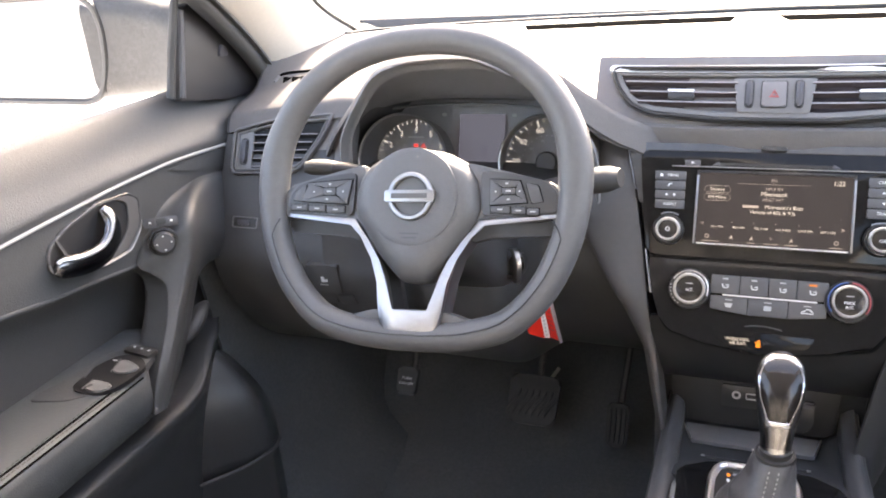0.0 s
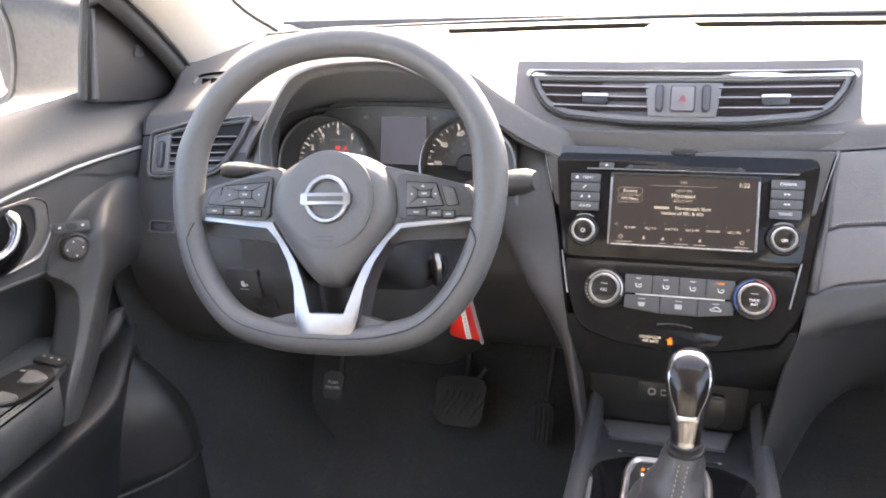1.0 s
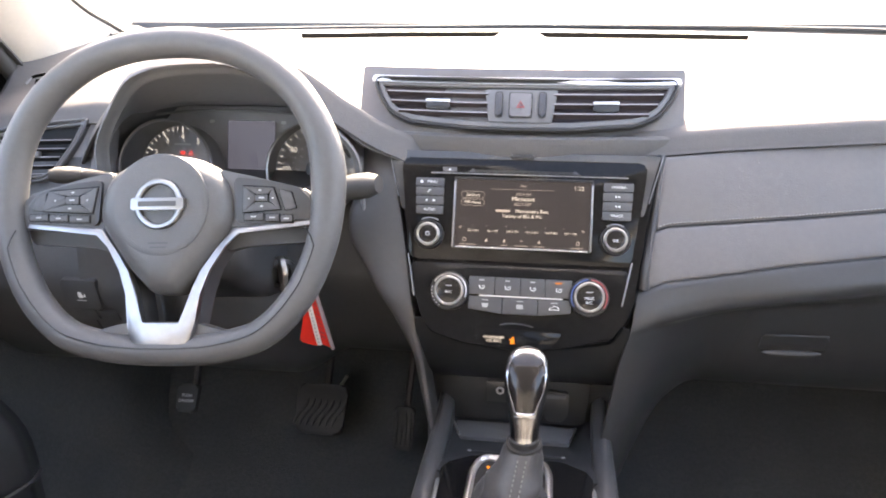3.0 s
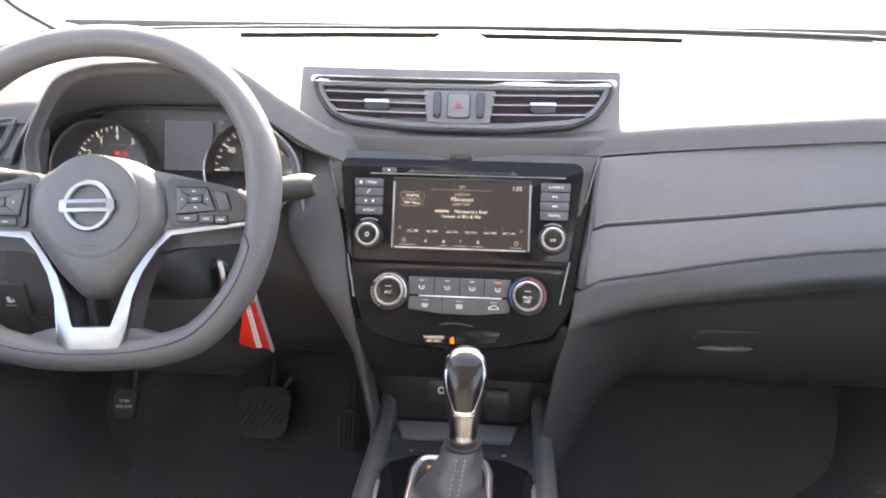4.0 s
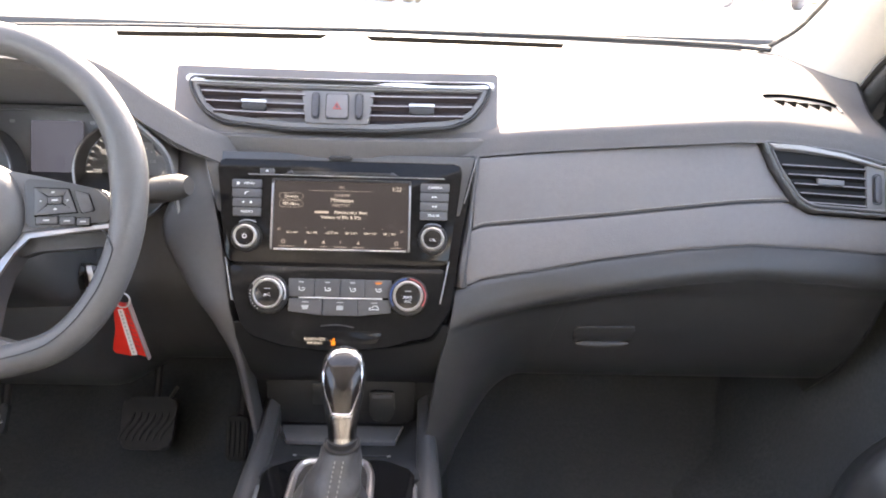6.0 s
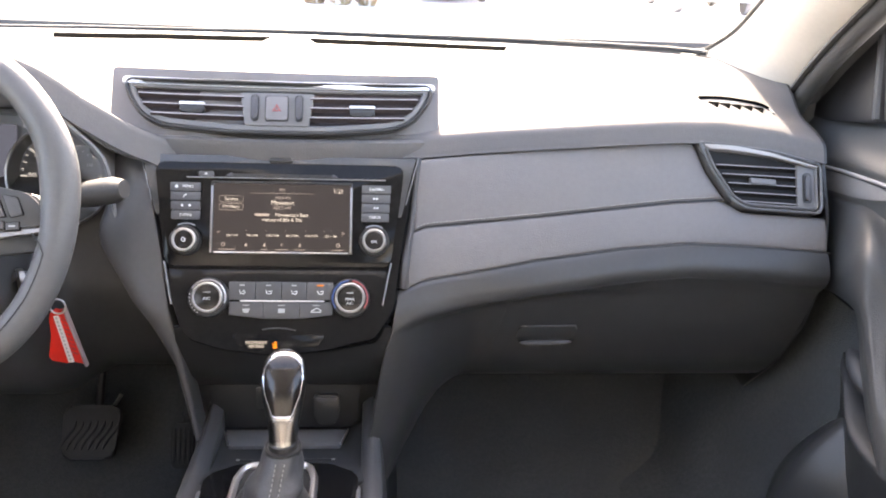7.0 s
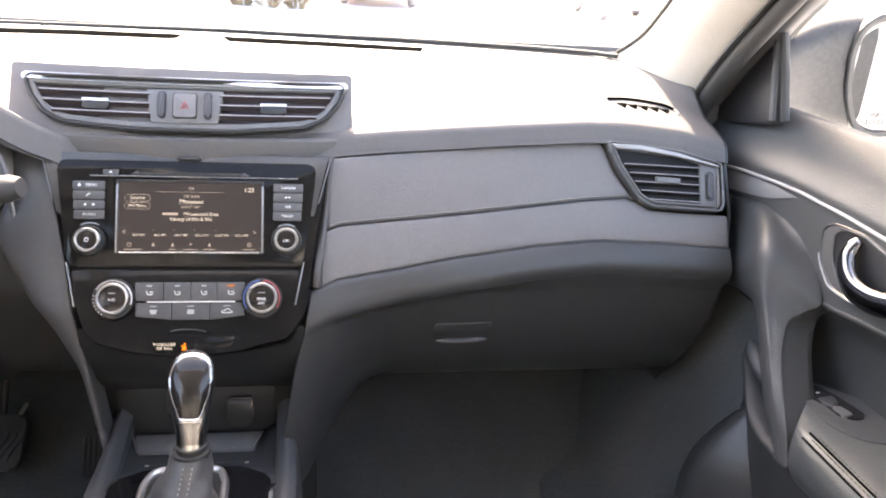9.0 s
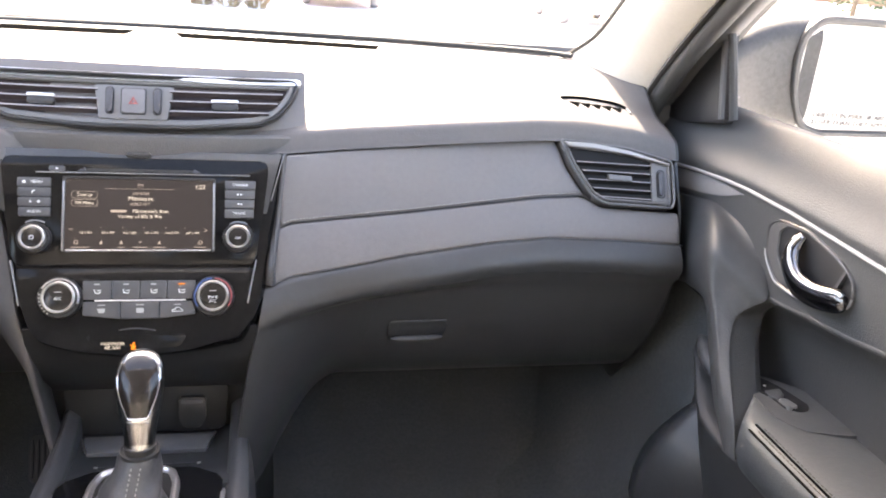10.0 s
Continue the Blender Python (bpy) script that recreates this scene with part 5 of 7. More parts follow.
for cu in (-0.1105, 0.1145):
    part("knob_caption", tube([STACK @ Vector((cu + 0.0205 * math.cos(a), -0.027 + 0.0205 * math.sin(a), 0.0006)) for a in np.linspace(radians(60), radians(120), 10)], 0.0008, 5), DIMPRINT, radio)

climate = thing("climate_panel", (0.002, 0.94, 0.9), "glossy black climate control panel with two knobs and grey keys", "climate panel")
part("fascia", prism(rounded([(-0.1325, -0.0605), (0.1325, -0.0605), (0.1245, -0.105), (0.117, -0.13), (0.102, -0.1455), (0.063, -0.157), (0.0, -0.1635), (-0.063, -0.157), (-0.102, -0.1455), (-0.115, -0.13), (-0.123, -0.105)], 0.008, 4), -0.012, 0.0005, 0.002), PIANO, climate, m=STACK)
for cu, words in ((-0.081, "A/C"), (0.0865, "MAX|A/C")):
    knob(climate, cu, -0.0955, 0.024, 0.0178, 0.016, words)
    arc = lambda a0, a1, mat, r: part("scale_arc", tube([STACK @ Vector((cu + r * math.cos(a), -0.0955 + r * math.sin(a), 0.0105)) for a in np.linspace(radians(a0), radians(a1), 24)], 0.0011, 6), mat, climate)
    if cu < 0:
        arc(-20, 150, SATIN, 0.0208)
        for k in range(7):
            a = radians(170 + 11 * k)
            part("scale_dot", lathe([(0.0008, 0), (0.0008, 0.0008), (0.0001, 0.0008)], 8), PRINT, climate, m=STACK @ Matrix.Translation((cu + 0.0212 * math.cos(a), -0.0955 + 0.0212 * math.sin(a), 0.0088)))
    else:
        arc(95, 215, BLUE, 0.0208)
        arc(-35, 85, REDPRINT, 0.0208)
KEYTOP, KEYMID, KEYLOW = -0.0765, -0.098, -0.1185
xs4 = (-0.058, -0.0262, 0.0045, 0.0343, 0.0665)
for k in range(4):
    b = part("mode_key", prism(rounded([(xs4[k] + 0.0004, KEYTOP), (xs4[k + 1] - 0.0004, KEYTOP), (xs4[k + 1] - 0.0004, KEYMID), (xs4[k] + 0.0004, KEYMID)], 0.001, 2), 0, 0.0045, 0.0008), GREYKEY, climate, m=STACK)
    c = 0.5 * (xs4[k] + xs4[k + 1])
    part("key_lamp", prism(rrect(0.008 if k == 3 else 0.006, 0.0016, 0.0004, cu=c, cv=-0.0806), 0.0045, 0.0049), ORANGE if k == 3 else DIMPRINT, b, m=STACK)
    part("key_icon", tube([STACK @ Vector((c + du, -0.0895 + dv, 0.0048)) for du, dv in ((-0.003, 0.003), (-0.002, -0.001), (0.002, -0.0015), (0.004, 0.0005))], 0.0006, 5), PRINT, b)
    part("key_icon_arrow", tube([STACK @ Vector((c + du, -0.0895 + dv, 0.0048)) for du, dv in ((0.0, 0.0015), (0.004, 0.0022))], 0.0005, 5), PRINT, b)
xs3 = (-0.0575, -0.0165, 0.0262, 0.066)
for k in range(3):
    l0, l1 = (KEYLOW + 0.0025, KEYLOW - 0.002) if k == 0 else (KEYLOW - 0.002, KEYLOW - 0.002) if k == 1 else (KEYLOW - 0.002, KEYLOW + 0.0025)
    b = part("lower_mode_key", prism(rounded([(xs3[k] + 0.0004, KEYMID - 0.0025), (xs3[k + 1] - 0.0004, KEYMID - 0.0025), (xs3[k + 1] - 0.0004, l1), (xs3[k] + 0.0004, l0)], 0.001, 2), 0, 0.0045, 0.0008), GREYKEY, climate, m=STACK)
    c = 0.5 * (xs3[k] + xs3[k + 1])
    part("key_lamp", prism(rrect(0.008, 0.001, 0.0003, cu=c, cv=-0.1045), 0.0045, 0.0049), DIMPRINT, b, m=STACK)
    if k < 2:
        part("key_icon", prism([(c - 0.0045, -0.1085), (c + 0.0045, -0.1085), (c + 0.0028, -0.1135), (c - 0.0028, -0.1135)] if k == 0 else rrect(0.008, 0.0055, 0.001, cu=c, cv=-0.111), 0.0045, 0.0049), DIMPRINT, b, m=STACK)
    else:
        part("key_icon", tube([STACK @ Vector((c + du, -0.111 + dv, 0.0048)) for du, dv in ((-0.006, -0.0015), (-0.0055, 0.0005), (-0.003, 0.0008), (-0.001, 0.003), (0.0025, 0.003), (0.0045, 0.0008), (0.006, 0.0), (0.006, -0.0015), (-0.006, -0.0015))], 0.0005, 5), PRINT, b)
part("silver_strip", prism(rrect(0.1, 0.0016, 0.0006, cu=0.0055, cv=-0.0993), 0.002, 0.0055, 0.0006), SATIN, climate, m=STACK)
part("lower_window", prism(rounded([(-0.055, -0.138), (0.058, -0.138), (0.05, -0.154), (0.0, -0.158), (-0.045, -0.154)], 0.008, 4), 0.0003, 0.0011, 0.0004), PIANO, climate, m=STACK)
lettering("passenger_words", "PASSENGER", 0.0036, STACK @ Matrix.Translation((-0.0245, -0.149, 0.0014)), GLOWTEXT, climate)
lettering("passenger_words", "AIR BAG", 0.0036, STACK @ Matrix.Translation((-0.0245, -0.1535, 0.0014)), GLOWTEXT, climate)
icm = STACK @ Matrix.Translation((-0.0025, -0.152, 0.0011)) @ Matrix.Diagonal((0.8, 0.8, 1, 1))
part("amber_lamp", both_of(prism(rrect(0.0035, 0.0035, 0.0016, cu=0.001, cv=0.004), 0, 0.0005), prism([(-0.003, -0.005), (0.002, -0.005), (0.004, 0.001), (-0.001, 0.0025)], 0, 0.0005), prism([(-0.0045, 0.002), (-0.0035, 0.003), (0.0045, -0.004), (0.0035, -0.005)], 0.0005, 0.0008)), ORANGE, climate, m=icm)
part("slot_lip", tube([STACK @ Vector((u, -0.1335 + 0.002 * (1 - (u / 0.018) ** 2), 0.001)) for u in np.linspace(-0.018, 0.022, 10)], 0.0008, 5), KEYBLACK, climate)


# ---- air vents ----
POD = basis((-0.003, 1.036, 1.102), (1, 0, 0), (0, 0.5, 0.866))


def swept(bm):
    """Moves a piece on to the pod's face, its ends swept forward."""
    bmesh.ops.transform(bm, matrix=POD, verts=bm.verts)
    for v in bm.verts:
        f = min(1.6, (v.co.x / 0.192) ** 2)
        v.co.y += 0.033 * f
        v.co.z -= 0.004 * f
    return bm


def fine(outline, n=6):
    """An outline with more points along its sides."""
    out = []
    for i in range(len(outline)):
        a, b = Vector(outline[i]), Vector(outline[(i + 1) % len(outline)])
        k = max(1, int((b - a).length / 0.02))
        out += [tuple(a.lerp(b, j / k)) for j in range(k)]
    return out


vent = thing("centre_air_vent", (0, 1.05, 1.09), "wide centre air vent with chrome strip and hazard button", "air vent")
MOUTH = rounded([(-0.188, 0.029), (0.188, 0.029), (0.181, 0.01), (0.164, -0.011), (0.14, -0.0215), (0.06, -0.027), (-0.06, -0.027), (-0.14, -0.0215), (-0.164, -0.011), (-0.181, 0.01)], 0.008, 4)
MOUTH = fine(MOUTH)
hull = fine(rounded([(-0.212, 0.049), (0.201, 0.049), (0.2, -0.04), (-0.212, -0.04)], 0.006, 4))
rings = []
for w, f in ((-0.1, 1.0), (-0.004, 1.0), (0.0, 0.995), (0.0, 0.985)):
    rings.append([(u * f, v * f, w) for u, v in hull])
part("housing", swept(loft(rings)), SOFT, vent, "grey vent housing rising from the dash top")
part("apron", swept(loft([[(u, -0.0345, -0.03), (u, -0.0355, -0.001), (u, -0.037, 0.002), (u, -0.041, 0.0035), (u, -0.048, 0.001), (u, -0.063, -0.011), (u, -0.064, -0.06)] for u in np.linspace(-0.24, 0.24, 60)])), VINYL, vent, "grey band below the vent")
# flat dark sheet stands in for the shaded depth behind the slats
part("recess_shade", swept(prism(MOUTH, 0.0, 0.0012)), VENTSHADE, vent)
part("inner_frame", swept(hoop(inset(MOUTH, -0.001), inset(MOUTH, 0.007), 0.0, 0.006, 0.0015)), VENTGREY, vent)
part("outer_frame", swept(hoop(inset(MOUTH, -0.006), inset(MOUTH, -0.0012), 0.0, 0.009, 0.0018)), BLACK, vent)
part("chrome_strip", swept(prism(fine(rounded([(-0.193, 0.0345), (0.193, 0.0345), (0.1955, 0.0265), (0.17, 0.0265), (-0.17, 0.0265), (-0.1955, 0.0265)], 0.003, 4)), 0.0, 0.0085, 0.0035, 5)), BRIGHT, vent, "bright chrome strip")
for s in (-1, 1):
    for k in range(3):
        v = 0.0135 - 0.0122 * k
        u1 = 0.172 - 0.0065 * k - (0.004 if k == 2 else 0)
        blade = loft([[(s * u, v + 0.001, 0.0085), (s * u, v - 0.0008, 0.009), (s * u, v - 0.004, 0.003), (s * u, v - 0.002, 0.0015)] for u in np.linspace(0.04, u1, 12)])
        sl = part("slat", swept(blade), VENTSHADE, vent)
        # pale strip draws the light caught by the slat's front edge
        part("slat_highlight", swept(loft([[(s * u, v + 0.0016, 0.0086), (s * u, v - 0.0004, 0.0094), (s * u, v + 0.0004, 0.008)] for u in np.linspace(0.04, u1, 12)])), EDGELIGHT, sl)
    tab = part("slat_tab", swept(prism(rrect(0.031, 0.0095, 0.003, cu=s * 0.103, cv=-0.003), 0.004, 0.0095, 0.0015)), BLACK, vent)
    part("tab_edge", swept(prism(rrect(0.032, 0.0032, 0.0014, cu=s * 0.103, cv=0.003), 0.006, 0.011, 0.0012)), SATIN, tab)
    part("thumb_wheel", swept(prism(fine(rrect(0.0075, 0.03, 0.0036, cu=s * 0.0265, cv=0.0003)), 0.004, 0.0115, 0.002)), KEYBLACK, vent)
    part("thumb_wheel_rim", swept(hoop(rrect(0.0098, 0.0335, 0.0046, cu=s * 0.0265, cv=0.0003), rrect(0.0078, 0.0305, 0.0037, cu=s * 0.0265, cv=0.0003), 0.004, 0.0088)), BLACK, vent)
part("centre_panel", swept(prism(fine(rounded([(-0.0445, 0.0195), (0.0445, 0.0195), (0.038, -0.0215), (-0.038, -0.0215)], 0.002, 2)), 0.0, 0.008, 0.001)), VENTGREY, vent)
part("hazard_rim", swept(hoop(rrect(0.0285, 0.032, 0.003, cv=0.0), rrect(0.0262, 0.0298, 0.0025, cv=0.0), 0.006, 0.0086)), BLACK, vent)
haz = part("hazard_button", swept(prism(rrect(0.0258, 0.0294, 0.0025, cv=0.0), 0.006, 0.0105, 0.0015)), HARD, vent)
for grow in (1.0, 0.55):
    tri = [(0.0062 * grow * math.cos(a), 0.0062 * grow * math.sin(a) - 0.001) for a in (radians(90), radians(210), radians(330))]
    part("hazard_mark", swept(hoop(tri, [(u * 0.72, (v + 0.001) * 0.72 - 0.001) for u, v in tri], 0.0104, 0.011)), REDPRINT, haz)


def end_vent(s):
    """A side air vent at the end of the dashboard, drawn for the passenger's side."""
    t = thing("side_air_vent", (0.63 if s > 0 else -0.67, 1.0, 1.02), "side air vent with slats and thumb wheel, passenger's top edge painted sunlit", "air vent", "side air vents")
    mx = (lambda x: x) if s > 0 else (lambda x: -x - 0.047)
    tilt_ = 0.0 if s > 0 else -0.002
    pts = [(0.530, 1.0735), (0.545, 1.041), (0.573, 1.003), (0.592, 0.9935), (0.691, 0.9885), (0.697, 0.997), (0.697, 1.049), (0.632, 1.064)]
    line = rounded([(mx(x), up_face(z)) for x, z in pts], 0.009, 4)
    m = FACE @ Matrix.Translation((0, 0, 0.001))
    # flat black sheet stands in for this vent's shaded depth
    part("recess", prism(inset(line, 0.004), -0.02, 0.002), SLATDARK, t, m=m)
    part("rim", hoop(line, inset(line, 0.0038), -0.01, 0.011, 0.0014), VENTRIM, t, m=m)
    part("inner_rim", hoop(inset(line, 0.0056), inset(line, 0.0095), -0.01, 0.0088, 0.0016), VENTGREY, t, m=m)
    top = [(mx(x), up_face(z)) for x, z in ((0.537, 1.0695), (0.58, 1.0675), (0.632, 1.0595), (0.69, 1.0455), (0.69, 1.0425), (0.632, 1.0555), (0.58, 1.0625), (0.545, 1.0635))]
    # sunlit top edge painted pale, on the passenger's vent only
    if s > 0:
        part("sunlit_edge", prism(top, 0.004, 0.0115, 0.0015), SILVERPAINT, t, m=m)
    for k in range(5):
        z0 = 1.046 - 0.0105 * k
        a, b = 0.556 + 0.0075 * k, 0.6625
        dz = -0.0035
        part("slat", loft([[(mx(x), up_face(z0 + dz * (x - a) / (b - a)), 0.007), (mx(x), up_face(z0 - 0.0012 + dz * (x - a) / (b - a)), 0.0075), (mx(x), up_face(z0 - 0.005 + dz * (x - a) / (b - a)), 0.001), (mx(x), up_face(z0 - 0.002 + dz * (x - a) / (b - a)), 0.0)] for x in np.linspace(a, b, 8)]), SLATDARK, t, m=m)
        part("slat_highlight", loft([[(mx(x), up_face(z0 + 0.0008 + dz * (x - a) / (b - a)), 0.0072), (mx(x), up_face(z0 - 0.0008 + dz * (x - a) / (b - a)), 0.0082), (mx(x), up_face(z0 - 0.0004 + dz * (x - a) / (b - a)), 0.0068)] for x in np.linspace(a, b, 8)]), EDGELIGHT, t, m=m)
    part("slat_tab", prism([(mx(x), up_face(z)) for x, z in ((0.60, 1.031), (0.634, 1.029), (0.634, 1.022), (0.60, 1.024))], 0.004, 0.0105, 0.002), VENTGREY, t, m=m)
    part("wheel_panel", prism(rounded([(mx(x), up_face(z)) for x, z in ((0.664, 1.048), (0.689, 1.043), (0.689, 0.997), (0.664, 0.998))], 0.003, 3), -0.005, 0.006, 0.001), VENTGREY, t, m=m)
    part("thumb_wheel", prism(rrect(0.0085, 0.034, 0.004, cu=mx(0.677), cv=up_face(1.02)), 0.005, 0.011, 0.002), KEYBLACK, t, m=m)
    part("thumb_wheel_rim", hoop(rrect(0.012, 0.04, 0.005, cu=mx(0.677), cv=up_face(1.02)), rrect(0.009, 0.035, 0.004, cu=mx(0.677), cv=up_face(1.02)), 0.005, 0.0072), BLACK, t, m=m)
    return t


end_vent(1)
end_vent(-1)

# small switches on the lower driver's side
sw = thing("dimmer_switch", (-0.72, 0.965, 0.926), "small black switch in the lower dash", "switch")
part("body", prism(rrect(0.042, 0.016, 0.003, cu=-0.712, cv=up_face(0.926)), -0.004, 0.006, 0.001), BLACK, sw, m=FACE)
part("rim", hoop(rrect(0.044, 0.0175, 0.003, cu=-0.712, cv=up_face(0.926)), rrect(0.0395, 0.0135, 0.002, cu=-0.712, cv=up_face(0.926)), 0.003, 0.0072, 0.0006), VENTGREY, sw, m=FACE)
part("rocker", prism(rrect(0.02, 0.008, 0.002, cu=-0.714, cv=up_face(0.926)), 0.004, 0.009, 0.001), KEYBLACK, sw, m=FACE)
fs = thing("fuel_lid_switch", (-0.576, 0.945, 0.859), "black switch plate with white fuel pump symbol", "switch")
fm = basis((-0.576, 0.941, 0.861), (1, 0, 0), (0, -0.12, 1))
part("plate", prism(rrect(0.05, 0.045, 0.004), -0.006, 0.002, 0.0006), KNEE, fs, m=fm)
part("pump_symbol", both_of(prism(rrect(0.007, 0.0085, 0.001), 0.002, 0.0026), prism(rrect(0.002, 0.006, 0.0005, cu=0.0055), 0.002, 0.0026)), PRINT, fs, m=fm)
part("symbol_line", prism(rrect(0.014, 0.001, 0.0003, cv=-0.0085), 0.002, 0.0026), DIMPRINT, fs, m=fm)
bs = thing("blank_switch_plate", (-0.565, 0.946, 0.826), "row of blank black switch plates", "switch")
for k in range(2):
    part("blank", prism(rrect(0.026, 0.02, 0.002), -0.004, 0.001, 0.0006), KNEE, bs, m=basis((-0.58 + 0.03 * k, 0.9545, 0.824), (1, 0, 0), (0, -0.38, 1)))

# ---- console and gear selector ----
console = thing("centre_console", (0.01, 0.75, 0.5), "dark plastic centre console with open tray and glossy top plate", "centre console")
for s in (-1, 1):
    rings = []
    for y in np.linspace(0.3, 1.04, 30):
        f = step(0.75, 0.9, y)
        up = 0.024 * step(0.88, 1.02, y)
        x0, x1 = 0.088 + 0.003 * f, 0.119 + 0.006 * (0.9 - min(y, 0.9)) / 0.6 - 0.006 * step(0.86, 1.0, y)
        ring = [(x0, 0.66, 0), (x0, 0.69 + up, 0), (x0 + 0.003, 0.699 + up, 0), (x0 + 0.013, 0.706 + up, 0), (x1 - 0.006, 0.702 + up, 0), (x1, 0.69 + up, 0), (x1 + 0.007, 0.62, 0), (x1 + 0.012, 0.42, 0)]
        rings.append([(0.012 + s * p.x, y, p.y) for p in cr(ring, 26)] + [(0.012 + s * x0, y, 0.42)])
    part("side_rail", loft(rings), RAIL, console, sharp=50)
    part("lower_side", shell([[(0.012 + s * 0.118, 0.85, 0.62), (0.012 + s * 0.12, 0.95, 0.66), (0.012 + s * 0.13, 1.05, 0.7), (0.012 + s * 0.135, 1.4, 0.74)] if k == 0 else [(0.012 + s * 0.14, 0.85, 0.42), (0.012 + s * 0.14, 0.95, 0.42), (0.012 + s * 0.145, 1.05, 0.42), (0.012 + s * 0.15, 1.4, 0.42)] for k in range(2)], 0.01), CONSOLE, console)
    part("plate_trim", tube([(0.012 + s * 0.0895, y, 0.7095 - 0.03 * step(0.81, 0.86, y)) for y in np.linspace(0.3, 0.86, 24)], 0.0034, 10), VENTGREY, console, "pale trim line beside the top plate")
part("top_plate", prism(rounded([(-0.077, 0.3), (0.101, 0.3), (0.101, 0.842), (0.066, 0.862), (-0.042, 0.862), (-0.077, 0.842)], 0.008), 0.69, 0.712, 0.003), PIANO, console)
tray_rows = []
for y, z in ((0.84, 0.702), (0.862, 0.699), (0.88, 0.69), (0.9, 0.682), (0.93, 0.679), (0.99, 0.679)):
    tray_rows.append([(x, y, z + 0.012 * step(0.07, 0.1, abs(x - 0.012)) * step(0.87, 0.92, y)) for x in np.linspace(-0.09, 0.114, 24)])
part("tray_floor", shell(tray_rows, 0.006), TRAYFLOOR, console)
part("tray_mat", prism(rounded([(-0.0795, 0.97), (0.0835, 0.97), (0.075, 0.934), (-0.068, 0.934)], 0.003), 0.681, 0.6865, 0.002), TRAY, console, "grey rubber tray mat")
for s in (-1, 1):
    part("tray_edge", tube([(0.002 + s * 0.0822, 0.969, 0.687), (0.0035 + s * 0.0722, 0.936, 0.687)], 0.0014, 6), SATIN, console)
    part("hinge_pin", tube([(0.008 + s * 0.0575, 0.908, 0.6835), (0.008 + s * 0.062, 0.909, 0.6835)], 0.0012, 8), STEEL, console)
part("tray_hinge", tube([(-0.05, 0.908, 0.682), (0.066, 0.909, 0.682)], 0.002, 8), BLACK, console)
part("back_wall", block(0.25, 0.01, 0.13, 0.002, at=(0.006, 0.992, 0.715)), TRAYFLOOR, console)
part("socket_panel", prism(rounded([(-0.096, -0.03), (0.094, -0.03), (0.1, 0.036), (-0.1, 0.036)], 0.008), -0.012, 0.0, 0.004, 3), CONSOLE, console, m=basis((0.002, 0.975, 0.72), (1, 0, 0), (0, 0.12, 1)))
part("overhang", shell([[(x, 0.935, 0.86), (x, 0.94, 0.82), (x, 0.952, 0.785), (x, 0.975, 0.758), (x, 1.0, 0.754)] for x in np.linspace(-0.122, 0.138, 8)], 0.004), CONSOLE, console)
sp = basis((0.002, 0.972, 0.72), (1, 0, 0), (0, 0.12, 1))
cap = part("power_socket_cap", prism(rounded([(-0.0165, 0.02), (0.0165, 0.02), (0.017, -0.01), (0.01, -0.023), (-0.01, -0.023), (-0.017, -0.01)], 0.005), 0.0, 0.006, 0.002), BLACK, console, m=sp @ Matrix.Translation((0.054, 0.0, 0)))
part("cap_pull", prism(rrect(0.026, 0.005, 0.001, cv=0.015), 0.004, 0.009, 0.001), KEYBLACK, cap, m=sp @ Matrix.Translation((0.054, 0.0, 0)))
part("aux_socket", lathe([(0.0055, 0), (0.0055, 0.003), (0.003, 0.003), (0.003, 0.0)], 20), SATIN, console, m=sp @ Matrix.Translation((-0.02, 0.016, 0)))
part("usb_plate", prism(rrect(0.052, 0.03, 0.003), -0.001, 0.002, 0.0006), BLACK, console, m=sp @ Matrix.Translation((-0.012, 0.014, 0)))
part("usb_port", hoop(rrect(0.014, 0.008, 0.001), rrect(0.0122, 0.0062, 0.0006), 0.001, 0.0035), SATIN, console, m=sp @ Matrix.Translation((-0.002, 0.016, 0)))

gear = thing("gear_selector", (0.02, 0.79, 0.712), "automatic gear selector with glossy knob and leather boot", "gear selector")
BZ = [(-0.047, 0.62), (0.057, 0.62), (0.055, 0.83), (0.048, 0.852), (0.038, 0.859), (-0.026, 0.859), (-0.036, 0.852), (-0.043, 0.83)]
bz = rounded(BZ, 0.006, 3)
part("chrome_bezel", hoop(bz, inset(bz, 0.0085), 0.708, 0.7195, 0.003), BRIGHT, gear)
part("gate_plate", prism(inset(bz, 0.007), 0.706, 0.714), BLACK, gear)
for k in range(4):
    part("gate_letter_bar", prism(rrect(0.0035, 0.0045, 0.0006, cu=-0.021, cv=0.838 - 0.0095 * k), 0.714, 0.7145), ORANGE if k == 0 else PRINT, gear)
    part("gate_letter_bar", prism(rrect(0.0085, 0.003, 0.0006, cu=-0.012, cv=0.84 - 0.0095 * k), 0.714, 0.7145), DIMPRINT, gear)


def oval(cx, cy, z, rx, ry, n=28, lean=0.0, pinch=0.0):
    out = []
    for k in range(n):
        a = 2 * math.pi * k / n
        x, y = math.cos(a), math.sin(a)
        out.append((cx + rx * x * (1 + pinch * abs(y)), cy + ry * y, z + lean * y))
    return out


folds = []
for f in np.linspace(0, 1, 18):
    z = 0.714 + 0.072 * f
    wob = 0.0022 * math.sin(f * 15) * (1 - f)
    folds.append(oval(0.003 + 0.0185 * f ** 0.7, 0.775 + 0.014 * f, z, 0.021 * (1 - f) ** 1.1 + 0.0195 + wob, 0.032 * (1 - f) + 0.02 + wob, 40))
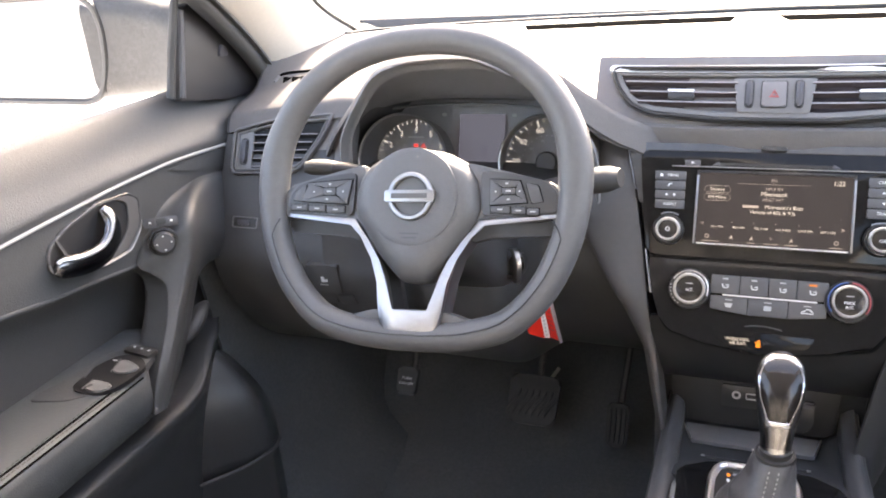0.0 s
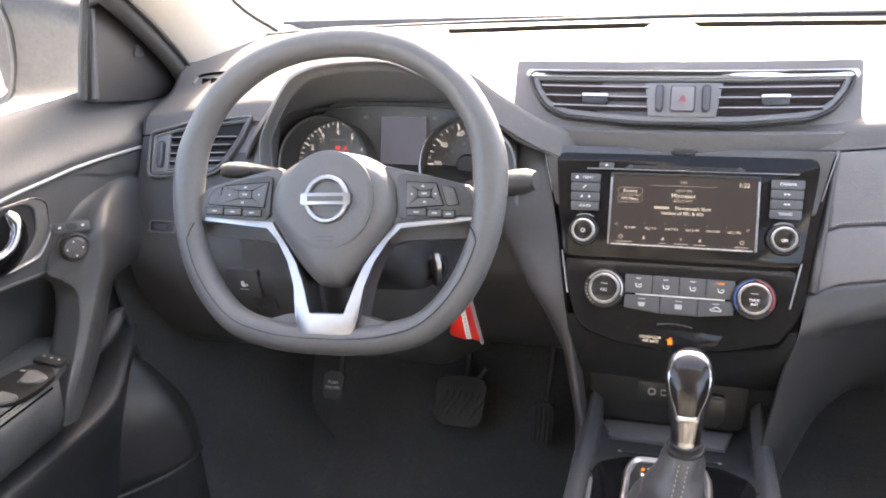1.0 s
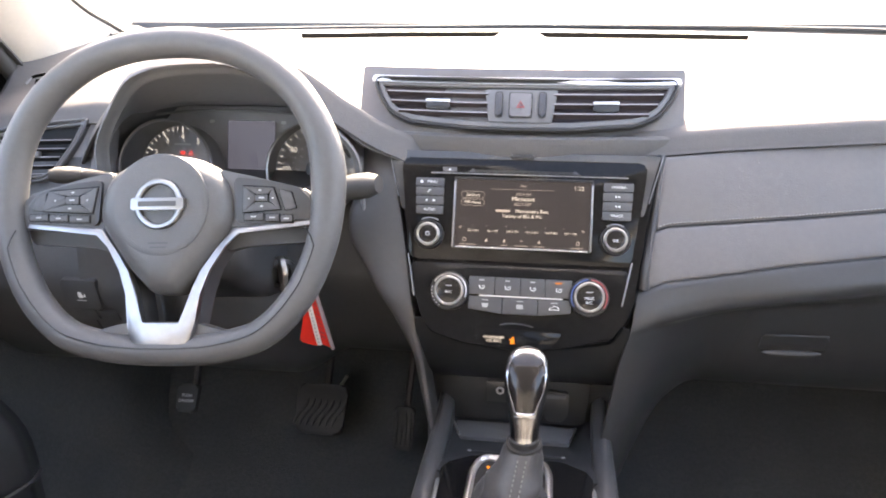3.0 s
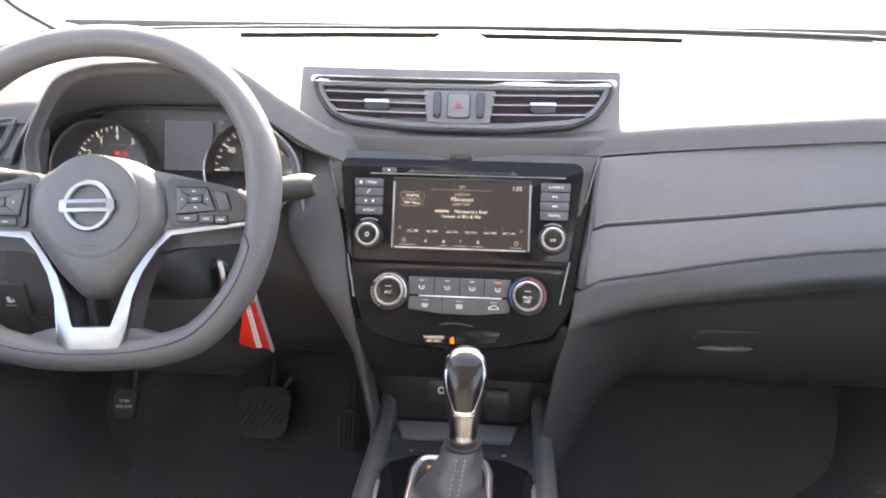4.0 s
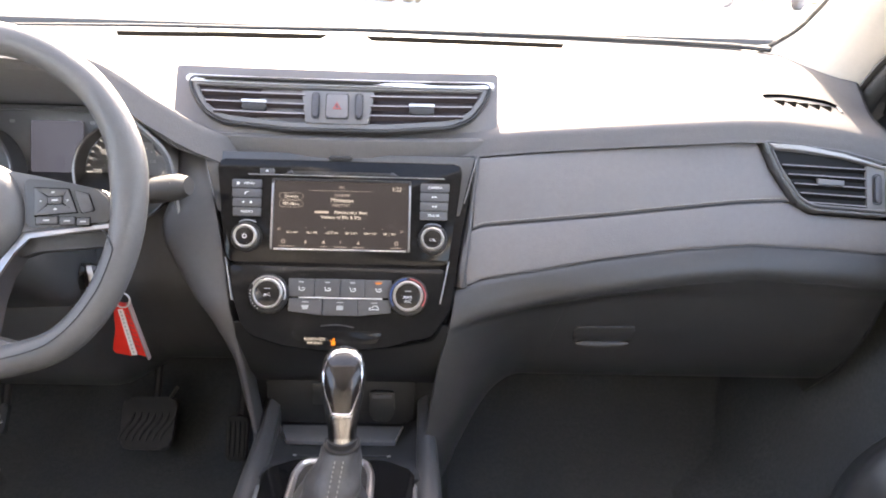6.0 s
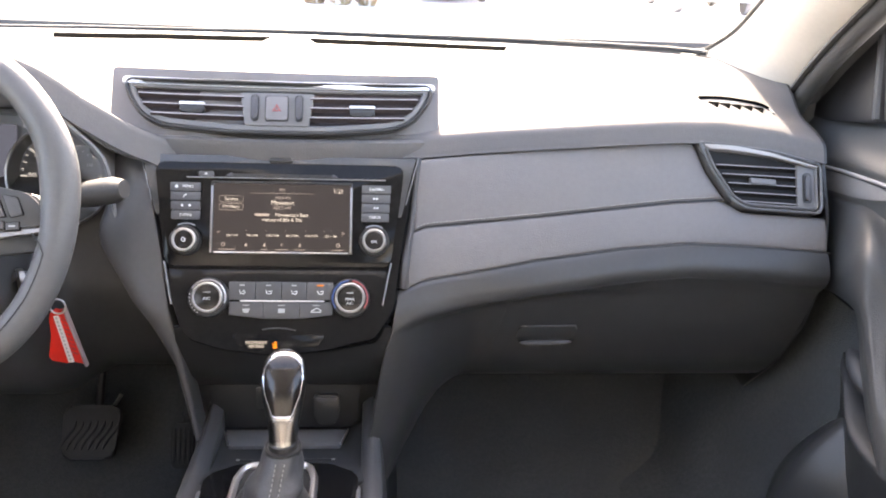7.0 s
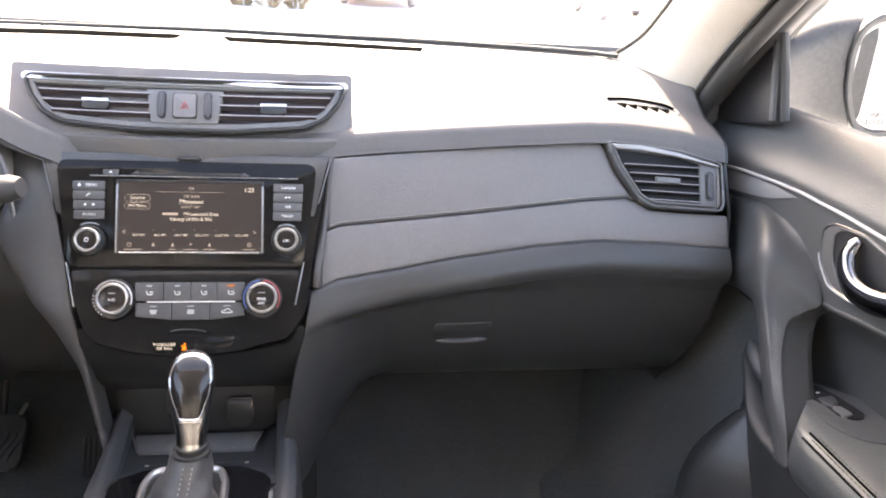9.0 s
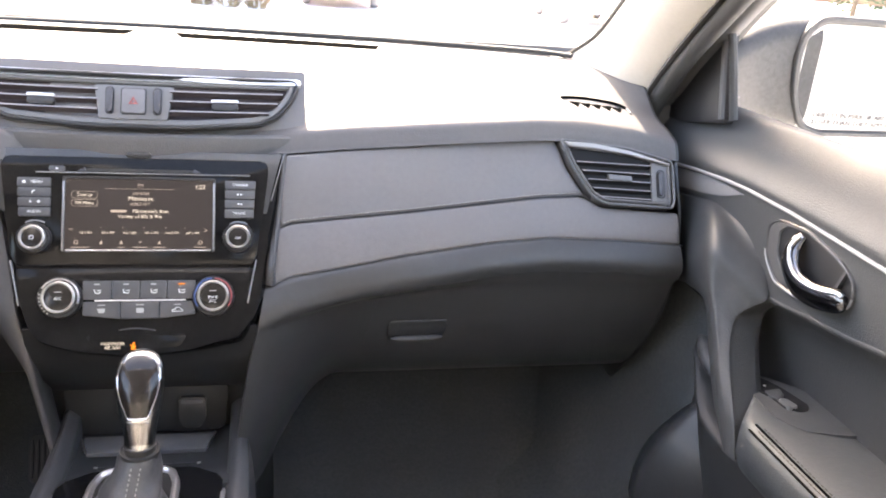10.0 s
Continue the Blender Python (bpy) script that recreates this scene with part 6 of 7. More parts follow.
for k, ring in enumerate(folds):
    f = k / 17
    for j, (x, y, z) in enumerate(ring):
        a = 2 * math.pi * j / 40
        crease = 0.0026 * (1 - f) * math.cos(a) ** 2 * math.sin(5 * a + 9 * f) + 0.0016 * math.cos(a) ** 2 * math.sin(11 * f - 3 * a)
        ring[j] = (x + crease * math.cos(a), y + crease * math.sin(a), z)
part("boot", loft(folds), BOOT, gear, "grey leather gear boot with centre stitching")
for dx in (-0.0045, 0.0045):
    for k in range(16):
        f0 = 0.04 + 0.93 * k / 16
        pts = []
        for f in (f0, f0 + 0.03):
            wob = 0.0022 * math.sin(f * 15) * (1 - f)
            pts.append((0.003 + 0.0185 * f ** 0.7 + dx, 0.775 + 0.014 * f - (0.032 * (1 - f) + 0.02 + wob) - 0.0004, 0.714 + 0.072 * f))
        part("boot_stitch", tube(pts, 0.0007, 5), THREAD, gear)
part("collar", loft([oval(0.0215, 0.79, 0.781, 0.0195, 0.02), oval(0.0215, 0.79, 0.7855, 0.0205, 0.021), oval(0.0215, 0.79, 0.7885, 0.0195, 0.0205), oval(0.0215, 0.791, 0.7885, 0.0165, 0.017), oval(0.0215, 0.791, 0.794, 0.016, 0.0165)]), BLACK, gear)
KN = [(0.79, 0.792, 0.0152, 0.016), (0.798, 0.795, 0.0155, 0.0168), (0.812, 0.8, 0.0172, 0.0187), (0.828, 0.806, 0.0207, 0.021), (0.845, 0.813, 0.0237, 0.0228), (0.858, 0.8185, 0.0246, 0.0222), (0.868, 0.8225, 0.0232, 0.0198), (0.8755, 0.826, 0.0185, 0.015), (0.8795, 0.828, 0.011, 0.009), (0.881, 0.829, 0.001, 0.001)]
knob_bm = loft([oval(0.0215, y, z, rx, ry, 36, lean=ry * 0.25) for z, y, rx, ry in KN])
knob_tree = BVHTree.FromBMesh(knob_bm)
part("knob", knob_bm, KNOB, gear, "satin silver gear knob with a glossy black face", sharp=60)
VIEW_UP, VIEW_OUT = Vector((0, 0.53, 0.848)), Vector((0, -0.848, 0.53))


def knob_skin(u, v, out=0.0006):
    """The place on the knob's skin under the point (u, v) of its slanting face."""
    start = Vector((0.0215, 0.8, 0.83)) + Vector((u, 0, 0)) + VIEW_UP * v + VIEW_OUT * 0.2
    hit, normal, _, _ = knob_tree.ray_cast(start, -VIEW_OUT)
    return hit + VIEW_OUT * out if hit else start - VIEW_OUT * 0.2


loop = [(0.0, 0.0555), (0.0095, 0.0535), (0.0165, 0.0475), (0.0203, 0.037), (0.0205, 0.027), (0.0182, 0.013), (0.0135, 0.0), (0.0105, -0.0085), (0.007, -0.0102), (0.0, -0.0105)]
loop = loop + [(-u, v) for u, v in loop[8:0:-1]]
part("bright_loop", tube([knob_skin(p[0], p[1], 0.0003) for p in cr([(u, v, 0) for u, v in loop], 64, closed=True)], 0.0013, 8, closed=True), CHROME, gear, "bright outline of the knob face")
face_rows = []
for v in np.linspace(-0.0098, 0.0545, 18):
    half = float(np.interp(v, [q[1] for q in loop[9::-1]], [q[0] for q in loop[9::-1]]))
    face_rows.append([knob_skin(u * max(half, 0.001), v, 0.0007) for u in np.linspace(-0.95, 0.95, 14)])
part("knob_face", shell(face_rows, 0.0006), DARKGLOSS, gear, "glossy black knob face")
part("bright_neck", shell([[knob_skin(u * (0.0135 - 0.002 * f), -0.036 + 0.022 * f, 0.0008) for u in np.linspace(-1, 1, 12)] for f in np.linspace(0, 1, 6)], 0.0008), DARKCHROME, gear)
part("knob_button", shell([[knob_skin(u, v, 0.0014) for u in np.linspace(-0.0055, 0.0055, 6)] for v in np.linspace(-0.028, -0.016, 4)], 0.0008), DARKCHROME, gear)


# ---- doors ----
LINE_Z = [(-0.1, 1.02), (0.3, 1.025), (0.62, 1.033), (0.72, 1.0385), (0.8, 1.0425), (0.9, 1.0435), (0.95, 1.041), (1.03, 1.0345), (1.09, 1.027), (1.3, 1.02)]
LIP_Z = [(-0.1, 0.972), (0.45, 0.968), (0.6, 0.957), (0.67, 0.945), (0.75, 0.936), (0.8, 0.929), (0.86, 0.924), (1.3, 0.92)]
# the grip column: front edge, ridge and rear edge from its foot to the fan-shaped top
GRIP_FRONT = [(0.69, 0.742, 0.774), (0.698, 0.79, 0.806), (0.71, 0.838, 0.846), (0.719, 0.870, 0.876), (0.726, 0.895, 0.890), (0.737, 0.93, 0.887), (0.748, 0.985, 0.878), (0.754, 1.04, 0.871), (0.757, 1.06, 0.93), (0.757, 1.075, 0.982), (0.7585, 1.08, 0.988)]
GRIP_RIDGE = [(0.682, 0.724, 0.776), (0.682, 0.736, 0.805), (0.686, 0.772, 0.848), (0.694, 0.806, 0.884), (0.699, 0.830, 0.907), (0.7, 0.848, 0.93), (0.702, 0.862, 0.954), (0.706, 0.874, 0.976), (0.722, 0.9, 0.993), (0.746, 0.945, 1.001), (0.7585, 0.968, 1.005)]
GRIP_REAR = [(0.684, 0.708, 0.778), (0.684, 0.722, 0.812), (0.692, 0.755, 0.845), (0.702, 0.786, 0.873), (0.712, 0.806, 0.894), (0.723, 0.818, 0.908), (0.738, 0.818, 0.92), (0.75, 0.81, 0.937), (0.757, 0.842, 0.966), (0.7575, 0.876, 0.988), (0.7585, 0.9, 0.999)]


def door_top_x(y, z):
    """How far out the door's upper skin lies: the rolled sill above the bright line, the flat insert below it."""
    line = blend(y, LINE_Z)
    f = min(1.0, max(0.0, (z - line) / (1.113 - line)))
    return 0.757 + 0.066 * f ** 1.7 - 0.0035 * step(0, 0.15, f)


def door(s):
    dy, dz = 0.013 * s, 0.004 * s
    t = thing("car_door", (side(s, 0.76), 0.6, 0.45), "grey closed front car door with chrome handle and padded armrest", "car door", "front doors")

    def at(x, y, z):
        return (side(s, x), y + dy, z + dz)

    rings = []
    for y in np.linspace(-0.12, 1.28, 80):
        lip = blend(y, LIP_Z)
        zs = np.concatenate((np.linspace(lip, blend(y, LINE_Z), 12), np.linspace(blend(y, LINE_Z) + 0.003, 1.113, 22)))
        ring = [at(door_top_x(y, z), y, z) for z in zs]
        rings.append([at(0.775, y, lip + 0.004), at(0.761, y, lip - 0.0005)] + ring + [at(0.83, y, 1.1155), at(0.838, y, 1.116), at(0.843, y, 1.113), at(0.86, y, 1.1), at(0.86, y, lip)])
    part("upper_panel", loft(rings), DOOR, t, "grey grained upper door trim", sharp=60)
    rings = []
    for y in np.linspace(-0.12, 1.28, 60):
        lip = blend(y, LIP_Z)
        zs = np.linspace(0.43, lip, 30)
        rings.append([at(0.792 - 0.02 * step(lip - 0.03, lip, z) - 0.02 * step(0.84, 0.7, z) * step(1.0, 0.8, y), y, z) for z in zs] + [at(0.855, y, lip), at(0.855, y, 0.43)])
    part("lower_panel", loft(rings), DOORLOW, t, "dark lower door panel", sharp=60)
    # bright line along the foot of the rolled sill, lip of the insert
    part("bright_line", tube([at(0.7545, y, blend(y, LINE_Z)) for y in np.linspace(-0.05, 1.085, 90)], 0.0024, 8), SILVERPAINT, t)
    part("insert_lip", tube([at(0.7605, y, blend(y, LIP_Z) + 0.003) for y in np.linspace(-0.1, 0.815, 40)], 0.0045, 10), DOOR, t)
    wedge = [(1.079, 1.0235), (1.078, 0.996), (1.045, 1.002), (1.0, 1.008), (0.955, 1.017), (0.905, 1.034), (0.95, 1.0355), (1.0, 1.033), (1.05, 1.0275)]
    msail = basis((side(s, 0.7565), dy, dz), (0, -s, 0), (0, 0, 1))
    flip = lambda o: [(-s * u, v) for u, v in o]
    # passenger's wedge made pale for the window's reflection; driver's stays door plastic
    part("insert_front_trim", prism(flip(wedge), -0.004, 0.0012), WEDGEGLEAM if s > 0 else DOOR, t, "wedge of trim, window gleam painted on the passenger's side", m=msail)
    # grip column
    rows = []
    for f, r, b in zip(GRIP_FRONT, GRIP_RIDGE, GRIP_REAR):
        f, r, b = Vector(f), Vector(r), Vector(b)
        rows.append([f + Vector((0.06, 0.004, -0.004)), f + Vector((0.012, 0.001, -0.001)), f, f.lerp(r, 0.35) + Vector((-0.001, 0, 0)), f.lerp(r, 0.72) + Vector((-0.0025, 0, 0)), r, r.lerp(b, 0.45) + Vector((-0.0012, 0, 0)), b, b + Vector((0.006, 0.002, -0.001)), b + Vector((0.045, 0.008, -0.003))])
    cols = [cr([row[i] for row in rows], 70) for i in range(len(rows[0]))]
    rings = [cr([c[k] for c in cols], 44) for k in range(70)]
    part("grip_column", loft([[at(*p) for p in ring] for ring in rings]), DOOR, t, "smooth grey plastic grip column", sharp=75)
    # pocket moulding below the armrest
    rings = []
    for y in np.linspace(-0.1, 0.985, 40):
        out = 0.05 * step(0.8, 0.96, y) + 0.002 + 0.03 * step(0.93, 0.985, y)
        top = 0.75 + 0.012 * s + 0.038 * step(0.78, 0.95, y)
        rings.append([at(p[0], y, p[1]) for p in cr([(0.79, top + 0.006, 0), (0.722 + out, top + 0.005, 0), (0.704 + out, top + 0.001, 0), (0.7 + out, top - 0.006, 0), (0.708 + out, top - 0.03, 0), (0.728 + out, 0.66, 0), (0.75 + out, 0.54, 0), (0.765 + out, 0.44, 0), (0.8, 0.44, 0)], 28)])
    part("door_pocket", loft(rings), DOORLOW, t, "dark moulded door pocket", sharp=70)
    # soft bump ahead of the grip column
    rings = []
    for k in range(13):
        f = k / 12
        r = 0.015 * math.sin(math.pi * (0.04 + 0.92 * f)) ** 0.7
        cy, cz = 0.91 - 0.08 * f, 0.83 - 0.03 * f
        rings.append([at(0.742 - 1.25 * r * math.sin(a), cy + 0.3 * r * math.cos(a), cz + r * math.cos(a)) for a in np.linspace(-0.3, math.pi + 0.3, 14)])
    part("trim_bump", loft(rings), DOORLOW, t, sharp=80)
    # handle
    bez = rounded([(0.677, 0.981), (0.7, 0.966), (0.76, 0.9555), (0.805, 0.956), (0.834, 0.982), (0.84, 1.02), (0.822, 1.034), (0.77, 1.038), (0.711, 1.026), (0.682, 1.008)], 0.013, 4)
    bez = [(q.x, q.y - 0.0035 * step(1.0, 1.03, q.y)) for q in cr([(y, z, 0) for y, z in bez[::2]], 72, closed=True)]
    mdoor = basis((side(s, 0.757), dy, dz), (0, -s, 0), (0, 0, 1))
    handle = part("handle_bezel", hoop(flip(bez), flip(inset(bez, 0.0022)), -0.006, 0.0042, 0.0009), VENTRIM, t, "door handle cup with a highlight drawn on its ring", m=mdoor)
    # pale tube drawn as the highlight on the ring's lower edge
    low_edge = [Vector((u, v, 0.0042)) for u, v in flip(bez) if v < 0.99]
    part("ring_highlight", tube([mdoor @ p for p in sorted(low_edge, key=lambda p: p.x)], 0.0013, 6), SILVERPAINT, handle)
    part("handle_cup", prism(flip(inset(bez, 0.002)), -0.008, 0.0008), HANDLECUP, handle, m=mdoor)
    cup = inset(bez, 0.0025)
    part("cup_inner_ring", hoop(flip(cup), flip([(0.748 + (u - 0.748) * 0.86 - 0.008, 0.998 + (v - 0.998) * 0.86 + 0.003) for u, v in cup]), -0.006, 0.0034, 0.0012), DARK, handle, m=mdoor)
    lever = cr([(0.774, 1.026, 0.004), (0.7765, 1.017, 0.0085), (0.776, 1.005, 0.0125), (0.767, 0.99, 0.0155), (0.748, 0.979, 0.017), (0.722, 0.977, 0.0165), (0.699, 0.981, 0.014), (0.681, 0.986, 0.009)], 40)
    widths = [blend(k / 39, [(0, 0.006), (0.1, 0.0095), (0.35, 0.0135), (0.6, 0.0145), (0.92, 0.0135), (0.97, 0.012), (1.0, 0.008)]) for k in range(40)]
    # satin tube drawn as the highlight along the lever's edge
    edge_line = [mdoor @ Vector((-s * (q[0] - 0.55 * w_ * (1 - k / 39)), q[1] + 0.75 * w_ * min(1.0, k / 16), q[2] + 0.007)) for k, (q, w_) in enumerate(zip(lever, widths))]
    part("handle_lever", tube([mdoor @ Vector((-s * p[0], p[1], p[2])) for p in lever], widths, 18, 0.5, up=(-s, 0, 0)), LEVER, handle, "curved chrome pull lever")
    part("lever_highlight", tube(edge_line, 0.0026, 8), SATIN, handle, "highlight drawn along the lever's inner edge")
    part("lever_guide", prism(flip(rounded([(0.694, 1.014), (0.6975, 1.014), (0.709, 0.985), (0.704, 0.985)], 0.001)), 0.0008, 0.006), GREYKEY, handle, m=mdoor)
    # armrest with stitched edge and window switches
    rings = []
    for y in np.linspace(-0.1, 0.785, 44):
        tip = step(0.785, 0.7, y)
        rise = 0.004 * step(0.5, 0.2, y)
        ring = [(0.8, 0.834), (0.77, 0.837), (0.725, 0.8385), (0.7, 0.838), (0.687, 0.834), (0.6805, 0.825), (0.6795, 0.812), (0.684, 0.79), (0.697, 0.765), (0.72, 0.75), (0.79, 0.75)]
        rings.append([(side(s, max(p[0], 0.68 + 0.9 * max(0.0, y - 0.708 - 0.012 * s) + 0.2 * (p[0] - 0.68))), y, p[1] + rise) for p in cr([(a, b, 0) for a, b in ring], 34)])
    part("armrest", loft(rings), ARM, t, "padded armrest with double stitching", sharp=60)
    for off in (0.6868, 0.6945):
        pts = [(side(s, off), y, 0.8348 + (0.0022 if off > 0.69 else 0.0) + 0.004 * step(0.5, 0.2, y)) for y in np.linspace(0.0, 0.7, 110)]
        part("armrest_stitching", both_of(*[tube([Vector(pts[i]), Vector(pts[i]).lerp(Vector(pts[i + 1]), 0.65)], 0.0007, 5) for i in range(109)]), DARKTHREAD, t)
    # near-black tubes draw the shade of the stitched grooves
    for off, up in ((0.6832, 0.8306), (0.6905, 0.8364)):
        part("armrest_groove", tube([(side(s, off), y, up + 0.004 * step(0.5, 0.2, y)) for y in np.linspace(0.0, 0.7 + 0.008 * s, 40)], 0.0013, 6), HOLESHADE, t)
    outline = [(-0.79, 0.603), (-0.777, 0.657), (-0.773, 0.72), (-0.741, 0.746), (-0.712, 0.74), (-0.699, 0.7), (-0.706, 0.65), (-0.739, 0.615)] if s < 0 else [(0.708, 0.755), (0.716, 0.795), (0.745, 0.81), (0.782, 0.765), (0.8, 0.71), (0.803, 0.672), (0.762, 0.675), (0.722, 0.688), (0.706, 0.718)]
    part("switch_plate", prism(rounded(outline, 0.014, 4), 0.83, 0.8393, 0.0006), DOOR, t)
    if s < 0:
        k = part("window_switch_well", prism(rounded([(-0.756, 0.643), (-0.757, 0.66), (-0.761, 0.679), (-0.757, 0.7), (-0.75, 0.715), (-0.7386, 0.721), (-0.7158, 0.718), (-0.697, 0.703), (-0.6945, 0.6724), (-0.699, 0.6487), (-0.711, 0.635), (-0.7305, 0.632), (-0.746, 0.634)], 0.007), 0.836, 0.8412, 0.0008), WELL, t)
        for keys in ([(-0.7345, 0.6385), (-0.7357, 0.658), (-0.7063, 0.6545), (-0.7028, 0.6468), (-0.7135, 0.6356)], [(-0.7282, 0.679), (-0.7365, 0.7053), (-0.7228, 0.7045), (-0.6998, 0.695), (-0.7018, 0.684), (-0.7141, 0.6775)]):
            part("window_switch", prism(rounded(keys, 0.005, 4), 0.838, 0.8438, 0.0024, 4), SWITCHTOP, k, "smooth grey window switch")
        for a, b in (((-0.7375, 0.638), (-0.739, 0.6595)), ((-0.754, 0.659), (-0.761, 0.682)), ((-0.7305, 0.679), (-0.7395, 0.707))):
            part("switch_wall", tube([(*a, 0.8414), (*b, 0.8414)], 0.0012, 6), GREYKEY, k)
        part("switch_mark", prism(rrect(0.007, 0.003, 0.0006, cu=-0.7455, cv=0.7035), 0.8412, 0.8417), DIMPRINT, k)
        lockm = Matrix.Translation((-0.729, 0.731, 0.8402)) @ Matrix.Rotation(radians(-8), 4, "Z")
        k = part("lock_switch", prism(rrect(0.046, 0.018, 0.004), -0.002, 0.0035, 0.0012), BLACK, t, m=lockm)
        for j in (-1, 0, 1):
            part("switch_mark", prism(rrect(0.003, 0.003, 0.001), 0.0035, 0.004), PRINT, k, m=lockm @ Matrix.Translation((0.013 * j, 0.002, 0)))
        kn = Vector(at(0.7285, 0.838, 0.956))
        face = basis(kn, (0.678, 0.735, 0), (-0.2, 0, 1))
        mk = part("mirror_adjust_knob", lathe([(0.0195, -0.006), (0.0195, 0.0015), (0.0175, 0.0025), (0.0162, 0.001), (0.0155, 0.001), (0.0152, 0.0055), (0.0138, 0.0068), (0.001, 0.0072)], 36), BLACK, t, "round black mirror adjusting knob", m=face)
        part("knob_top", lathe([(0.0136, 0.0066), (0.0125, 0.0076), (0.001, 0.008)], 32), KEYBLACK, mk, m=face)
        for a in (0, 90, 180, 270):
            part("knob_arrow", prism([(-0.0016, 0), (0.0016, 0), (0, 0.0022)], 0, 0.0004), PRINT, mk, m=face @ Matrix.Rotation(radians(a), 4, "Z") @ Matrix.Translation((0, 0.0085, 0.0078)))
        smat = basis(Vector(at(0.7335, 0.846, 0.982)), (0.678, 0.735, 0.0), (-0.35, 0.1, 1))
        k = part("mirror_select_switch", prism(rounded([(-0.022, -0.005), (0.022, -0.009), (0.022, 0.004), (-0.022, 0.008)], 0.003), -0.004, 0.0012, 0.0008), KEYBLACK, t, m=smat)
        part("switch_slider", prism(rrect(0.013, 0.008, 0.001), 0.001, 0.005, 0.001), BLACK, k, m=smat)
        for j in (-1, 1):
            part("switch_mark", prism(rrect(0.0035, 0.0025, 0.0006), 0.001, 0.0016), PRINT, k, m=smat @ Matrix.Translation((0.0135 * j, -0.001 * j, 0)))
    else:
        k = part("window_switch_well", prism(rounded([(0.7255, 0.7966), (0.7397, 0.799), (0.7525, 0.7738), (0.7615, 0.735), (0.757, 0.7255), (0.7442, 0.7225), (0.7295, 0.731), (0.7275, 0.7523), (0.722, 0.7666), (0.7165, 0.778)], 0.005), 0.836, 0.8412, 0.0008), WELL, t)
        part("window_switch", prism(rounded([(0.7285, 0.7455), (0.7386, 0.748), (0.7445, 0.7295), (0.7315, 0.7262)], 0.003, 4), 0.838, 0.844, 0.0024, 4), SWITCHTOP, k, "smooth grey window switch")
        part("switch_cover", prism(rounded([(0.7255, 0.768), (0.7476, 0.7714), (0.744, 0.7549), (0.7314, 0.7468), (0.7249, 0.7552)], 0.003, 3), 0.838, 0.8425, 0.0012), DOOR, k)
        for u, v in ((0.7305, 0.7885), (0.7335, 0.7795)):
            part("switch_mark", prism(rrect(0.0042, 0.003, 0.001, cu=u, cv=v), 0.8412, 0.8418), PRINT, k)
    # sail panel, window post, frame and belt seal
    sy = 0.03 * s
    sail = rounded([(1.006, 1.105), (1.038, 1.232), (1.075, 1.235), (1.13, 1.2), (1.2, 1.165), (1.3, 1.1), (1.3, 1.08), (1.12, 1.085)], 0.006, 3)
    sm = basis((side(s, 0.784), sy, 0), (0, -s, 0), (0, 0, 1))
    part("sail_panel", prism(flip(sail), -0.012, 0.004, 0.003), SAIL, t, m=sm)
    part("sail_edge", tube([(side(s, 0.7805), sy + 1.012, 1.11), (side(s, 0.7805), sy + 1.043, 1.228)], 0.005, 8), KEYBLACK, t)
    part("sail_boss", prism(flip(rounded([(1.108, 1.152), (1.132, 1.149), (1.13, 1.164), (1.118, 1.169)], 0.005, 4)), 0.003, 0.008, 0.002), KEYBLACK, t, m=sm)
    part("window_post", tube([(side(s, 0.79), sy + 0.998, 1.112), (side(s, 0.786), sy + 1.012, 1.17), (side(s, 0.775), sy + 1.035, 1.262)], 0.006, 8), RUBBER, t)
    top = [(side(s, 0.79), 1.24, 1.09), (side(s, 0.788), 1.18, 1.135), (side(s, 0.786), 1.13, 1.185), (side(s, 0.778), 1.05, 1.25), (side(s, 0.755), 0.85, 1.375), (side(s, 0.71), 0.6, 1.5), (side(s, 0.67), 0.3, 1.58), (side(s, 0.665), -0.25, 1.6)]
    part("window_frame", tube(cr(top, 30), 0.02, 12), DARK, t)
    pane = part("window_pane", loft([[(side(s, 0.822 - 0.15 * f ** 1.3), y0 + (y1 - y0) * k / 6, 1.1 + 0.47 * f) for k in range(7)] for f, y0, y1 in ((0, -0.25, 1.0), (0.3, -0.25, 1.03), (0.5, -0.25, 0.92), (0.75, -0.25, 0.72), (1.0, -0.25, 0.42))], closed=False), GLASS, t)
    pane.visible_shadow = False
    return t


door(-1)
door(1)
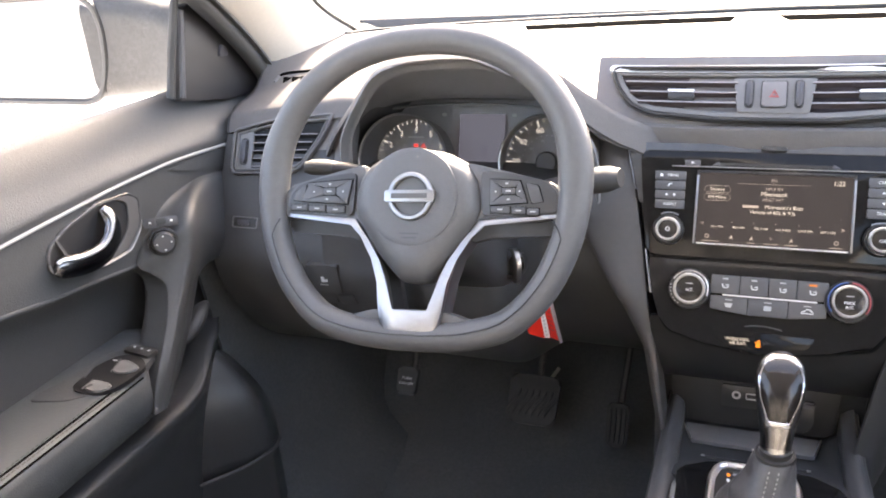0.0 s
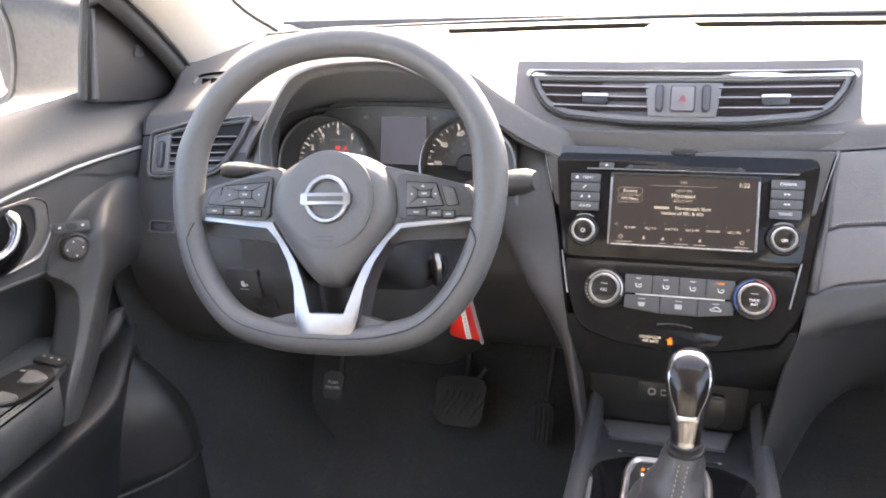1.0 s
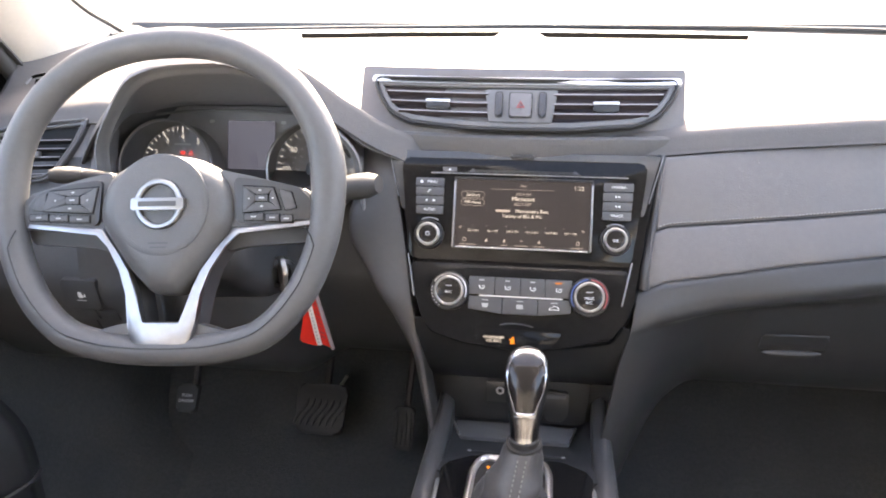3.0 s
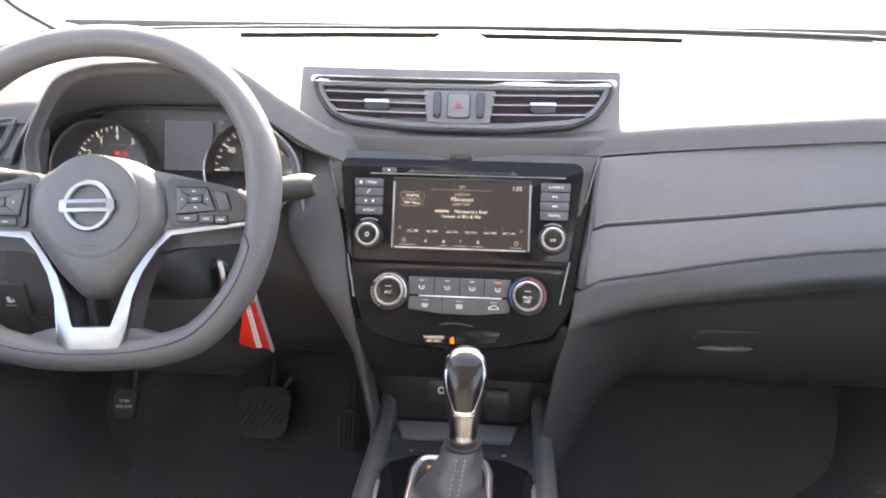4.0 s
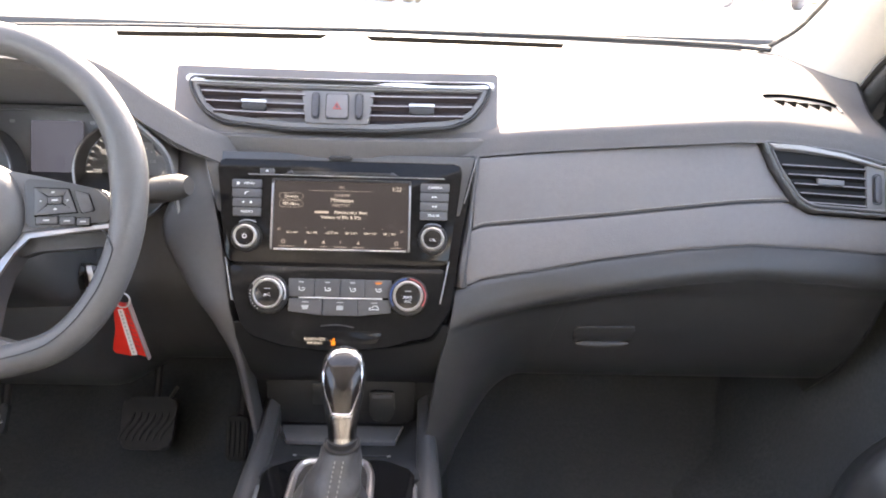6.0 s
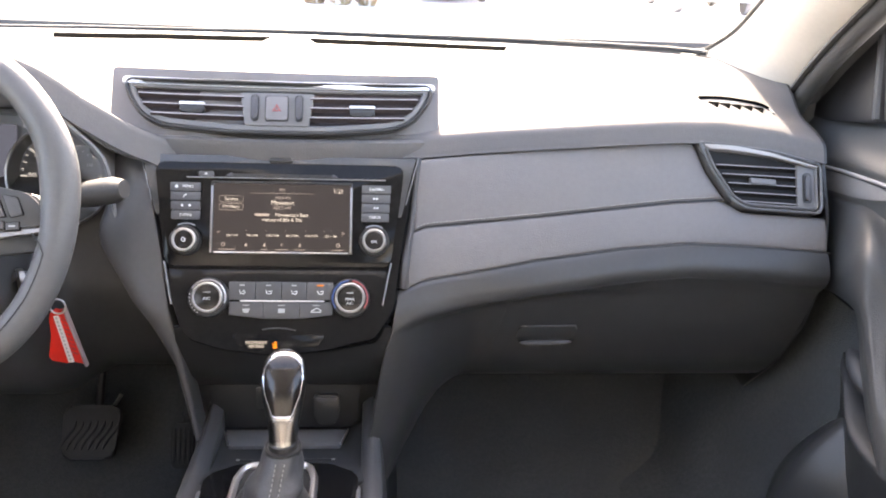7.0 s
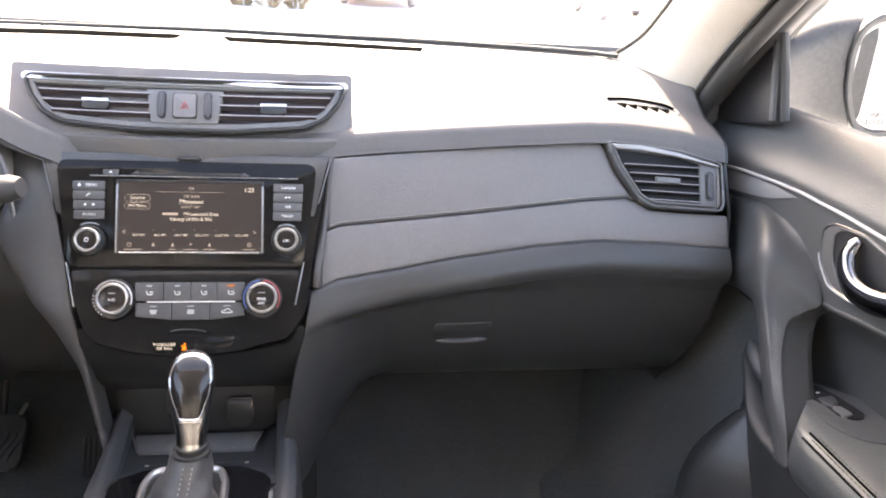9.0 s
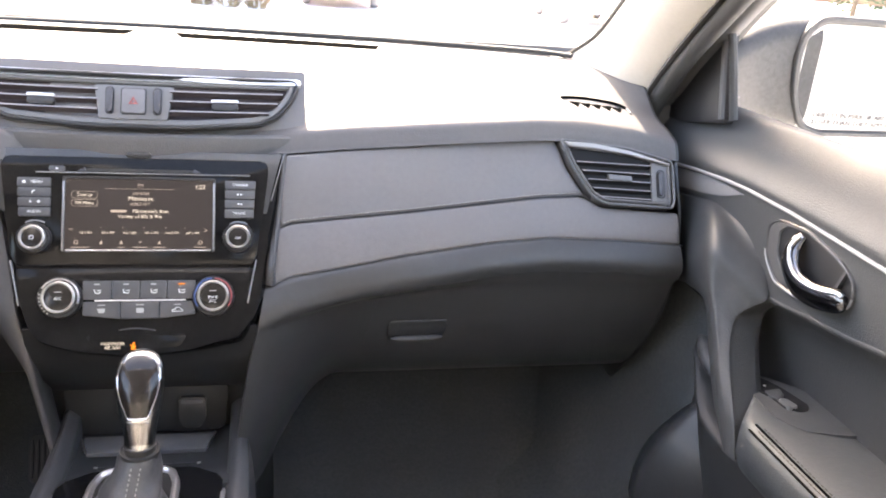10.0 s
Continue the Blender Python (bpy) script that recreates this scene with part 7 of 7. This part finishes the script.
for s in (-1, 1):
    kick = thing("kick_panel", (side(s, 0.7), 0.9, 0.5), "dark plastic kick panel beside the footwell", "trim", kind="structure")
    rings = []
    for y in np.linspace(0.7, 0.945, 32):
        out = 0.683 + 0.01 * step(0.905, 0.945, y) + 0.1 * step(0.915, 0.77, y)
        top = 0.745 - 0.8 * max(0.0, y - 0.905)
        rings.append([(side(s, out + 0.075 * (1 - math.sin(0.5 * math.pi * min(1.0, (top - z) / (top - 0.57)))) ** 1.6 + (0.004 if z < 0.565 else 0.0)), y, z) for z in np.concatenate((np.linspace(top, 0.568, 24), (0.5635, 0.55, 0.5, 0.42)))])
    part("cover", shell(rings, -0.004 * s), KICK, kick, sharp=70)
    part("sill_edge", tube(cr([(side(s, 0.74), 0.8, 0.568), (side(s, 0.70), 0.86, 0.567), (side(s, 0.6835), 0.91, 0.566), (side(s, 0.692), 0.944, 0.56)], 24), 0.003, 8), KNEE, kick)
    # carpeted side of the footwell, swelling over the wheel arch
    rings = []
    for y in np.linspace(0.94, 1.42, 24):
        arch = 0.035 * step(1.0, 1.2, y)
        rings.append([(side(s, p.x), y, p.y) for p in cr([(0.782, 0.86, 0), (0.768, 0.74, 0), (0.755 - 0.4 * arch, 0.62, 0), (0.735 - arch, 0.52, 0), (0.69 - arch, 0.44, 0), (0.6 - arch, 0.4, 0), (0.56 - arch, 0.36, 0)], 24)])
    part("footwell_side", shell(rings, 0.006 * s), CARPET, kick, sharp=70)


# ---- door mirrors ----
def mirror(s):
    t = thing("door_mirror", (side(s, 0.95), 1.05, 1.1), "dusty grey car door mirror with large glass", "door mirror", "door mirrors")
    c = Vector((-1.133, 1.05, 1.17)) if s < 0 else Vector((1.066, 1.11, 1.166))
    turn = Matrix.Translation(c) @ Matrix.Rotation(radians(-6 * s), 4, "Z")
    m = turn @ Matrix.Rotation(radians(90), 4, "X")
    line = rounded([(0.13 * s, -0.083), (-0.09 * s, -0.09), (-0.118 * s, -0.078), (-0.14 * s, -0.03), (-0.147 * s, 0.03), (-0.14 * s, 0.066), (-0.115 * s, 0.088), (0.12 * s, 0.088)], 0.022, 6)
    if s > 0:
        line = line[::-1]
    rings = []
    for w, f in ((0.0, 1.0), (-0.03, 1.02), (-0.07, 0.98), (-0.11, 0.85), (-0.14, 0.6), (-0.15, 0.2)):
        rings.append([(u * f, v * f, w) for u, v in line])
    part("housing", loft(rings), GREYPAINT, t, m=m, sharp=60)
    part("grey_rim", hoop(inset(line, -0.001), inset(line, 0.009), -0.004, 0.005, 0.0025), GREYPAINT, t, m=m)
    part("black_gap", hoop(inset(line, 0.0085), inset(line, 0.0105), -0.004, 0.0012), BLACK, t, m=m)
    part("mirror_glass", prism(inset(line, 0.0095), -0.003, 0.0005), MIRROR, t, m=m)
    # mount, one smooth dusty skin from the rim to the door's corner
    rings = []
    for i in range(14):
        f = i / 13
        x = c.x - s * (0.112 + (abs(c.x) - 0.112 - 0.798) * f)
        hi = c.z + 0.085 - 0.05 * f ** 1.6 - 0.012 * f ** 4
        lo = c.z - 0.084 + 0.008 * f
        y0 = c.y + 0.006 + 0.016 * math.sin(math.pi * min(1, f * 1.1)) + 0.004 * f
        y1 = c.y + 0.115 - 0.02 * f
        rr = rrect(y1 - y0, hi - lo, 0.034, 6, (y0 + y1) / 2, (hi + lo) / 2)
        rings.append([(x, u, v) for u, v in rr])
    part("mount", loft(rings), GREYPAINT, t, sharp=50)
    seam_z = c.z - 0.034
    # seam drawn only near the post, pale to show its highlight
    part("mount_seam_glint", tube([(c.x - s * (0.17 + (abs(c.x) - 0.17 - 0.8) * f), c.y + 0.012 - 0.004 * f, seam_z - 0.004 * (1 - f)) for f in np.linspace(0.6, 1, 8)], 0.0012, 6), GLOSSGREY, t)
    if s > 0:
        lettering("mirror_words", "OBJECTS IN MIRROR ARE", 0.008, m @ Matrix.Translation((-0.098, -0.057, 0.001)), RUBBER, t, align="LEFT")
        lettering("mirror_words", "CLOSER THAN THEY APPEAR", 0.008, m @ Matrix.Translation((-0.104, -0.068, 0.001)), RUBBER, t, align="LEFT")
    return t


mirror(-1)
mirror(1)


# ---- the lot outside: parked cars and a building ----
def parked_car(at, turn, paint, label):
    """A small estate car: a body with glazing, bumpers, lamps and four wheels."""
    t = thing("parked_car", at, label, "car", "parked cars")
    m = Matrix.Translation(at) @ Matrix.Rotation(radians(turn), 4, "Z")
    side_line = [(-2.25, 0.35), (-2.28, 0.65), (-2.2, 0.95), (-1.9, 1.02), (-1.3, 1.05), (1.2, 0.98), (2.0, 0.88), (2.25, 0.7), (2.28, 0.4), (1.85, 0.28), (-1.85, 0.28)]
    rings = []
    for x, f in ((-0.9, 0.9), (-0.86, 0.98), (-0.6, 1.0), (0.6, 1.0), (0.86, 0.98), (0.9, 0.9)):
        rings.append([(y * (0.97 + 0.03 * f), x, 0.62 + (z - 0.62) * f) for y, z in side_line])
    part("body", loft(rings), paint, t, m=m, sharp=30)
    cab = [[(-2.05, s_ * 0.8, 1.02), (-1.7, s_ * 0.64, 1.55), (0.2, s_ * 0.64, 1.6), (1.15, s_ * 0.8, 1.0)] for s_ in (-1, 1)]
    part("cabin_glass", loft(cab), BLACK, t, m=m, sharp=20)
    part("roof", block(1.9, 1.24, 0.05, 0.02, at=(-0.75, 0, 1.6)), paint, t, m=m)
    for wx in (-1.4, 1.4):
        for wy in (-0.82, 0.82):
            w = part("wheel", lathe([(0.2, -0.1), (0.31, -0.1), (0.335, -0.06), (0.335, 0.06), (0.31, 0.1), (0.2, 0.1)], 24), GLAREGREY, t, m=m @ Matrix.Translation((wx, wy, 0.335)) @ Matrix.Rotation(radians(90), 4, "X"))
            part("rim", lathe([(0.21, -0.09), (0.21, 0.09), (0.16, 0.1), (0.05, 0.08), (0.01, 0.08)], 20), SATIN, w, m=m @ Matrix.Translation((wx, wy, 0.335)) @ Matrix.Rotation(radians(90), 4, "X"))
    for wy in (-0.62, 0.62):
        part("headlamp", block(0.06, 0.36, 0.14, 0.02, at=(2.2, wy, 0.72)), GLOSSGREY, t, m=m)
        part("tail_lamp", block(0.06, 0.26, 0.2, 0.02, at=(-2.22, wy, 0.85)), REDPRINT, t, m=m)
    part("front_bumper", block(0.12, 1.6, 0.16, 0.03, at=(2.24, 0, 0.45)), GLAREGREY, t, m=m)
    return t


# tyre and bumper rubber made pale to carry the outdoor glare
GLAREGREY = material("rubber paled for glare", (0.24, 0.22, 0.22), 0.9, vary=0.4)
WHITE = material("white car paint", (0.75, 0.75, 0.76), 0.3, coat=0.6)
MAROON = material("dark red car paint", (0.12, 0.02, 0.02), 0.3, coat=0.6)
for x, y, turn, paint, label in ((-3.9, 21.5, 96, GREYPAINT, "dark grey estate car parked on the snow"), (-0.9, 21.0, 92, GREYPAINT, "dark grey estate car parked on the snow"), (1.8, 21.3, 88, MAROON, "dark red estate car parked on the snow"), (8.0, 20.2, 84, WHITE, "white estate car parked on the snow"), (10.6, 20.0, 86, GREYPAINT, "dark grey estate car parked on the snow")):
    parked_car((x, y, 0), turn, paint, label)

BRICK = material("brown brick", (0.3, 0.17, 0.11), 0.85, grain=0.08, relief=0.4, vary=0.3)
hall = thing("brick_building", (62, 62, 0), "low brown brick building beyond the snowy lot", "building")
hm = Matrix.Translation((62, 62, 0)) @ Matrix.Rotation(radians(-45), 4, "Z")
part("wall", block(46, 14, 6, 0.05, at=(0, 7, 3)), BRICK, hall, m=hm)
part("roof", block(47, 15, 0.4, 0.05, at=(0, 7, 6.2)), DARK, hall, m=hm)
for k in range(9):
    w = part("window", block(2.4, 0.2, 1.8, 0.03, at=(-20 + 5 * k, -0.06, 2.6)), BLACK, hall, m=hm)
    part("sill", block(2.6, 0.3, 0.15, 0.02, at=(-20 + 5 * k, -0.1, 1.6)), HEADLINER, w, m=hm)

NEEDLES = material("dull pine foliage", (0.07, 0.09, 0.04), 0.8, vary=0.4)
BARK = material("pine bark", (0.12, 0.085, 0.06), 0.9, grain=0.05, relief=0.5, vary=0.3)


def pine(at, h, seed):
    rnd = random.Random(seed)
    t = thing("pine_tree", at, "dull green pine tree at the edge of the lot", "tree", "pines")
    part("trunk", tube([(at[0], at[1], at[2]), (at[0] + 0.05, at[1], h * 0.5), (at[0], at[1], h * 0.97)], [0.16, 0.1, 0.02], 8), BARK, t)
    verts, faces = [], []
    for k in range(700):
        f = rnd.random() ** 0.7
        z = h * (0.08 + 0.92 * f)
        r = (1 - f) * h * 0.24 * (0.35 + 0.65 * rnd.random()) + 0.05
        a = rnd.random() * 6.283
        c = Vector((at[0] + r * math.cos(a), at[1] + r * math.sin(a), z - 0.3 * r))
        d = Vector((math.cos(a), math.sin(a), -0.35 + 0.3 * rnd.random())) * (0.25 + 0.2 * rnd.random())
        sd = Vector((-math.sin(a), math.cos(a), 0.3 * rnd.random())) * (0.1 + 0.08 * rnd.random())
        i = len(verts)
        verts += [c - sd, c + d, c + sd, c + Vector((0, 0, 0.12))]
        faces += [(i, i + 1, i + 3), (i + 1, i + 2, i + 3), (i, i + 2, i + 1)]
    me = bpy.data.meshes.new("crown")
    me.from_pydata([tuple(v) for v in verts], [], faces)
    me.materials.append(NEEDLES)
    ob = new("crown", me)
    ob.parent = t
    ob.matrix_parent_inverse = place_of(t).inverted()


for k, (x, y, h) in enumerate(((3.5, 27, 6.5), (-6, 29, 7.5), (13.5, 26, 6), (16, 29, 7), (30, 38, 7), (36, 42, 8))):
    pine((x, y, 0), h, k)

TWIGS = material("dry brown twigs", (0.34, 0.26, 0.17), 0.9, vary=0.5)
DUSTED = material("snow-dusted twigs", (0.7, 0.68, 0.68), 0.9, vary=0.2)


def shrub(at, wide, high, seed):
    """A bare bush: many thin twigs that fan out from its foot, some of them under snow."""
    rnd = random.Random(seed)
    t = thing("dry_shrub", at, "bare brown shrub half covered in snow", "shrub", "shrubs along the lot")
    for name, mat, count in (("twigs", TWIGS, 420), ("snowy_twigs", DUSTED, 240)):
        verts, faces = [], []
        for k in range(count):
            a = rnd.random() * 6.283
            reach = wide * (0.15 + 0.85 * rnd.random()) * 0.5
            foot = Vector(at) + Vector((0.4 * reach * math.cos(a), 0.4 * reach * math.sin(a), high * 0.3 * rnd.random()))
            tip = Vector(at) + Vector((reach * math.cos(a), reach * math.sin(a), high * (0.25 + 0.75 * rnd.random())))
            sd = Vector((math.sin(a), -math.cos(a), 0.3)) * (0.02 + 0.03 * rnd.random())
            i = len(verts)
            verts += [foot - sd, foot + sd, tip, foot.lerp(tip, 0.5) + Vector((0, 0, 0.05))]
            faces += [(i, i + 1, i + 3), (i + 1, i + 2, i + 3), (i, i + 3, i + 2)]
        me = bpy.data.meshes.new(name)
        me.from_pydata([tuple(v) for v in verts], [], faces)
        me.materials.append(mat)
        ob = new(name, me)
        ob.parent = t
        ob.matrix_parent_inverse = place_of(t).inverted()


for k, (x, y) in enumerate(((-1.25, 17.3), (-0.7, 17.1), (-0.15, 17.2))):
    shrub((x, y, 0), 1.0, 0.75, 40 + k)
